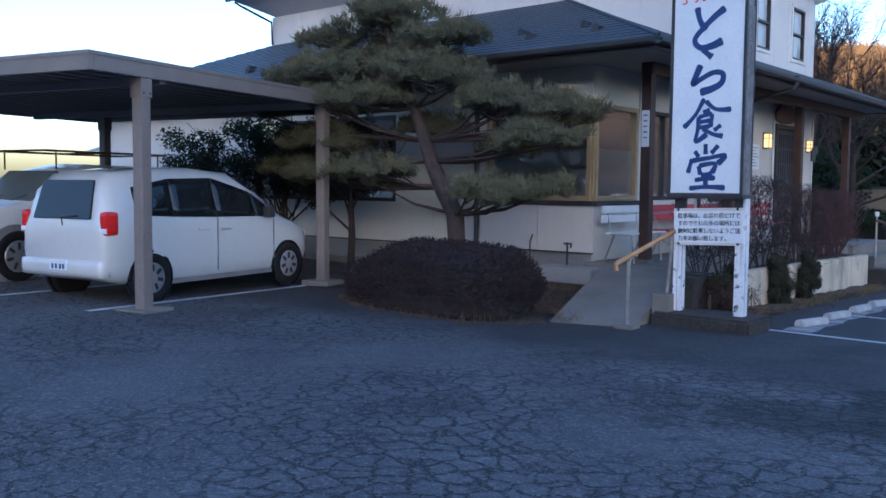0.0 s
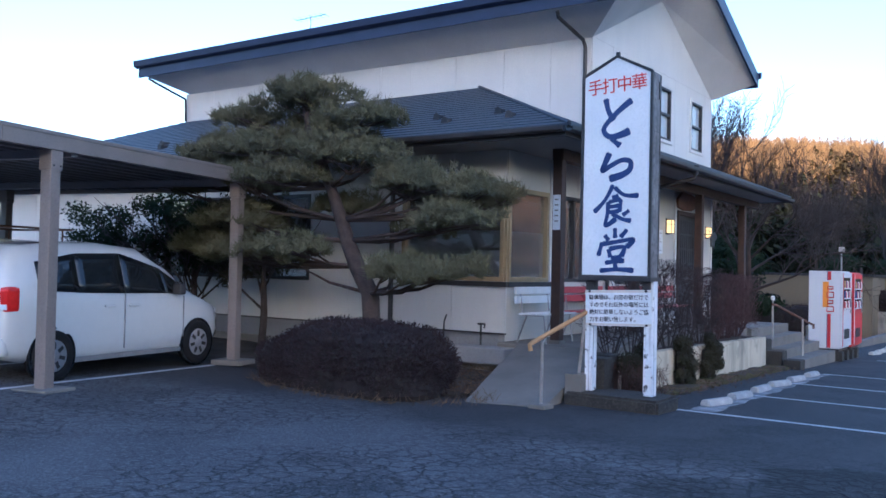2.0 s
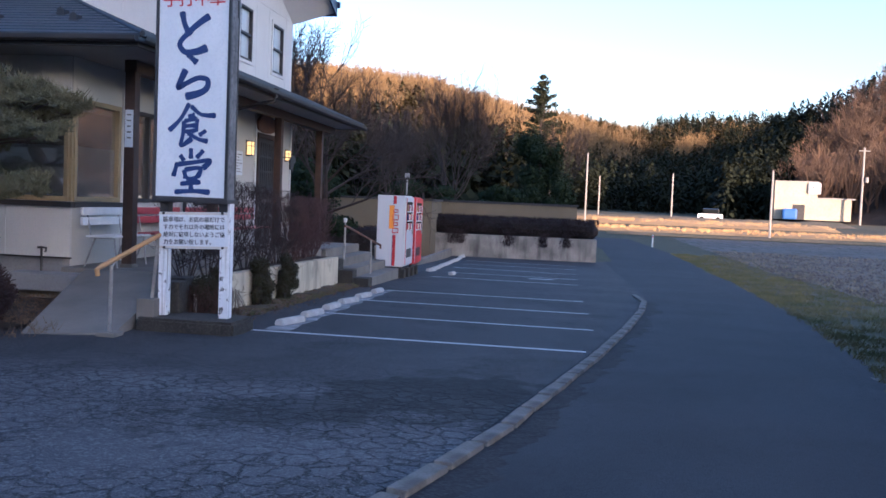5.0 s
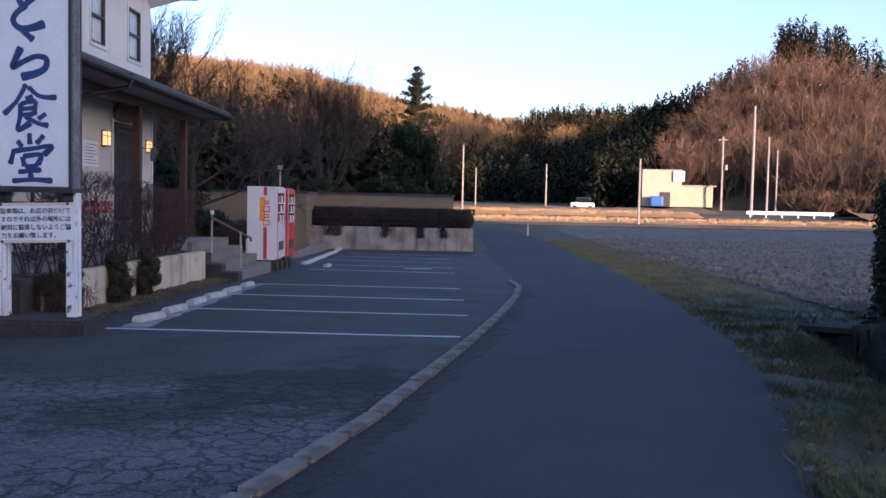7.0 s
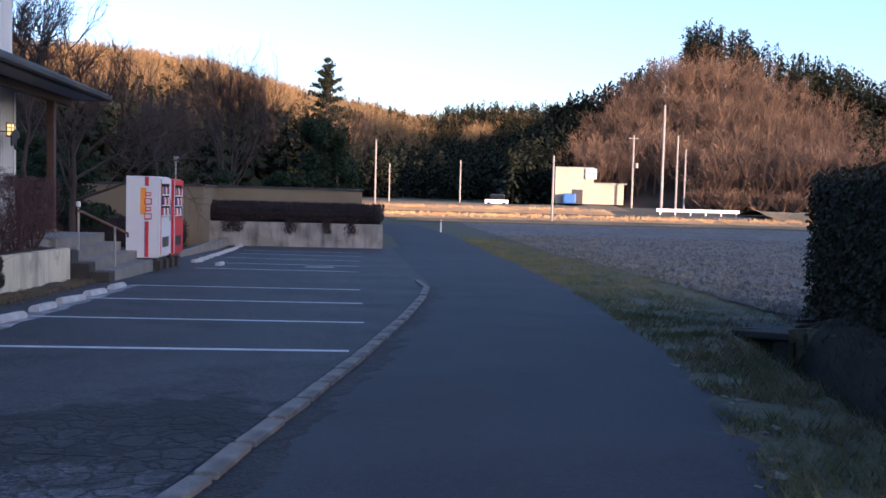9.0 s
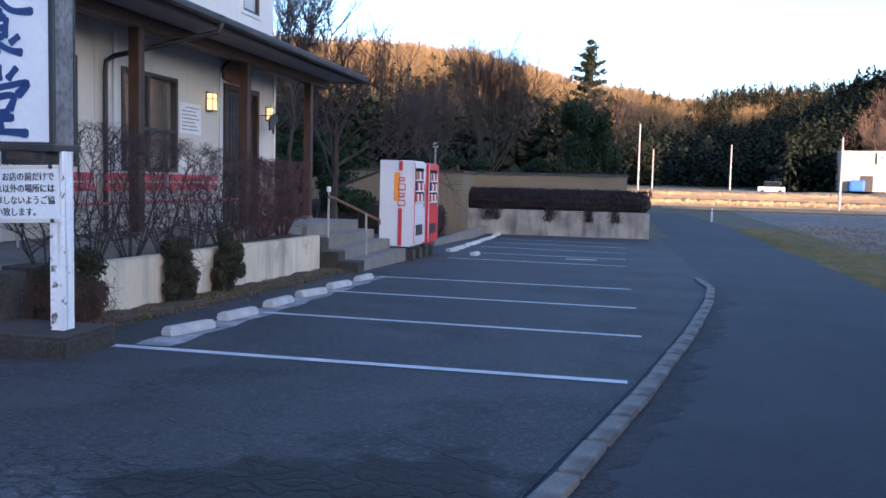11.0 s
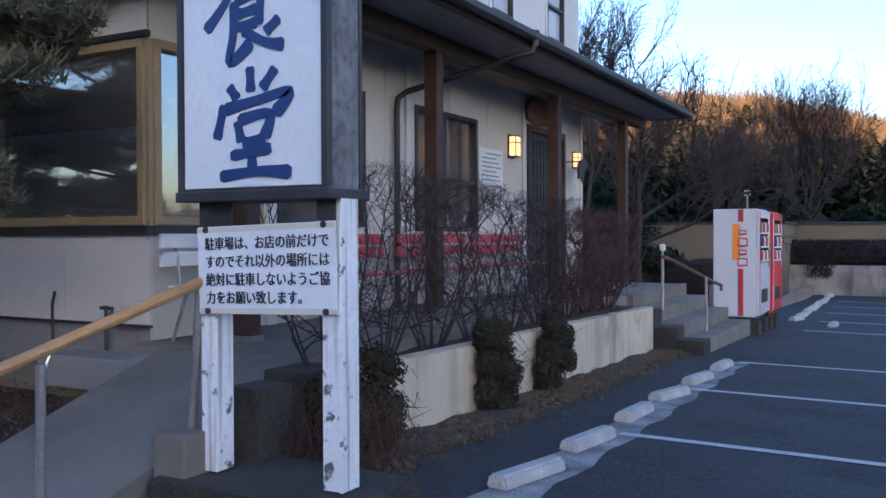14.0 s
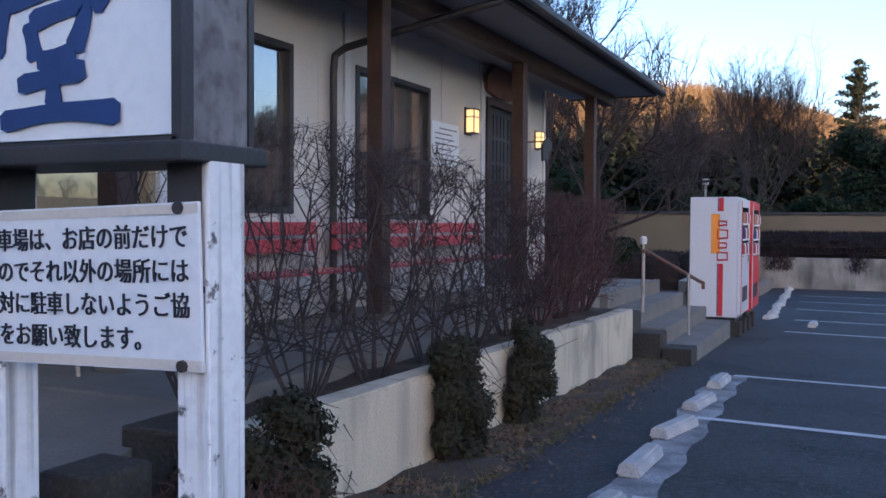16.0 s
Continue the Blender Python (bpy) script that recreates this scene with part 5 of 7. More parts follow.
for i in range(4):
    y = 11.75 + 0.62 * i
    ob = part("support_block", B(-0.1, -0.12, -0.4, 0.62, 0.12, 0.0, bev=0.012), M_DKCONC)
    ob.matrix_world = pose(0.0, y, GV - (0.02 if i > 1 else 0))
    tagged(ob, "dark concrete block under the vending machine", "block", "support blocks")

# ---- carport ----
CP = pose(-4.6, -4.45, 0.24, rz=14)
cp = thing("carport", "bronze aluminium carport with a flat roof", "carport", kind="structure")
cp.matrix_world = CP
for x, y in ((0, 0), (0, 3.62), (-5.3, 0.3), (-5.2, 4.25)):
    p = part("post", B(x - 0.072, y - 0.072, -0.1, x + 0.072, y + 0.072, 2.62, bev=0.01), M_ALU, cp)
    part("post_collar", B(x - 0.086, y - 0.086, 2.42, x + 0.086, y + 0.086, 2.64, bev=0.006), M_ALU, cp)
    for s in (-0.05, 0.05):
        part("bolt", T([(x + 0.086, y + s, 2.47), (x + 0.094, y + s, 2.47)], 0.012, 6), M_BLACK, cp)
    part("footing", B(x - 0.24, y - 0.22, -0.05, x + 0.24, y + 0.22, 0.025, bev=0.008), M_CONC, cp, "white concrete footing")
RX0, RX1, RY0, RY1 = -6.3, 0.1, -0.82, 5.0
for a in ((RX0, RY0, RX1, RY0 + 0.06), (RX0, RY1 - 0.06, RX1, RY1), (RX0, RY0 + 0.06, RX0 + 0.06, RY1 - 0.06), (RX1 - 0.06, RY0 + 0.06, RX1, RY1 - 0.06)):
    part("fascia", B(a[0], a[1], 2.64, a[2], a[3], 2.83, bev=0.008), M_ALU, cp)
    part("fascia_lip", B(a[0] - 0.01, a[1] - 0.01, 2.8, a[2] + 0.01, a[3] + 0.01, 2.845, bev=0.005), M_ALU, cp)
for y in (0.3, 3.62):
    part("beam", B(RX0 + 0.06, y - 0.05, 2.6, RX1 - 0.06, y + 0.05, 2.7), M_ALUD, cp)
part("roof_deck", B(RX0 + 0.06, RY0 + 0.06, 2.72, RX1 - 0.06, RY1 - 0.06, 2.76), M_ALUD, cp)
for k in range(21):
    x = RX0 + 0.25 + k * 0.29
    part("deck_rib", B(x, RY0 + 0.06, 2.69, x + 0.06, RY1 - 0.06, 2.722), M_ALUD, cp)

# ---- cars ----
def lathe(prof, n=28):
    """Turns a profile of (x, radius) about the x axis."""
    bm = bmesh.new()
    rings = [[bm.verts.new((x, r * math.cos(k * math.tau / n), r * math.sin(k * math.tau / n))) for k in range(n)] for x, r in prof]
    for a, b in zip(rings, rings[1:]):
        for k in range(n):
            bm.faces.new((a[k], a[(k + 1) % n], b[(k + 1) % n], b[k]))
    bm.faces.new(rings[0][::-1])
    bm.faces.new(rings[-1])
    bmesh.ops.recalc_face_normals(bm, faces=bm.faces)
    return bm


def wheel(car, x, y, r, side, rim_mat):
    w = 0.09 * side
    t = part("wheel", lathe([(-w, r * 0.6), (-w, r * 0.93), (-w * 0.8, r), (w * 0.8, r), (w, r * 0.93), (w, r * 0.66), (w * 0.8, r * 0.62), (w * 0.7, r * 0.1)]), M_TYRE, car, "black tyre", smooth=True)
    t.matrix_local = pose(x, y, r)
    rim = part("rim", lathe([(w * 0.72, r * 0.64), (w * 0.95, r * 0.62), (w * 0.9, r * 0.5), (w * 0.85, r * 0.2), (w * 0.98, r * 0.14), (w * 1.0, 0.02)]), rim_mat, t, "silver wheel cover", smooth=True)
    for k in range(7):
        a = k * math.tau / 7
        part("slot", B(-0.004, -0.022, r * 0.26, 0.004, 0.022, r * 0.54, bev=0.003, m=pose(w * 0.93, 0, 0) @ Matrix.Rotation(a, 4, "X")), M_BLACK, t)


def loft_body(car, st, mat):
    """st: rows of y, bottom, belt, roof, half width, half width of the roof."""
    def ring(y, zb, ze, zr, hw, hr):
        h = [(0.0, zb), (hw * 0.86, zb), (hw * 0.97, zb + 0.1), (hw, zb + 0.45 * (ze - zb)), (hw * 0.985, ze), (hr + (hw * 0.985 - hr) * 0.15, ze + 0.82 * (zr - ze)), (hr * 0.86, zr - 0.02), (hr * 0.45, zr), (0.0, zr + 0.008)]
        return [(x, y, z) for x, z in h] + [(-x, y, z) for x, z in h[-2:0:-1]]
    bm = bmesh.new()
    rings = [[bm.verts.new(p) for p in ring(*s)] for s in st]
    n = len(rings[0])
    for a, b in zip(rings, rings[1:]):
        for k in range(n):
            bm.faces.new((a[k], a[(k + 1) % n], b[(k + 1) % n], b[k]))
    bm.faces.new(rings[0][::-1])
    bm.faces.new(rings[-1])
    bmesh.ops.recalc_face_normals(bm, faces=bm.faces)
    bmesh.ops.subdivide_edges(bm, edges=bm.edges[:], cuts=1, use_grid_fill=True)
    return part("body", bm, mat, car, smooth=True)


VAN = [(-1.99, 0.48, 0.86, 0.92, 0.74, 0.66), (-1.95, 0.36, 0.95, 1.1, 0.81, 0.64), (-1.86, 0.30, 1.0, 1.46, 0.835, 0.62), (-1.7, 0.26, 1.02, 1.60, 0.84, 0.62), (-1.2, 0.22, 1.02, 1.66, 0.845, 0.63), (-0.4, 0.2, 1.0, 1.69, 0.845, 0.64), (0.3, 0.2, 0.99, 1.64, 0.845, 0.62), (0.8, 0.2, 0.98, 1.42, 0.845, 0.6), (1.15, 0.2, 0.97, 1.16, 0.84, 0.6), (1.4, 0.22, 0.92, 1.0, 0.83, 0.62), (1.7, 0.24, 0.82, 0.9, 0.79, 0.6), (1.9, 0.28, 0.7, 0.78, 0.7, 0.5), (1.99, 0.38, 0.58, 0.64, 0.56, 0.4)]


def van_x(y, z):
    """Half width of the van's glass house at y, z."""
    ys_ = [s[0] for s in VAN]
    ze, zr, hw, hr = (lerp(y, ys_, [s[k] for s in VAN]) for k in (2, 3, 4, 5))
    top = ze + 0.82 * (zr - ze)
    a = hw * 0.985
    b = hr + (a - hr) * 0.15
    return a + (b - a) * max(0.0, min(1.0, (z - ze) / max(0.05, top - ze)))


def glass_panel(name, pts, side, mat, car, out=0.012, label=""):
    bm = bmesh.new()
    n = 6
    rows = []
    (y0, zl0, zh0), (y1, zl1, zh1) = pts
    for i in range(n + 1):
        t = i / n
        y = y0 + (y1 - y0) * t
        zl, zh = zl0 + (zl1 - zl0) * t, zh0 + (zh1 - zh0) * t
        rows.append([bm.verts.new((side * (van_x(y, zl + (zh - zl) * k / 4) + out), y, zl + (zh - zl) * k / 4)) for k in range(5)])
    for a, b in zip(rows, rows[1:]):
        for k in range(4):
            bm.faces.new((a[k], b[k], b[k + 1], a[k + 1]))
    bm.normal_update()
    bmesh.ops.solidify(bm, geom=bm.faces[:], thickness=0.006)
    bmesh.ops.recalc_face_normals(bm, faces=bm.faces)
    return part(name, bm, mat, car, label, smooth=True)


van = thing("car", "white compact van parked under the carport", "car", (-6.29, -2.86, G(-6.3, -2.86) - 0.005), rz=11)
van.matrix_world = van.matrix_world @ Matrix.Translation((0.06, 0, 0)) @ Matrix.Diagonal((0.93, 1, 1, 1))
loft_body(van, VAN, M_CAR)
for s in (1, -1):
    glass_panel("window", ((-1.5, 1.08, 1.42), (-0.905, 1.05, 1.53)), s, M_CARGLASS, van, label="dark side window")
    glass_panel("window", ((-0.9, 1.05, 1.53), (-0.145, 1.03, 1.55)), s, M_CARGLASS, van, label="dark side window")
    glass_panel("window", ((-0.135, 1.03, 1.55), (0.63, 1.02, 1.36)), s, M_CARGLASS, van, label="dark side window")
    glass_panel("window", ((0.64, 1.02, 1.35), (1.06, 1.01, 1.12)), s, M_CARGLASS, van, label="dark side window")
    part("door_seam", B(s * 0.838, -0.16, 0.32, s * 0.852, -0.148, 1.02), M_GREYINK, van)
    part("door_seam", B(s * 0.836, 0.98, 0.4, s * 0.851, 0.99, 0.98), M_GREYINK, van)
    for y in (-0.42, 0.0):
        part("door_handle", B(s * 0.84, y - 0.09, 0.86, s * 0.868, y + 0.09, 0.89, bev=0.008), M_CAR, van)
    part("side_skirt", B(s * 0.76, -1.0, 0.2, s * 0.84, 0.95, 0.26, bev=0.01), M_GREYINK, van)
    m = part("mirror", B(s * 0.86, 0.72, 1.0, s * 1.02, 0.84, 1.16, bev=0.03), M_BLACK, van, "black door mirror")
    for y in (-1.3, 1.3):
        # Body is not cut: a dark disc stands in for the shaded wheel well
        part("arch_shade_disc", lathe([(s * 0.80, 0.345), (s * 0.842, 0.345), (s * 0.843, 0.33)]), M_CARGLASS, van, "dark disc for the shade in the wheel arch").matrix_local = pose(0, y, 0.31)
        wheel(van, s * 0.78, y, 0.305, s, M_RIM)
    tl = part("tail_light", B(s * 0.7, -1.97, 0.84, s * 0.846, -1.78, 1.13, bev=0.05), M_TAIL, van, "red and clear tail light")
    part("lens", B(s * 0.715, -1.978, 0.87, s * 0.835, -1.9, 0.93, bev=0.01), M_SIGN, tl, "clear reverse lens")
    part("head_light", B(s * 0.5, 1.72, 0.62, s * 0.72, 1.86, 0.78, bev=0.03), M_SIGN, van, "clear headlight")
    part("reflector", B(s * 0.6, -2.0, 0.46, s * 0.7, -1.97, 0.54, bev=0.01), M_BLACK, van)
bm = bmesh.new()
prism(bm, [(-0.56, -1.965, 1.03), (0.56, -1.965, 1.03), (0.5, -1.84, 1.5), (-0.5, -1.84, 1.5)], (0, -0.025, 0.006))
bmesh.ops.recalc_face_normals(bm, faces=bm.faces)
bmesh.ops.bevel(bm, geom=bm.edges[:], offset=0.01, segments=2, affect="EDGES")
rw = part("rear_window", bm, M_CARGLASS, van, "dark tinted rear window")
part("wiper", T([(0.05, -2.0, 0.96), (0.02, -2.0, 1.06), (0.3, -1.995, 1.08)], 0.01, 5), M_BLACK, rw)
bm = bmesh.new()
prism(bm, [(-0.62, 1.18, 1.06), (0.62, 1.18, 1.06), (0.54, 0.45, 1.57), (-0.54, 0.45, 1.57)], (0, 0.02, 0.03))
bmesh.ops.recalc_face_normals(bm, faces=bm.faces)
part("windshield", bm, M_CARGLASS, van, "dark windshield")
pl = part("number_plate", B(-0.165, -2.045, 0.42, 0.165, -2.02, 0.54, bev=0.005), M_SIGN, van, "white number plate")
for k, x in enumerate((-0.1, -0.03, 0.05, 0.11)):
    part("plate_mark", B(x - 0.018, -2.048, 0.435, x + 0.018, -2.045, 0.495), M_BLUEINK, pl)
part("bumper", B(-0.8, -2.03, 0.33, 0.8, -1.85, 0.56, bev=0.075), M_CAR, van, "white rear bumper", smooth=True)
part("tailgate_handle", B(-0.12, -1.985, 0.84, 0.12, -1.955, 0.87, bev=0.008), M_STEEL, van)
part("hatch_seam", B(-0.66, -1.982, 0.585, 0.66, -1.972, 0.592), M_GREYINK, van)

SUV = [(-2.0, 0.5, 0.9, 0.98, 0.7, 0.6), (-1.9, 0.42, 0.98, 1.04, 0.76, 0.66), (-1.3, 0.4, 1.02, 1.08, 0.8, 0.7), (-0.85, 0.38, 1.04, 1.14, 0.81, 0.66), (-0.3, 0.36, 1.04, 1.58, 0.81, 0.64), (0.3, 0.36, 1.04, 1.7, 0.81, 0.66), (1.6, 0.36, 1.04, 1.68, 0.8, 0.66), (1.95, 0.45, 1.0, 1.5, 0.76, 0.62), (2.0, 0.5, 0.95, 1.2, 0.72, 0.6)]
suv = thing("car", "silver-white off-road car parked beside the van", "car", (-9.15, -3.3, G(-9.15, -3.3) - 0.005), rz=12)
loft_body(suv, SUV, M_CARS)
VAN = SUV
for s in (1, -1):
    glass_panel("window", ((-0.55, 1.07, 1.3), (-0.25, 1.07, 1.5)), s, M_CARGLASS, suv, label="dark side window")
    glass_panel("window", ((-0.2, 1.07, 1.5), (0.5, 1.07, 1.55)), s, M_CARGLASS, suv, label="dark side window")
    glass_panel("window", ((0.6, 1.07, 1.55), (1.6, 1.07, 1.52)), s, M_CARGLASS, suv, label="dark side window")
    for y in (-1.25, 1.2):
        part("fender_flare", lathe([(s * 0.76, 0.43), (s * 0.85, 0.43), (s * 0.86, 0.38)]), M_GREYINK, suv, "grey plastic wheel flare").matrix_local = pose(0, y, 0.38)
        wheel(suv, s * 0.8, y, 0.36, s, M_RIM)
    part("mirror", B(s * 0.84, -0.62, 1.05, s * 1.0, -0.52, 1.22, bev=0.03), M_CARS, suv)
    part("indicator", B(s * 0.805, -1.6, 0.86, s * 0.815, -1.5, 0.92), M_ORANGE, suv)
    part("head_light", B(s * 0.45, -2.02, 0.72, s * 0.66, -1.95, 0.88, bev=0.02), M_SIGN, suv)
    for y in (-0.4, 1.6):
        part("rack_post", T([(s * 0.6, y, 1.6), (s * 0.6, y, 1.88)], 0.014, 5), M_BROWN, suv)
    part("rack_rail", T([(s * 0.6, -0.6, 1.88), (s * 0.6, 1.8, 1.88)], 0.018, 6), M_BROWN, suv)
for y in (-0.6, 0.6, 1.8):
    part("rack_rail", T([(-0.6, y, 1.88), (0.6, y, 1.88)], 0.016, 6), M_BROWN, suv)
bm = bmesh.new()
prism(bm, [(-0.62, -0.84, 1.13), (0.62, -0.84, 1.13), (0.56, -0.32, 1.56), (-0.56, -0.32, 1.56)], (0, -0.03, 0.025))
bmesh.ops.recalc_face_normals(bm, faces=bm.faces)
ws = part("windshield", bm, M_WSCREEN, suv, "windshield with the pale sky's reflection put into its colour")
for x in (-0.35, 0.2):
    part("wiper", T([(x, -0.9, 1.13), (x + 0.3, -0.83, 1.22)], 0.01, 5), M_BLACK, ws)

# ---- far end of the lot ----
tagged(part("retaining_wall", B(-1.6, 27.3, -0.9, 5.85, 27.55, 0.42, bev=0.02), M_PLANTER2), "stained concrete retaining wall at the end of the lot", "wall", kind="structure")
for i, (a, b) in enumerate((((-0.95, 28.9), (5.0, 29.1)), ((-1.15, 26.0), (-0.95, 29.1)), ((-14, 26.0), (-1.15, 26.2)))):
    tagged(part("garden_wall", B(a[0], a[1], -0.9, b[0], b[1], 1.74), M_BEIGE), "ochre rendered garden wall with a dark coping", "wall", kind="structure")
    tagged(part("coping", B(a[0] - 0.06, a[1] - 0.06, 1.743, b[0] + 0.06, b[1] + 0.06, 1.83, bev=0.01), M_BLACK), "dark coping on the garden wall", "coping", kind="structure")
tagged(part("planter_wall_end", B(-0.75, 14.3, -0.6, -0.1, 15.6, 0.42, bev=0.015), M_PLANTER), "cream rendered planter behind the vending machines", "wall", kind="structure")
tagged(part("side_kerb", B(-0.35, 15.7, -0.6, -0.2, 27.2, -0.22, bev=0.01), M_CONC), "low concrete kerb along the lot", "kerb", kind="structure")
ob = thing("marker_post", "thin white marker post at the road edge", "post", (9.9, 46, G(9.9, 46)))
part("post", T([(0, 0, 0), (0, 0, 0.75)], 0.05, 8), M_PVC, ob)
part("band", T([(0, 0, 0.6), (0, 0, 0.68)], 0.054, 8), M_REDINK, ob, "red reflector band")

# ---- kerb stones along the road ----
kerb = tagged(new("kerb"), "row of low grey concrete kerb stones beside the road", "kerb", kind="structure")
bm = bmesh.new()
box(bm, -0.06, -0.275, -0.08, 0.06, 0.275, 0.035, bev=0.014)
kme = part("kerb_stone", bm, M_KERB, kerb)
y = -9.0
first = True
while y < 9.25:
    y2 = y + 0.6 * math.cos(math.atan2(kerb_x(y + 0.5) - kerb_x(y), 0.5))
    ym = (y + y2) / 2
    x = kerb_x(ym)
    m = pose(x, ym, G(x, ym) + random.uniform(-0.008, 0.006), rx=-1.4, ry=random.uniform(-2, 2), rz=-math.degrees(math.atan2(kerb_x(y2) - kerb_x(y), y2 - y)) + random.uniform(-1.5, 1.5))
    if first:
        kme.matrix_world = m
        first = False
    else:
        k2 = new("kerb_stone", kme.data)
        k2.parent = kerb
        k2.matrix_world = m
    y = y2

# ---- plants ----
def rnd(a, b):
    return random.uniform(a, b)


def tri_tube(bm, a, b, ra, rb):
    """A thin three-sided twig."""
    a, b = Vector(a), Vector(b)
    d = b - a
    s = d.orthogonal().normalized()
    t = d.normalized().cross(s)
    va = [bm.verts.new(a + (s * math.cos(k * 2.094) + t * math.sin(k * 2.094)) * ra) for k in range(3)]
    vb = [bm.verts.new(b + (s * math.cos(k * 2.094) + t * math.sin(k * 2.094)) * rb) for k in range(3)]
    for k in range(3):
        bm.faces.new((va[k], va[(k + 1) % 3], vb[(k + 1) % 3], vb[k]))


def bough(bm, p, d, length, r, depth, kids, spread, top=1e9, lift=0.25, wob=0.3, shrink=(0.55, 0.85)):
    """A branch that bends, tapers and forks."""
    p, d = Vector(p), Vector(d).normalized()
    n = 3 if depth > 1 else 2
    q = p
    pts = [p]
    for i in range(n):
        d = (d + Vector((rnd(-1, 1), rnd(-1, 1), rnd(-0.5, 1) * lift * 2)) * wob).normalized()
        e = q + d * length / n
        if e.z > top:
            e.z = top - rnd(0, 0.04)
        tri_tube(bm, q, e, r * (1 - 0.4 * i / n), r * (1 - 0.4 * (i + 1) / n))
        q = e
        pts.append(q)
    if depth <= 0:
        return
    for k in range(kids):
        at = pts[1 + (k * 7 + depth) % n] if n > 1 else q
        side = Vector((rnd(-1, 1), rnd(-1, 1), rnd(-0.35, 0.8))) * spread
        bough(bm, at, d + side, length * rnd(*shrink), r * 0.58, depth - 1, kids, spread, top, lift, wob, shrink)


def leaf_cloud(bm, c, rad, count, size, up=0.3, shell=0.55):
    """Small leaves spread through an ellipsoid, most of them near its skin."""
    for _ in range(count):
        v = Vector((random.gauss(0, 1), random.gauss(0, 1), random.gauss(0, 1))).normalized()
        k = rnd(shell, 1.06) * (1 + 0.12 * noise.noise(v * 2.5 + Vector(c)))
        p = Vector(c) + Vector((v.x * rad[0], v.y * rad[1], v.z * rad[2])) * k
        n = (v + Vector((rnd(-1, 1), rnd(-1, 1), rnd(-1, 1) + up)) * 0.8).normalized()
        s = n.orthogonal().normalized()
        s = Matrix.Rotation(rnd(0, 6.28), 3, n) @ s
        t = n.cross(s)
        w = size * rnd(0.6, 1.3)
        vs = [bm.verts.new(p + q) for q in (s * w, t * w * 0.45, -s * w, -t * w * 0.45)]
        bm.faces.new(vs)


def core(bm, c, rad, seg=14, rough=0.1, reach=None):
    """A lumpy closed body behind the leaves."""
    rows = []
    for i in range(seg // 2 + 1):
        th = math.pi * i / (seg // 2)
        row = []
        for k in range(seg):
            ph = math.tau * k / seg
            v = Vector((math.sin(th) * math.cos(ph), math.sin(th) * math.sin(ph), math.cos(th)))
            f = (1 + rough * noise.noise(v * 2.2 + Vector(c))) * (reach(v) if reach else 1)
            row.append(bm.verts.new(Vector(c) + Vector((v.x * rad[0], v.y * rad[1], v.z * rad[2])) * f))
        rows.append(row)
    for a, b in zip(rows, rows[1:]):
        for k in range(seg):
            bm.faces.new((a[k], a[(k + 1) % seg], b[(k + 1) % seg], b[k]))


# round clipped azalea in front of the pine
az = thing("azalea_bush", "wide clipped azalea dome with dark winter twigs", "bush", (-2.65, -1.35, G(-2.6, -1.3)))
def clipped(v, p=3.2):
    """How far out a hedge clipped flat on top reaches in direction v."""
    return 1 / (abs(v.x) ** p + abs(v.y) ** p + abs(v.z) ** p) ** (1 / p)


LOBES = [((0.0, 0.0, 0.28), (1.18, 0.72, 0.57), 10500), ((-0.72, 0.05, 0.2), (0.8, 0.7, 0.45), 5200)]
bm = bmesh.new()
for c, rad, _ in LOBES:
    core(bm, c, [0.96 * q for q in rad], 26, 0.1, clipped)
part("shade_core", bm, M_BUSHIN, az)
bm = bmesh.new()
for c, rad, n in LOBES:
    for _ in range(n):
        v = Vector((random.gauss(0, 1), random.gauss(0, 1), abs(random.gauss(0, 1)) * 0.9 + rnd(-0.5, 0.1))).normalized()
        f = (rnd(0.93, 1.0) + 0.1 * noise.noise(v * 2.2 + Vector(c))) * clipped(v)
        p = Vector(c) + Vector((v.x * rad[0], v.y * rad[1], v.z * rad[2])) * f
        if p.z < 0.0:
            continue
        e = p + (v + Vector((rnd(-1, 1), rnd(-1, 1), rnd(-0.2, 1))) * 0.7).normalized() * rnd(0.025, 0.065)
        tri_tube(bm, p, e, 0.005, 0.0025)
        if random.random() < 0.6:
            leaf = (Vector((rnd(-1, 1), rnd(-1, 1), rnd(-1, 1)))).normalized() * rnd(0.01, 0.02)
            o2 = leaf.orthogonal().normalized() * 0.009
            bm.faces.new([bm.verts.new(e + w) for w in (leaf, o2, -leaf, -o2)])
part("crown", bm, M_BUSH, az)
bm = bmesh.new()
for _ in range(500):
    a = rnd(0, 6.28)
    p = Vector((0.05 + 1.75 * math.cos(a) * rnd(0.85, 1.05), 0.95 * math.sin(a) * rnd(0.85, 1.05), 0.02))
    tri_tube(bm, p, p + Vector((rnd(-0.1, 0.1), rnd(-0.1, 0.1), rnd(0.02, 0.12))), 0.004, 0.001)
tagged(part("dead_grass", bm, M_DRYG, az, "dry grass at its foot"), kind="stuff")

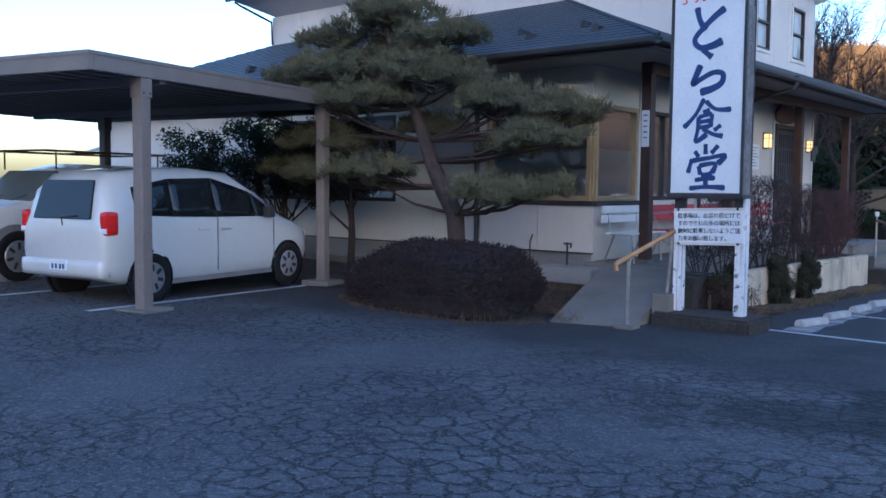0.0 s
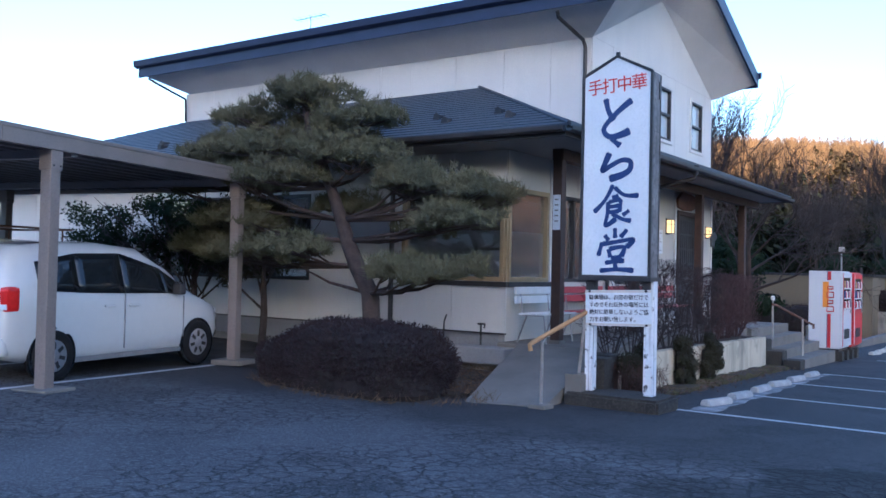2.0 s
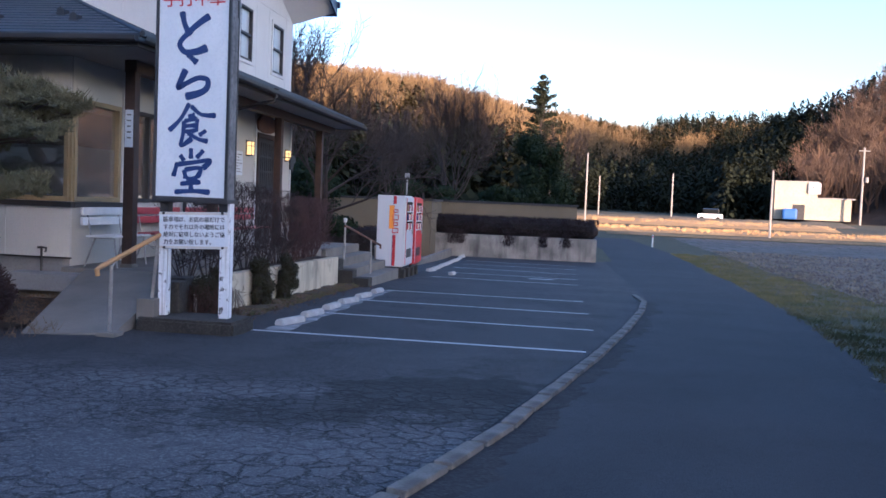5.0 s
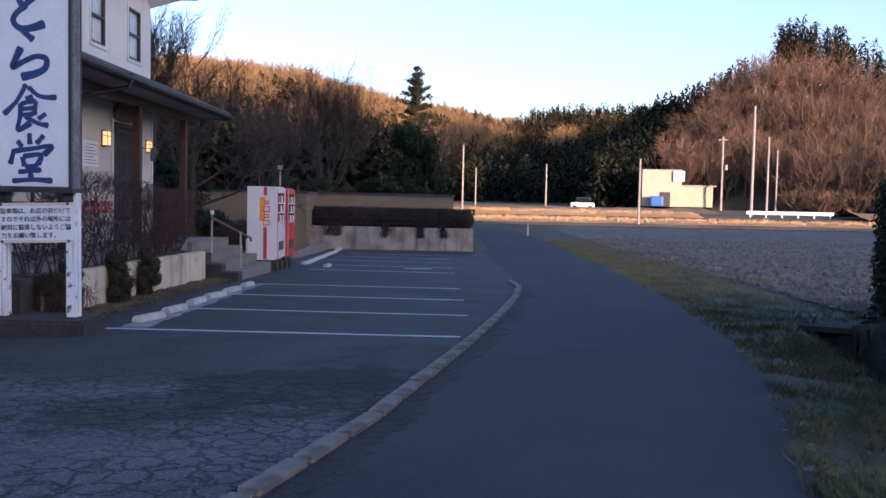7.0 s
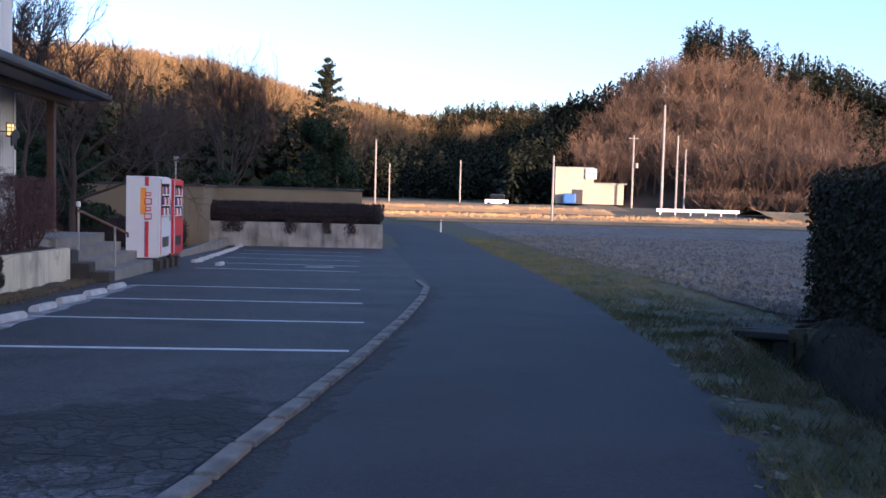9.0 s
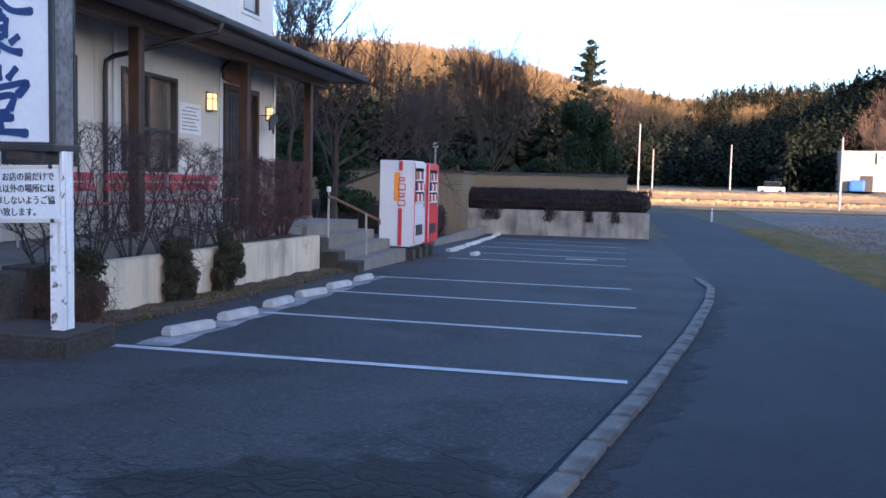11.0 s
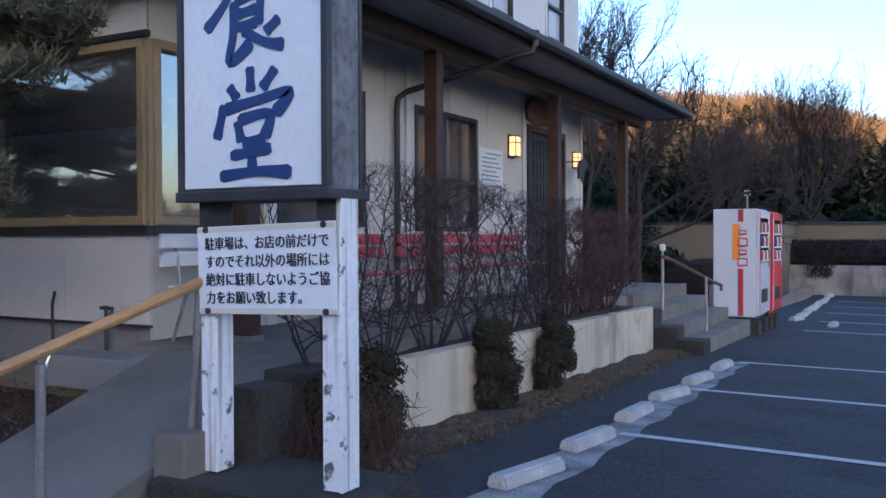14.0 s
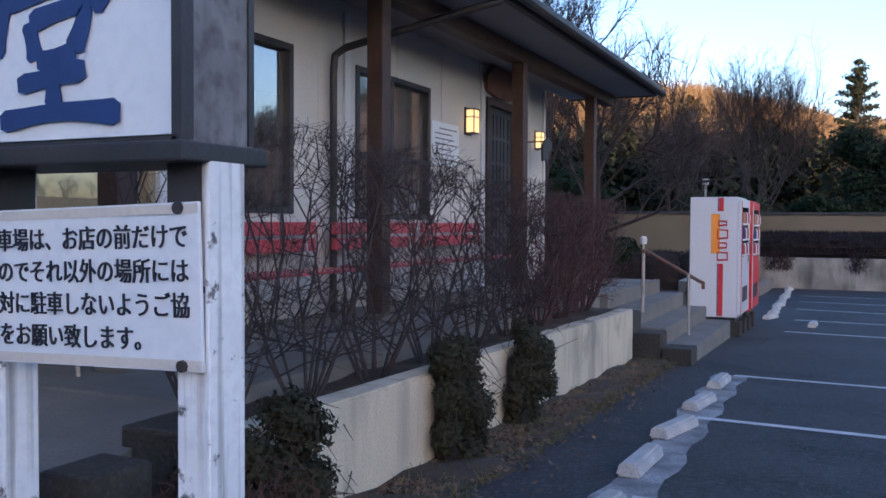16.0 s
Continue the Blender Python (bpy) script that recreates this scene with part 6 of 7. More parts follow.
# hedge of bare shrubs in the planter
def twig_fan(bm, p, d, length, r, level, top, half):
    """A crooked shrub branch that forks into ever finer twigs and stops at the clipped outline."""
    p, d = Vector(p), Vector(d).normalized()
    n = 4 if level > 1 else 3
    for i in range(n):
        d = (d + Vector((rnd(-1, 1), rnd(-1, 1), rnd(-0.7, 0.9))) * 0.36).normalized()
        e = p + d * length / n
        if e.z > top or abs(e.x) > half[0] or abs(e.y) > half[1]:
            return
        tri_tube(bm, p, e, r * (1 - 0.5 * i / n), r * (1 - 0.5 * (i + 1) / n))
        p = e
        if level and i:
            for _ in range(2 if level > 1 else 4):
                side = Vector((rnd(-1, 1), rnd(-1, 1), rnd(-0.5, 0.9)))
                twig_fan(bm, p, d * 0.6 + side * 0.85, length * rnd(0.5, 0.75), r * 0.55, level - 1, top, half)


SHRUBS = [(1.3, 1.4, 8, M_TWIG), (2.02, 1.46, 10, M_TWIG), (2.75, 1.42, 10, M_TWIG), (3.5, 1.39, 9, M_TWIG), (4.25, 1.36, 9, M_TWIG), (5.0, 1.32, 11, M_TWIG), (5.75, 1.24, 16, M_TWIGR), (6.45, 1.22, 22, M_TWIGR), (7.15, 1.2, 22, M_TWIGR)]
for i, (y, h, stems, mat) in enumerate(SHRUBS):
    random.seed(40 + i)
    th = thing("bare_shrub", "leafless clipped shrub with dense dark twigs in the planter", "shrub", (-0.46, y, 0.49), "planter shrubs")
    for k in range(stems):
        a = k * 2.4 + rnd(-0.3, 0.3)
        bm = bmesh.new()
        foot = Vector((0.05 * math.cos(a), 0.12 * math.sin(a), 0))
        knee = foot + Vector((0.12 * math.cos(a), 0.2 * math.sin(a), h * rnd(0.16, 0.3)))
        tri_tube(bm, foot, knee, rnd(0.009, 0.014), 0.009)
        twig_fan(bm, knee, (0.3 * math.cos(a), 0.5 * math.sin(a), 0.9), h * 0.62, 0.009, 3, h * (1 + 0.05 * noise.noise((k, y, 2))), (0.42, 0.47))
        twig_fan(bm, foot.lerp(knee, 0.6), (math.cos(a + 2.4), math.sin(a + 2.4), 0.5), h * 0.42, 0.006, 2, h, (0.42, 0.47))
        part("stem", bm, mat, th)

# clipped evergreens against the planter wall
for i, (x, y, rx, ry, h) in enumerate(((0.06, 0.98, 0.24, 0.42, 0.68), (0.02, 2.98, 0.19, 0.38, 0.74), (0.02, 4.15, 0.19, 0.36, 0.76), (-0.35, 14.0, 0.3, 0.4, 0.75), (-0.3, 16.2, 0.35, 0.5, 0.6))):
    random.seed(80 + i)
    z0 = G(x, y)
    th = thing("creeping_shrub", "small clipped dark evergreen shrub against the planter wall", "shrub", (x, y, z0), "creeping shrubs")
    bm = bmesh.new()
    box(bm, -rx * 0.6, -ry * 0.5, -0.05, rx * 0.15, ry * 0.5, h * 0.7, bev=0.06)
    part("shade_core", bm, M_BUSHIN, th)
    bm = bmesh.new()
    for c in range(16):
        cz = rnd(0.06, h)
        q = (rnd(-rx, rx) * 0.4, rnd(-ry, ry) * 0.6, cz * 0.93)
        leaf_cloud(bm, q, (rx * 0.5, ry * 0.36, h * 0.17), 1000 if i < 3 else 120, 0.019, shell=0.4)
    part("leaves", bm, M_SHRUB, th)
    bm = bmesh.new()
    for _ in range(50):
        p = Vector((rnd(-rx, rx) * 0.8, rnd(-ry, ry) * 0.9, rnd(0.3, h)))
        tri_tube(bm, p, p + Vector((rnd(0, 0.18), rnd(-0.1, 0.1), rnd(-0.2, 0.12))), 0.003, 0.001)
    tagged(part("dry_growth", bm, M_STALK, th, "dry brown stems"), kind="stuff")

# leaf litter and weeds
random.seed(5)
bm = bmesh.new()
for _ in range(5200):
    x, y = abs(random.gauss(0, 0.24)) - 0.08, rnd(0.4, 8.2)
    p = Vector((x, y, G(x, y) + 0.035 + rnd(0, 0.02)))
    s = Vector((rnd(-1, 1), rnd(-1, 1), rnd(-0.5, 0.5))).normalized() * rnd(0.012, 0.03)
    t = s.cross(Vector((rnd(-0.4, 0.4), rnd(-0.4, 0.4), 1))).normalized() * rnd(0.008, 0.018)
    bm.faces.new([bm.verts.new(p + w) for w in (s, t, -s, -t)])
tagged(part("leaf_litter", bm, M_LITTER), "brown fallen leaves along the planter", "leaves", kind="stuff")
bm = bmesh.new()
for _ in range(420):
    x, y = rnd(-0.05, 0.4), rnd(0.4, 8.0)
    p = Vector((x, y, G(x, y) + 0.02))
    for _ in range(4):
        tri_tube(bm, p, p + Vector((rnd(-0.05, 0.05), rnd(-0.05, 0.05), rnd(0.02, 0.09))), 0.004, 0.001)
tagged(part("weeds", bm, M_VERGE), "sparse green and dry weeds along the planter", "weeds", kind="stuff")
bm = bmesh.new()
for _ in range(700):
    x, y = rnd(0.0, 0.62) - 0.1, rnd(0.4, 0.9)
    p = Vector((x, y, 0.1 + rnd(0, 0.45)))
    tri_tube(bm, p, p + Vector((rnd(-0.12, 0.12), rnd(-0.1, 0.1), rnd(-0.28, 0.1))), 0.003, 0.001)
tagged(part("dry_stalks", bm, M_STALK), "tangle of dry brown stalks behind the sign", "dead plants", kind="stuff")
bm = bmesh.new()
random.seed(6)
for _ in range(2600):
    x, y = rnd(-4.6, -1.3), rnd(-1.0, 1.1)
    p = Vector((x, y, G(x, y) + 0.08 + 0.12 * max(0, min(1, (y + 1) / 2.5))))
    tri_tube(bm, p, p + Vector((rnd(-0.05, 0.05), rnd(-0.05, 0.05), rnd(0.0, 0.04))), 0.004, 0.001)
tagged(part("bed_grass", bm, M_DRYG), "sparse dead grass on the soil bed", "grass", kind="stuff")

# cloud-pruned pine
pine = thing("pine_tree", "cloud-pruned pine with layered dark green pads", "tree", (-3.45, -0.25, G(-3.4, -0.2)))
o = Vector(pine.matrix_world.translation)
TR = [(-3.41, -0.25, 0.1), (-3.41, -0.25, 0.85), (-3.45, -0.25, 1.3), (-3.68, -0.28, 1.68), (-3.9, -0.25, 2.05), (-4.05, -0.22, 2.35), (-4.25, -0.25, 2.84), (-4.61, -0.3, 3.5), (-4.82, -0.3, 4.2)]
part("trunk", T([Vector(p) - o for p in TR], [0.17, 0.125, 0.13, 0.12, 0.11, 0.1, 0.08, 0.05, 0.03], 10), M_BARK, pine, smooth=True)
random.seed(11)
PADS = [(-4.75, -0.3, 4.24, 1.0, 0.15), (-6.3, -0.1, 4.05, 0.5, 0.18), (-5.6, 0.2, 4.0, 0.6, 0.18), (-3.75, -0.2, 3.86, 0.75, 0.2), (-5.7, -0.5, 3.5, 1.0, 0.24), (-6.9, -0.2, 3.45, 0.6, 0.2), (-4.6, 0.3, 3.5, 0.8, 0.2), (-3.6, -0.5, 3.25, 0.95, 0.24), (-6.5, -0.5, 3.0, 0.7, 0.2),
        (-4.9, -0.7, 3.0, 0.9, 0.2), (-2.55, -0.2, 2.85, 0.8, 0.2), (-3.1, 0.4, 2.95, 0.6, 0.18), (-1.95, -0.3, 2.35, 0.62, 0.18), (-1.75, -0.1, 2.7, 0.5, 0.14), (-5.9, -0.6, 2.4, 0.7, 0.2), (-5.7, -0.6, 1.92, 0.85, 0.22), (-4.5, -0.7, 1.95, 0.55, 0.15), (-2.75, -0.5, 1.72, 0.5, 0.1), (-2.15, -0.45, 1.66, 0.6, 0.1), (-6.7, -0.3, 2.1, 0.5, 0.18), (-4.4, 0.4, 2.6, 0.6, 0.15), (-2.9, 0.2, 2.25, 0.4, 0.12)]
for x, y, z, w, h in [*PADS, *[(x + rnd(-0.75, 0.75) * w, y + rnd(-0.35, 0.35), z + rnd(-0.16, 0.14), w * rnd(0.35, 0.55), h * 0.8) for x, y, z, w, h in PADS for _ in range(2)]]:
    c = Vector((x, y, z))
    # limb from the trunk to the pad
    k = min(range(len(TR)), key=lambda i: abs(TR[i][2] + 0.35 - z) + 0.2 * abs(TR[i][0] - x))
    a = Vector(TR[k])
    mid = a.lerp(c, 0.5) + Vector((0, rnd(-0.1, 0.1), -0.12))
    bm = T([a - o, mid - o, c - Vector((0, 0, h * 0.6)) - o], [0.034, 0.022, 0.01], 6)
    for _ in range(7):
        e = c + Vector((rnd(-w, w) * 0.75, rnd(-0.45, 0.45), -h * 0.3))
        tri_tube(bm, c.lerp(mid, rnd(0, 0.4)) - Vector((0, 0, h * 0.6)) - o, e - o, 0.018, 0.007)
    part("limb", bm, M_TREE, pine, smooth=True)
    bm = bmesh.new()
    for _ in range(int(130 * w / 0.7)):
        r, a2 = math.sqrt(random.random()), rnd(0, 6.28)
        p = c + Vector((w * r * math.cos(a2), min(w, 0.62) * r * math.sin(a2), 1.9 * h * (1 - 0.8 * r * r) * rnd(0.0, 1.0) - h * 0.5 + 0.14 * noise.noise((x + r * 4, a2 * 1.5, z))))
        p -= o
        for _ in range(20):
            d = Vector((rnd(-1, 1), rnd(-1, 1), rnd(-0.1, 1.3))).normalized() * rnd(0.08, 0.17)
            s = d.orthogonal().normalized() * 0.0065
            q = p + Vector((rnd(-0.05, 0.05), rnd(-0.05, 0.05), rnd(-0.03, 0.03)))
            bm.faces.new([bm.verts.new(v) for v in (q - s, q + s, q + d)])
    part("needle_pad", bm, M_PINE, pine)
th = thing("pine_prop", "thin pole propping a pine branch", "pole", (-6.1, 0.2, G(-6, 0.2)))
part("pole", T([(0, 0, 0), (0.35, -0.3, 1.6)], 0.025, 6), M_BARK, th)

# evergreen shrubs between the carport and the house
for i, (x, y, h, w, mat) in enumerate(((-6.45, 0.55, 2.6, 0.95, M_SHRUB), (-8.4, 0.7, 2.75, 1.1, M_LEAFD), (-9.9, 0.9, 2.7, 1.2, M_LEAFD), (-11.6, 0.9, 2.6, 1.1, M_LEAFD))):
    random.seed(130 + i)
    th = thing("evergreen_tree", "small dark broadleaf evergreen tree beside the house", "tree", (x, y, G(x, y) + 0.08), "evergreens by the house")
    bm = bmesh.new()
    tube(bm, [(0, 0, 0), (0.05, 0, 0.6), (-0.02, 0.03, 1.2), (0.05, 0, h * 0.7)], [0.07, 0.06, 0.05, 0.03], 7)
    for _ in range(8):
        bough(bm, (0, 0, rnd(0.6, 1.4)), (rnd(-1, 1), rnd(-0.7, 0.7), 0.8), 0.7, 0.03, 2, 3, 0.7)
    part("trunk", bm, M_BARK, th)
    bm = bmesh.new()
    for _ in range(16):
        c = (rnd(-w, w) * 0.75, rnd(-0.45, 0.45), rnd(h * 0.45, h * 0.95))
        leaf_cloud(bm, c, (rnd(0.25, 0.45), rnd(0.2, 0.35), rnd(0.18, 0.32)), 260, 0.045, shell=0.4)
    part("crown", bm, mat, th)

# clipped hedge on the retaining wall
hd = thing("azalea_hedge", "long clipped azalea hedge on the retaining wall", "hedge", (2.2, 28.0, 0.35))
bm = bmesh.new()
random.seed(21)
rows = []
for i in range(41):
    x = -3.6 + 7.3 * i / 40
    e = min(1, (3.7 - x) / 0.35, (x + 3.65) / 0.3)
    ring = []
    for k in range(12):
        a = math.tau * k / 12
        f = (0.25 + 0.75 * math.sqrt(max(0.0, e))) * (1 + 0.08 * noise.noise((x * 1.5, k, 3)))
        ring.append(bm.verts.new((x, 0.55 * math.cos(a) * f, 0.38 + 0.42 * math.sin(a) * f)))
    rows.append(ring)
for a, b in zip(rows, rows[1:]):
    for k in range(12):
        bm.faces.new((a[k], a[(k + 1) % 12], b[(k + 1) % 12], b[k]))
part("shade_core", bm, M_BUSHIN, hd)
bm = bmesh.new()
for _ in range(6000):
    x, a = rnd(-3.65, 3.7), rnd(-0.5, 3.6)
    p = Vector((x, -0.55 * math.cos(a), 0.38 + 0.42 * math.sin(a)))
    tri_tube(bm, p, p + Vector((rnd(-0.06, 0.06), -0.08 * math.cos(a) + rnd(-0.05, 0.05), 0.08 * math.sin(a) + rnd(-0.03, 0.06))), 0.012, 0.005)
for _ in range(5):
    x0 = rnd(-3.0, 2.6)
    for _ in range(260):
        p = Vector((x0 + random.gauss(0, 0.12), -0.72, rnd(-0.3, 0.25)))
        tri_tube(bm, p, p + Vector((rnd(-0.06, 0.06), rnd(-0.08, 0), rnd(-0.14, 0.06))), 0.012, 0.004)
part("crown", bm, M_BUSH, hd)

# low clipped hedge before the garden wall behind the vending machines
random.seed(23)
lh = thing("azalea_hedge", "low dark clipped azalea hedge before the garden wall", "hedge", (-5.6, 25.2, -0.5))
ROW = [((-3.9 + 1.05 * k, rnd(-0.08, 0.08), 0.48), (0.72, 0.5, rnd(0.6, 0.68)), 500) for k in range(8)]
bm = bmesh.new()
for c, rad, _ in ROW:
    core(bm, c, [0.96 * q for q in rad], 16, 0.1, clipped)
part("shade_core", bm, M_BUSHIN, lh)
bm = bmesh.new()
for c, rad, n in ROW:
    for _ in range(n):
        v = Vector((random.gauss(0, 1), random.gauss(0, 1), random.gauss(0.4, 1))).normalized()
        p = Vector(c) + Vector((v.x * rad[0], v.y * rad[1], v.z * rad[2])) * clipped(v)
        tri_tube(bm, p, p + (v + Vector((rnd(-1, 1), rnd(-1, 1), rnd(-0.2, 1))) * 0.7).normalized() * rnd(0.05, 0.12), 0.012, 0.005)
part("crown", bm, M_BUSH, lh)

# tall evergreen hedge across the road
hg = thing("evergreen_hedge", "tall dense dark evergreen hedge beside the field", "hedge", (11.0, 1.6, G(11, 1.6)))
bm = bmesh.new()
box(bm, -0.25, -7.5, -0.1, 3.2, 2.2, 1.85, m=pose(0, 0, 0, rz=-14))
part("shade_core", bm, M_BUSHIN, hg)
bm = bmesh.new()
random.seed(31)
R14 = Matrix.Rotation(radians(-14), 3, "Z")
for _ in range(26000):
    f = random.random()
    if f < 0.55:
        p = Vector((-0.3, rnd(-7.4, 2.2), rnd(0.0, 1.9)))
    elif f < 0.8:
        p = Vector((rnd(-0.3, 1.6), 2.25, rnd(0.0, 1.9)))
    else:
        p = Vector((rnd(-0.3, 1.6), rnd(-7.4, 2.2), 1.9))
    p += Vector((rnd(-0.1, 0.08), rnd(-0.08, 0.1), rnd(-0.08, 0.12) + 0.06 * noise.noise(p * 1.5)))
    n = Vector((rnd(-1, 1), rnd(-1, 1), rnd(-1, 1))).normalized()
    s = n.orthogonal().normalized() * rnd(0.025, 0.05)
    t = n.cross(s) * 0.5
    bm.faces.new([bm.verts.new(R14 @ (p + q)) for q in (s, t, -s, -t)])
part("leaves", bm, M_SHRUB, hg)

# roadside grass, broken asphalt, field
def blades(count, where, hs, wid, seed, per=3):
    """Tufts of upright blades at places drawn by where()."""
    random.seed(seed)
    bm = bmesh.new()
    for _ in range(count):
        p = where()
        if p is None:
            continue
        hgt = rnd(*hs) * (1 + 0.7 * noise.noise((p.x, p.y, 0)))
        for _ in range(per):
            d = Vector((rnd(-1, 1), rnd(-1, 1), 1.1)).normalized() * hgt
            sd = d.orthogonal().normalized() * wid
            q = p + Vector((rnd(-0.06, 0.06), rnd(-0.06, 0.06), 0))
            bm.faces.new([bm.verts.new(v) for v in (q - sd, q + sd, q + d)])
    return bm


def on_verge():
    y = -11 + 50 * random.random() ** 2.0
    x = road_right(y) + abs(random.gauss(0, 1.0 if y < 4 else 1.8)) - 0.1
    if noise.noise((x * 1.5, y * 1.5, 4)) < rnd(-0.5, 0.1):
        return None
    return Vector((x, y, G(x, y) - 0.03 - ditch(x, y)))


def on_bank():
    y = rnd(-9, 5)
    x = lerp(y, [-12, -5, -2, 2.5, 5], [6.8, 8.25, 9.05, 10.1, 11.0]) + rnd(0.25, 2.2)
    return Vector((x, y, G(x, y) - 0.03 - ditch(x, y)))


tagged(part("verge_grass", blades(22000, on_verge, (0.04, 0.13), 0.009, 51), M_VERGE), "short green and straw grass on the road verge", "grass", kind="stuff")
tagged(part("bank_grass", blades(2600, on_bank, (0.06, 0.18), 0.008, 53), M_STALK), "brown withered grass on the bank of the ditch", "grass", kind="stuff")


def lumps(count, where, size, flat, seed):
    """Rough five-cornered lumps."""
    random.seed(seed)
    bm = bmesh.new()
    for _ in range(count):
        p, r = where(), rnd(*size)
        ring = [bm.verts.new(p + Vector((r * rnd(0.5, 1.3) * math.cos(k * 1.257), r * rnd(0.5, 1.3) * math.sin(k * 1.257), -0.01))) for k in range(5)]
        tip = bm.verts.new(p + Vector((rnd(-0.3, 0.3) * r, rnd(-0.3, 0.3) * r, r * flat * rnd(0.6, 1.3))))
        for k in range(5):
            bm.faces.new((ring[k], ring[(k + 1) % 5], tip))
    return bm


def on_edge():
    y = -10 + 26 * random.random() ** 1.4
    x = road_right(y) + random.gauss(0.04, 0.09)
    return Vector((x, y, G(x, y) - 0.012))


def field_x(y):
    return lerp(y, [3, 8, 20, 66], [10.9, 11.5, 12.6, 13.4]) + 0.25 * noise.noise((y * 0.8, 1, 1))


def on_field():
    y = 4 + 40 * random.random() ** 1.5
    x = field_x(y) + 26 * random.random() ** 1.2
    return Vector((x, y, G(x, y) + 0.01))


tagged(part("broken_asphalt", lumps(150, on_edge, (0.02, 0.06), 0.16, 54), M_KERB), "crumbled pale asphalt bits along the road edge", "rubble", kind="stuff")
fs = sheet(lambda x, y: ((xx := field_x(y) + x), y, G(xx, y) - 0.012 + (0.0 if x == 0 else 0.04) * noise.noise((xx * 1.3, y * 1.3, 2)) + 0.025 * math.sin(xx * 5 + y * 0.5) * (x > 0)), np.arange(0, 58, 0.4).tolist(), np.arange(3.6, 66, 0.6).tolist())
tagged(part("field", fs, M_FIELD), "grey ploughed winter field with stubble", "field", kind="structure")
tagged(part("clods", lumps(9000, on_field, (0.03, 0.1), 0.7, 55), M_FIELD), "clods of grey soil on the ploughed field", "soil", kind="stuff")
tagged(part("stubble", blades(9000, on_field, (0.06, 0.16), 0.014, 52, 2), M_STRAW), "pale cut stubble on the field", "stubble", kind="stuff")
# Straw strips are humped so that their front slopes catch the low sun
for y0, x0, x1, w, h, mat, nm in ((66.5, 8, 75, 3.0, 0.25, M_DRYF, "dry_grass_bank"), (73, 4, 80, 8.0, 0.3, M_STRAWF, "straw_field"), (90, -4, 34, 12, 0.5, M_STRAWF, "straw_field"), (104, -10, 40, 14, 0.6, M_DRYF, "dry_grass_bank"), (88, 52, 90, 12, 1.0, M_DRYF, "dry_grass_bank")):
    bm = sheet(lambda u, v: (x0 + (x1 - x0) * u, y0 + w * v, G(0, y0 + w * v) + h * math.sin(math.pi * v) * (0.7 + 0.5 * noise.noise((u * 14, v * 3, y0))) + 0.02), np.linspace(0, 1, 60).tolist(), np.linspace(0, 1, 9).tolist())
    tagged(part(nm, bm, mat), "bank of pale dry grass in the far fields", "field", kind="structure")


def on_straw():
    y = rnd(74, 81) if random.random() < 0.5 else rnd(92, 100)
    x = rnd(4, 70) if y < 85 else rnd(-4, 34)
    return Vector((x, y, G(0, y) + 0.1))


# Upright blades added to catch the low sun and brighten the strips
tagged(part("sun_catching_straw", blades(5000, on_straw, (0.2, 0.5), 0.035, 56), M_STRAWF), "pale straw blades added in the far fields to catch low sun", "grass", kind="stuff")
slab = thing("culvert_slab", "thin mossy concrete slab bridging the ditch to the field", "slab", (9.85, 2.95, G(9.85, 2.95) - 0.06), rz=-25)
part("deck", B(-0.6, -0.4, -0.06, 0.6, 0.6, 0.03, bev=0.02), M_DKCONC, slab)
part("head_wall", B(-0.6, -0.32, -0.8, -0.42, 0.5, -0.06), M_DKCONC, slab, "dark mossy side wall")
part("head_wall", B(0.42, -0.32, -0.8, 0.6, 0.5, -0.06), M_DKCONC, slab, "dark mossy side wall")

# ---- trees behind the lot ----
def limb(bm, p, d, length, r, level, rise, droop=0.0):
    """A bending limb with side branches that leave it in turn and end in fine twigs."""
    p, d = Vector(p), Vector(d).normalized()
    n = (2, 3, 4, 5)[min(level, 3)]
    for i in range(n):
        d = (d + Vector((rnd(-1, 1), rnd(-1, 1), rnd(-0.8, 0.8))) * 0.22 + Vector((0, 0, rise * (0.5 if level else -droop)))).normalized()
        e = p + d * length / n
        tri_tube(bm, p, e, r * (1 - 0.62 * i / n), r * (1 - 0.62 * (i + 1) / n))
        p = e
        if level and (i or level < 3):
            for k in range(2 if level < 3 or i > 2 else 1):
                a = d.orthogonal().normalized()
                a = Matrix.Rotation(rnd(0, 6.28), 3, d) @ a
                limb(bm, p, d + a * rnd(0.6, 1.1), length * rnd(0.42, 0.62), max(0.009, r * 0.5), level - 1, rise, droop)


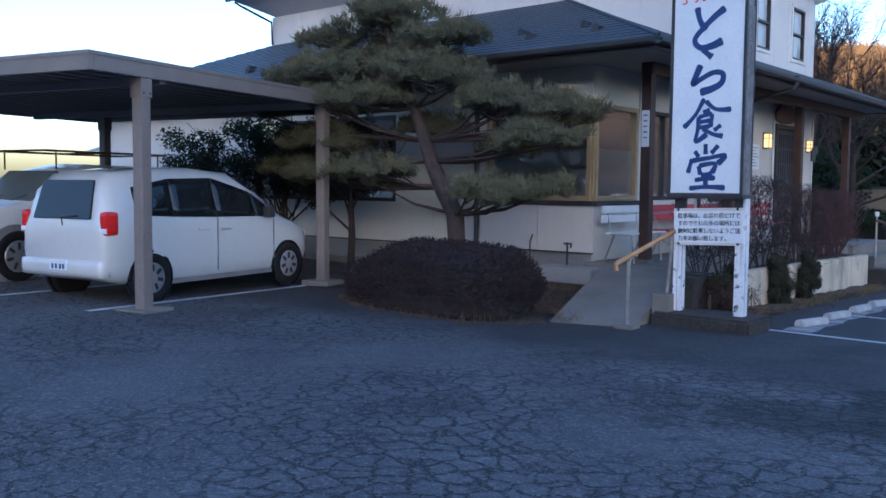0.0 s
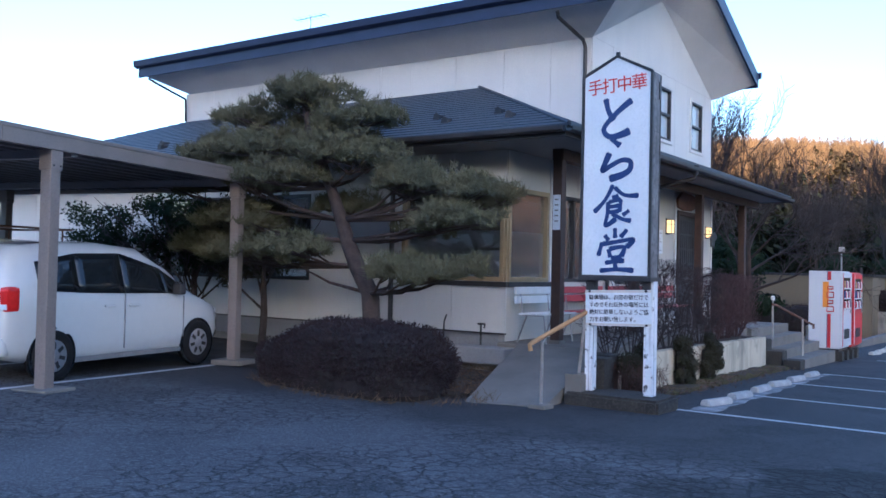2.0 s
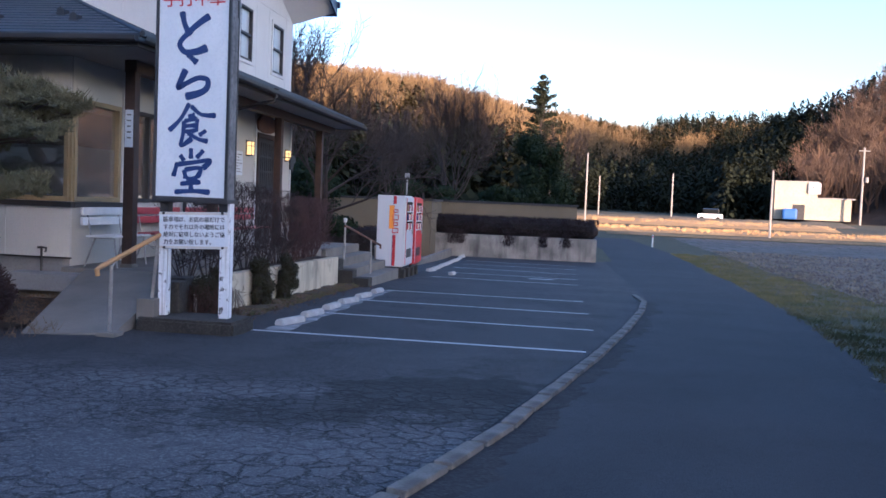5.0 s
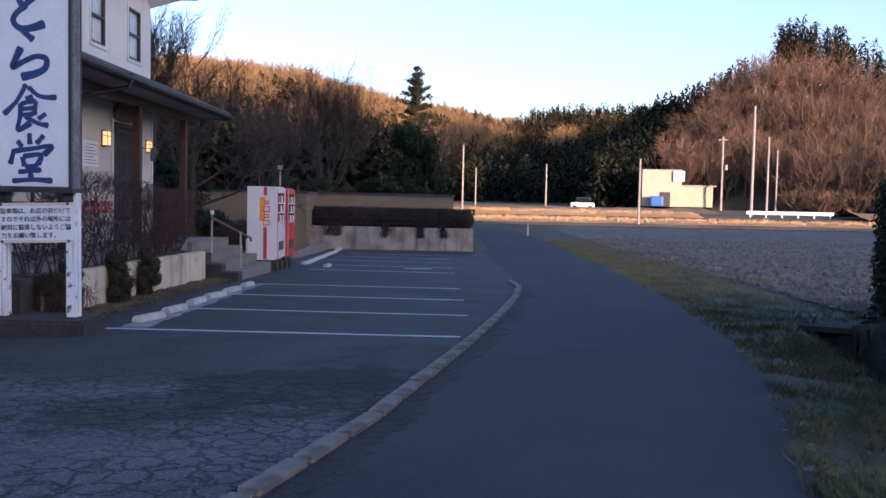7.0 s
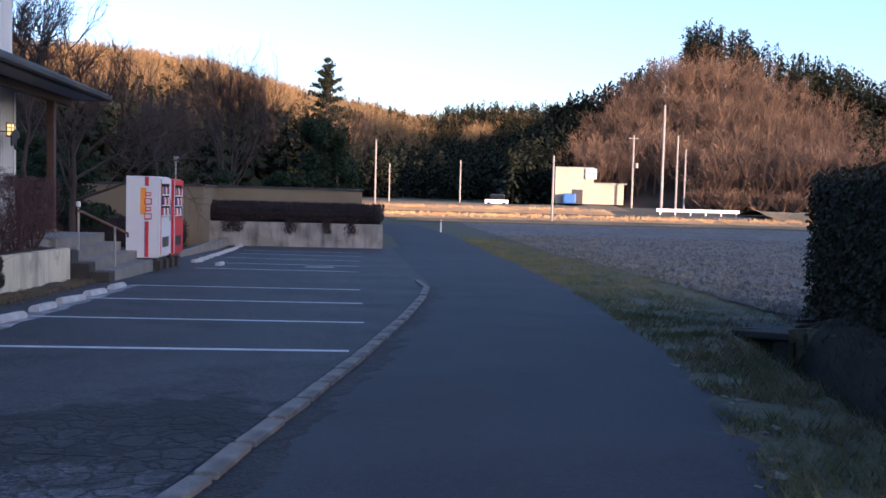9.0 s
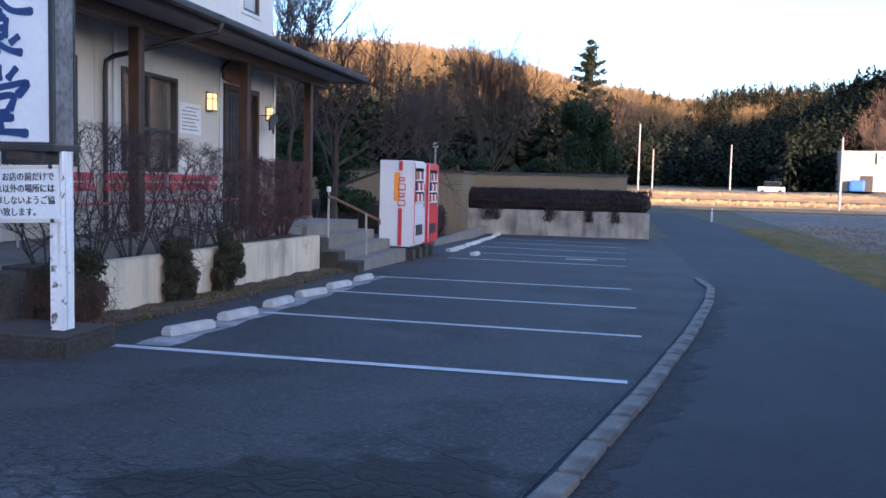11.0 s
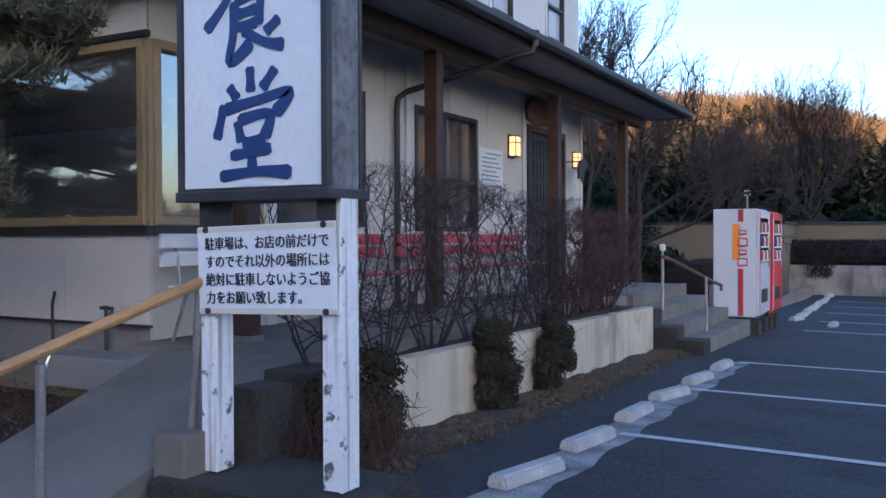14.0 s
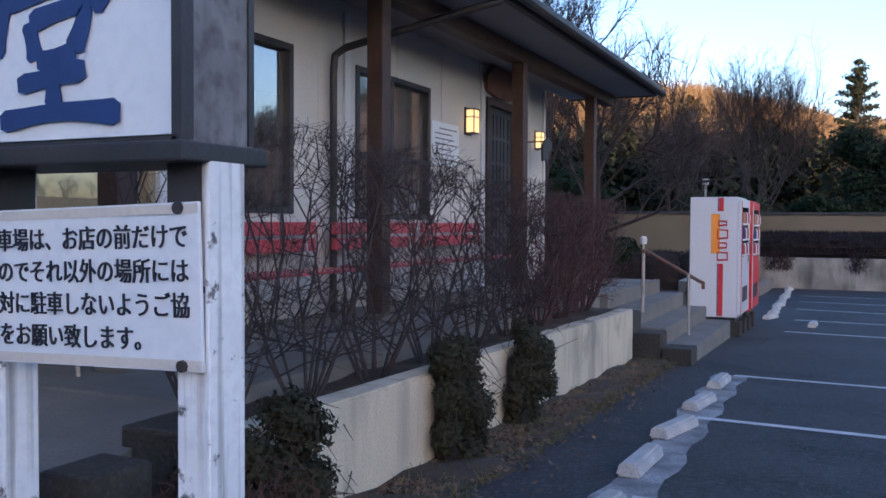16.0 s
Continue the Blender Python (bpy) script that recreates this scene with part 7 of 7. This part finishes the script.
def bare_tree(at, h, w, seed, mat, limbs=6, r=0.16, fork=0.28, stems=1, rise=0.25, droop=0.0, label="leafless winter tree with a wide crown of fine twigs"):
    random.seed(seed)
    th = thing("bare_tree", label, "tree", at, "bare trees")
    made = []
    for k in range(stems):
        a = k * 2.4 + seed
        off = Vector((0.3 * math.cos(a), 0.3 * math.sin(a), 0)) if stems > 1 else Vector((0, 0, 0))
        lean = off * (w * 0.9)
        pts = [off - Vector((0, 0, 0.2))] + [off + lean * (f / 0.6) ** 1.4 + Vector((rnd(-0.12, 0.12), rnd(-0.12, 0.12), h * f)) for f in (0.14, 0.3, 0.46, 0.62)]
        made.append(("trunk", T(pts, [r * 1.3, r, r * 0.8, r * 0.55, r * 0.3], 7)))
        for q in range(limbs):
            f = fork + (0.62 - fork) * q / max(1, limbs - 1)
            at0 = pts[-1] if f > 0.6 else pts[1].lerp(pts[4], (f - 0.14) / 0.48)
            b = q * 2.4 + rnd(-0.4, 0.4)
            out = 0.95 - 0.9 * (f - fork)
            bm = bmesh.new()
            limb(bm, at0, (out * math.cos(b) * w / h * 2.2, out * math.sin(b) * w / h * 2.2, rnd(0.5, 0.9)), h * (1.02 - f) * rnd(0.62, 0.8), r * 0.5, 3, rise, droop)
            made.append(("limb", bm))
    top = max(v.co.z for _, bm in made for v in bm.verts)
    wide = max(abs(v.co.x) for _, bm in made for v in bm.verts)
    for nm, bm in made:
        bmesh.ops.scale(bm, vec=(min(1, w / wide), min(1, w / wide), h / top), verts=bm.verts)
        part(nm, bm, mat, th)
    return th


bare_tree((-3.7, 19.6, -0.1), 7.0, 4.6, 1, M_TREE, limbs=13, r=0.16, fork=0.2, rise=0.12)
bare_tree((-4.3, 17.5, 0.0), 7.9, 2.4, 2, M_TREE, limbs=8, r=0.12, fork=0.4)
bare_tree((-9.0, 24.0, 0.0), 7.6, 4.0, 12, M_TREE, limbs=7, r=0.17)
bare_tree((-3.0, 29.0, -0.2), 6.2, 2.0, 13, M_TREE, limbs=3, r=0.06, stems=4, fork=0.4)
bare_tree((-1.7, 38.0, 0.0), 9.8, 4.2, 3, M_TREE, limbs=6, r=0.16, stems=4, fork=0.25)
bare_tree((-6.2, 42.0, 0.2), 7.6, 3.6, 4, M_TREE, limbs=6, r=0.18)
bare_tree((4.0, 60.0, 0.2), 10.0, 2.9, 6, M_TREE, limbs=6, r=0.12)


def leafy_tree(at, h, w, seed, mat, clumps, n, size, label, d=None):
    random.seed(seed)
    th = thing("evergreen_tree", label, "tree", at, "evergreens behind the lot")
    bm = bmesh.new()
    tube(bm, [(0, 0, 0), (0.1, 0, h * 0.3), (0, 0.1, h * 0.75)], [0.22, 0.16, 0.06], 7)
    part("trunk", bm, M_BARK, th)
    bm = bmesh.new()
    for _ in range(clumps):
        z = rnd(0.12, 0.95)
        ww = w * math.sqrt(max(0.05, 1 - (2 * z - 0.9) ** 2 * 0.8))
        c = Vector((rnd(-ww, ww) * 0.8, rnd(-ww, ww) * (d or 0.8), z * h))
        leaf_cloud(bm, c, (w * 0.3, w * 0.3, h * 0.11), n, size, shell=0.3)
    part("crown", bm, mat, th)
    return th


leafy_tree((2.6, 50.5, -0.3), 6.9, 2.5, 61, M_LEAFD, 60, 420, 0.11, "broad dark evergreen tree behind the garden wall")
leafy_tree((0.4, 47, -0.3), 3.2, 2.0, 62, M_LEAFD, 16, 300, 0.13, "rounded dark evergreen behind the garden wall")
leafy_tree((-7.5, 30, -0.2), 3.6, 2.6, 63, M_LEAFD, 22, 320, 0.11, "dark evergreen thicket behind the restaurant")
leafy_tree((-5.0, 22, -0.2), 2.9, 2.0, 64, M_LEAFD, 20, 320, 0.09, "dark evergreen thicket behind the restaurant")
leafy_tree((-11, 33, -0.2), 4.5, 3.0, 65, M_LEAFD, 24, 320, 0.12, "dark evergreen thicket behind the restaurant")
leafy_tree((-3.0, 36, -0.2), 3.2, 2.3, 66, M_LEAFD, 18, 320, 0.11, "dark evergreen thicket behind the restaurant")
random.seed(70)
cf = thing("tall_conifer", "slender dark conifer with a tufted tip", "tree", (2.0, 65.3, -0.2))
part("trunk", T([(0, 0, 0), (0.05, 0, 12.6)], [0.25, 0.04], 7), M_BARK, cf)
bm = bmesh.new()
for k in range(64):
    z = 2.6 + 9.4 * (k / 64) ** 0.9 + rnd(-0.3, 0.3)
    rr = (2.2 * (1 - k / 64) ** 0.7 + 0.35) * rnd(0.55, 1.15)
    a = k * 2.4 + rnd(-0.5, 0.5)
    for f in (0.3, 0.65, 1.0):
        c = Vector((rr * f * math.cos(a), rr * f * math.sin(a), z + 0.3 * f * f))
        leaf_cloud(bm, c, (0.4, 0.4, 0.24), 56, 0.13, shell=0.1)
for z in (11.6, 12.3, 12.8):
    leaf_cloud(bm, (0.1 * (z - 12), 0, z), (0.55 if z < 12.5 else 0.4, 0.4, 0.22), 160, 0.13, shell=0.1)
part("crown", bm, M_CEDAR, cf)

# ---- hills with woods ----
EYE0 = Vector((4.8, -8.8, 0))


def hill(name, label, azs, els, d0, d1, seed, mat):
    """A hillside seen from the road: azimuths, heights in degrees, foot and crest distance."""
    def place(azi, v):
        d = d0 + (d1 - d0) * v
        top = math.tan(radians(lerp(azi, azs, els))) * d1 + 1.5
        k = v if v <= 1 else 2 - v
        z = G(0, 170) - 1 + (top - 1) * (k * k * (3 - 2 * k)) + 1.5 * noise.noise((azi * 0.4, v * 4, seed))
        a = radians(azi)
        return Vector((EYE0.x + d * math.sin(a), EYE0.y + d * math.cos(a), z))
    bm = sheet(lambda a, v: place(a, v), np.linspace(azs[0], azs[-1], 60).tolist(), np.linspace(0, 1.7, 22).tolist())
    tagged(part(name, bm, mat), label, "hill", kind="structure")
    return place


def winter_tree(bm, p, h, w):
    """A leafless tree seen from afar: a fan of limbs and a dome of thin twigs."""
    fork = p + Vector((rnd(-0.2, 0.2), rnd(-0.2, 0.2), h * rnd(0.2, 0.34)))
    tri_tube(bm, p, fork, 0.2, 0.15)
    for k in range(7):
        a, r = k * 2.4 + rnd(-0.4, 0.4), w * rnd(0.15, 0.85)
        tip = p + Vector((r * math.cos(a), r * math.sin(a), h * (0.94 - 0.22 * (r / w) ** 2) * rnd(0.85, 1.0)))
        bend = fork.lerp(tip, 0.5) + Vector((0.22 * r * math.cos(a), 0.22 * r * math.sin(a), 0))
        tri_tube(bm, fork, bend, 0.11, 0.07)
        tri_tube(bm, bend, tip, 0.07, 0.025)
        for _ in range(13):
            b = bend.lerp(tip, rnd(0.0, 0.95))
            way = Vector((math.cos(a) * 0.5 + rnd(-1, 1), math.sin(a) * 0.5 + rnd(-1, 1), rnd(0.1, 1.5))).normalized() * h * rnd(0.09, 0.2)
            t = way.orthogonal().normalized() * rnd(0.018, 0.045)
            bm.faces.new([bm.verts.new(q) for q in (b - t, b + t, b + way + t * 0.4, b + way - t * 0.4)])


def cedar(bm, p, h, w):
    """A cedar seen from afar: a cone of small ragged sprays."""
    tri_tube(bm, p, p + Vector((0, 0, h * 0.95)), 0.2, 0.05)
    top = rnd(0.55, 0.85)
    for k in range(84):
        f = (k + random.random()) / 84
        r = w * min(1.0, (1.02 - f) ** top * 1.25) * rnd(0.35, 1.08)
        a = rnd(0, 6.28)
        o = Vector((math.cos(a), math.sin(a), 0))
        c = p + Vector((0, 0, h * (0.1 + 0.9 * f))) + o * r
        q = Vector((-o.y, o.x, rnd(-0.3, 0.3))) * rnd(0.3, 0.62) * (0.5 + 0.5 * (1 - f))
        u = o * rnd(0.2, 0.5) + Vector((0, 0, rnd(-0.5, 0.1)))
        bm.faces.new([bm.verts.new(v) for v in (c - u, c + q, c + u, c - q)])


def wood(place, name, label, mat, count, azr, vr, h, w, kind_fn, seed, keep=None):
    random.seed(seed)
    bm = bmesh.new()
    for _ in range(count):
        a, v = rnd(*azr), rnd(*vr)
        if keep and not keep(a, v):
            continue
        s = rnd(0.75, 1.2)
        kind_fn(bm, place(a, v) - Vector((0, 0, 0.5)), h * s, w * s)
    tagged(part(name, bm, mat), label, "woods", kind="stuff")


left = hill("hill_left", "wooded hill with brown winter trees in low sun", [-50, -30, -20, -14, -9, -5, -3.2, -2, -0.8, 0.4], [5.4, 6.4, 6.7, 6.5, 5.9, 5.1, 4.2, 2.6, 0.4, -1.5], 75, 185, 1, M_HILLG)
patch_of = lambda a, v: noise.noise((a * 0.22, v * 4, 0)) + 1.1 * (v - 0.5)  # noqa: E731
wood(left, "winter_wood", "leafless wood on the far hill, low sun in its golden brown", M_SUNWOOD, 1900, (-40, -1.6), (0.36, 1.02), 7, 2.9, winter_tree, 101, lambda a, v: patch_of(a, v) > -0.12)
# Same bare trees in the dark twig colour for the hill's shaded foot
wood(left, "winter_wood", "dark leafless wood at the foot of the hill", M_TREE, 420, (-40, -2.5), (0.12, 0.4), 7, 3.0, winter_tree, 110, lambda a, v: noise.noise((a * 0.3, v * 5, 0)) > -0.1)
wood(left, "cedar_wood", "cedars among bare trees on the hill, low sun in their olive brown", M_CEDARLIT, 460, (-40, -3.0), (0.3, 0.75), 6.5, 1.9, cedar, 102, lambda a, v: patch_of(a, v) < 0.06)
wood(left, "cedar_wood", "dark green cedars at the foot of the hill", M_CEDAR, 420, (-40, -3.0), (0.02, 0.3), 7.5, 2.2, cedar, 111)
mid = hill("hill_middle", "far forested hills closing the valley", [-6, -2, 1.1, 4.4, 6.9, 10.9, 15, 20, 26], [5.3, 5.2, 4.9, 4.2, 4.6, 4.8, 4.5, 4.6, 4.6], 190, 400, 2, M_HILLG)
wood(mid, "cedar_wood", "dark green cedar forest on the far hill", M_CEDAR, 1100, (-1, 20), (0.0, 0.62), 10, 2.9, cedar, 103, lambda a, v: v < lerp(a, [0, 4, 7, 12], [0.3, 0.33, 0.42, 0.62]))
wood(mid, "cedar_wood", "dark green cedars along the far ridge", M_CEDAR, 420, (5.2, 20), (0.6, 1.05), 10, 2.8, cedar, 112)
wood(mid, "cedar_wood", "cedars on the far hill, low sun in their olive brown", M_CEDARLIT, 800, (-4, 12), (0.3, 0.9), 8, 2.4, cedar, 113, lambda a, v: noise.noise((a * 0.5, v * 6, 8)) < 0.1)
wood(mid, "winter_wood", "leafless wood on the far hill, low sun in its golden brown", M_SUNWOOD, 1000, (-5, 11), (0.4, 1.0), 8, 3.4, winter_tree, 104, lambda a, v: a < 4.5 or noise.noise((a * 0.5, v * 6, 8)) > 0.0)
right = hill("hill_right", "round wooded hill with brown winter trees in low sun", [9, 12, 15.7, 19, 22, 26, 30.8, 34, 38, 44, 60], [1.6, 3.6, 5.4, 7.0, 7.5, 5.9, 4.0, 3.0, 2.2, 1.5, 1], 150, 225, 3, M_HILLG)
dome = lambda a: lerp(a, [13.5, 15, 17, 20, 23, 26, 29, 33], [0.35, 0.6, 0.8, 0.93, 0.92, 0.8, 0.68, 0.55])  # noqa: E731
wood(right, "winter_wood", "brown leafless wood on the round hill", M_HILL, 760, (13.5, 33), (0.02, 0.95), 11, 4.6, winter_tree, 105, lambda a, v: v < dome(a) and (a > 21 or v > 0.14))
wood(right, "brushwood", "brown brushwood at the foot of the round hill", M_HILL, 200, (21, 34), (-0.03, 0.08), 4.2, 3.4, winter_tree, 109)
wood(right, "cedar_wood", "tall cedars behind the crest of the round hill", M_CEDAR, 900, (20.2, 38), (0.5, 1.12), 14, 3.3, cedar, 106, lambda a, v: v > min(dome(a) + 0.04, 0.86))
wood(right, "cedar_wood", "dark green cedars on the flank of the round hill", M_CEDAR, 520, (9.5, 18.5), (0.08, 1.02), 9, 2.6, cedar, 107, lambda a, v: v > dome(a) or a < 13.5)
wood(right, "cedar_wood", "dark green cedars at the foot of the round hill", M_CEDAR, 160, (30, 38), (0.0, 0.6), 11, 3.0, cedar, 108)
# the ridge across the valley behind the walker, which keeps the low sun off the lot
# Out of view; raised for x below 222 to shade the left hill's foot
bm = sheet(lambda x, v: (x, -220 - 200 * (v - 0.35), 2.0 + lerp(x, [120, 202, 222], [48, 47, 36]) * max(0.0, 1 - abs(v - 0.35) / (0.4 if v < 0.35 else 0.8)) ** 0.7 * lerp(x, [-300, -160, 700, 900], [0, 1, 1, 0]) + 1.0 * noise.noise((x * 0.02, v * 3, 9))), np.linspace(-300, 900, 121).tolist(), np.linspace(-0.05, 1.15, 16).tolist())
tagged(part("hill_behind", bm, M_HILLG), "wooded ridge across the valley", "hill", kind="structure")

# ---- far fields ----
shed = thing("farm_shed", "cream metal shed with a taller bay beside the fields", "shed", (37.5, 138, 1.35), rz=-8)
part("wall", B(0, 0, 0, 6.4, 8, 6.0), M_SHED, shed)
part("wall", B(6.4, 0.4, 0, 11.5, 8, 3.4), M_SHED, shed)
part("roof", B(6.3, 0.1, 3.4, 12.0, 8.2, 3.6), M_SOFFIT, shed)
part("roof", B(-0.1, -0.1, 6.0, 6.5, 8.1, 6.15), M_SOFFIT, shed)
part("sign_panel", B(5.0, -0.35, 4.2, 6.8, -0.05, 5.9), M_SIGN, shed, "white panel with two dark dots")
for x in (5.5, 6.2):
    part("panel_mark", B(x, -0.38, 5.0, x + 0.25, -0.36, 5.3), M_BLACK, shed)
# A black panel on the uncut wall stands in for the unlit opening
part("door", B(2.8, -0.06, 0, 4.6, 0.0, 2.4), M_BLACK, shed, "black panel for the dark of an open doorway")
part("sheet_cover", B(1.2, -1.6, 0, 3.4, -0.3, 1.7, bev=0.3), M_BLUECLOTH, shed, "blue tarpaulin over stacked goods")
POLES = [(22.4, 71.3, 6.0, 0.11, 0), (42.6, 99.9, 13.5, 0.2, 0), (49.6, 134.4, 12.0, 0.2, 1), (49.4, 113.4, 10.7, 0.17, 0), (57.5, 131.7, 9.8, 0.17, 0), (6.4, 81.2, 7.4, 0.1, 0), (18.3, 110.5, 6.2, 0.12, 0), (9.1, 121.2, 5.8, 0.12, 0)]
for x, y, h, r, arm in POLES:
    th = thing("utility_pole", "pale concrete utility pole in the fields", "pole", (x, y, G(x, y)), "utility poles")
    part("pole", T([(0, 0, -0.3), (0, 0, h)], [r, r * 0.75], 8), M_POLE, th)
    if arm:
        part("crossarm", B(-0.8, -0.06, h - 0.6, 0.8, 0.06, h - 0.45), M_POLE, th)
        part("transformer", T([(0.5, -0.3, h * 0.55), (0.5, -0.3, h * 0.55 + 0.8)], 0.28, 8), M_POLE, th)
    else:
        part("cap", T([(0, 0, h), (0, 0, h + 0.08)], r * 0.85, 8), M_BLACK, th)
th = thing("guard_rail", "white steel guard rail on the farm road", "guard rail", (45.5, 95, G(45, 95)), rz=-6)
part("beam", B(-5, -0.05, 0.35, 5, 0.05, 0.75, bev=0.02), M_VENDW, th)
for k in range(6):
    part("post", B(-4.6 + 1.84 * k, 0.05, -0.2, -4.45 + 1.84 * k, 0.2, 0.7), M_VENDW, th)
for x, y, nm, mat in ((24.5, 118, "white van parked far off by the fields", M_CARS), (-0.2, 72, "white car parked behind the garden wall", M_CARS)):
    th = thing("car", nm, "car", (x, y, G(x, y)), "far cars", rz=80)
    part("body", B(-0.8, -1.7, 0.3, 0.8, 1.7, 1.0, bev=0.12), mat, th)
    part("cabin", B(-0.72, -1.2, 1.0, 0.72, 1.0, 1.75, bev=0.2), M_CARGLASS, th)
    for sx in (-0.75, 0.75):
        for sy in (-1.1, 1.1):
            part("wheel", lathe([(sx - 0.09, 0.2), (sx - 0.09, 0.3), (sx + 0.09, 0.3), (sx + 0.09, 0.2)], 12), M_TYRE, th).matrix_local = pose(0, sy, 0.3)
th = thing("house", "pale blue-grey house behind the carport", "house", (-24, 9, G(-20, 9)))
part("wall", B(-6, 0, 0, 4, 7, 2.9), M_WHITE, th)
part("roof", PR([(-6.5, -0.6, 2.9), (-6.5, 7.6, 2.9), (-6.5, 3.5, 4.2)], (11, 0, 0)), M_ROOFB, th)
part("window", B(-2, -0.03, 1.0, 0, 0.0, 2.1), M_CARGLASS, th)
th = thing("lamp_standard", "thin white pole with a small lamp behind the garden wall", "lamp post", (-2.3, 27.5, -0.3))
part("pole", T([(0, 0, 0), (0, 0, 3.1)], 0.035, 6), M_POLE, th)
part("lamp", B(-0.1, -0.08, 3.0, 0.1, 0.08, 3.2, bev=0.02), M_POLE, th)
for x0, z0, x1, z1 in ((-60, 7.5, -16, 6.6), (-60, 6.9, -16, 5.9)):
    th = thing("overhead_cable", "thin dark overhead cable against the sky", "cable", (0, 0, 0), "cables")
    bm = T([(x0 + (x1 - x0) * t, 12, z0 + (z1 - z0) * t - 1.2 * t * (1 - t)) for t in np.linspace(0, 1, 9)], 0.012, 5)
    part("wire", bm, M_GREYINK, th)
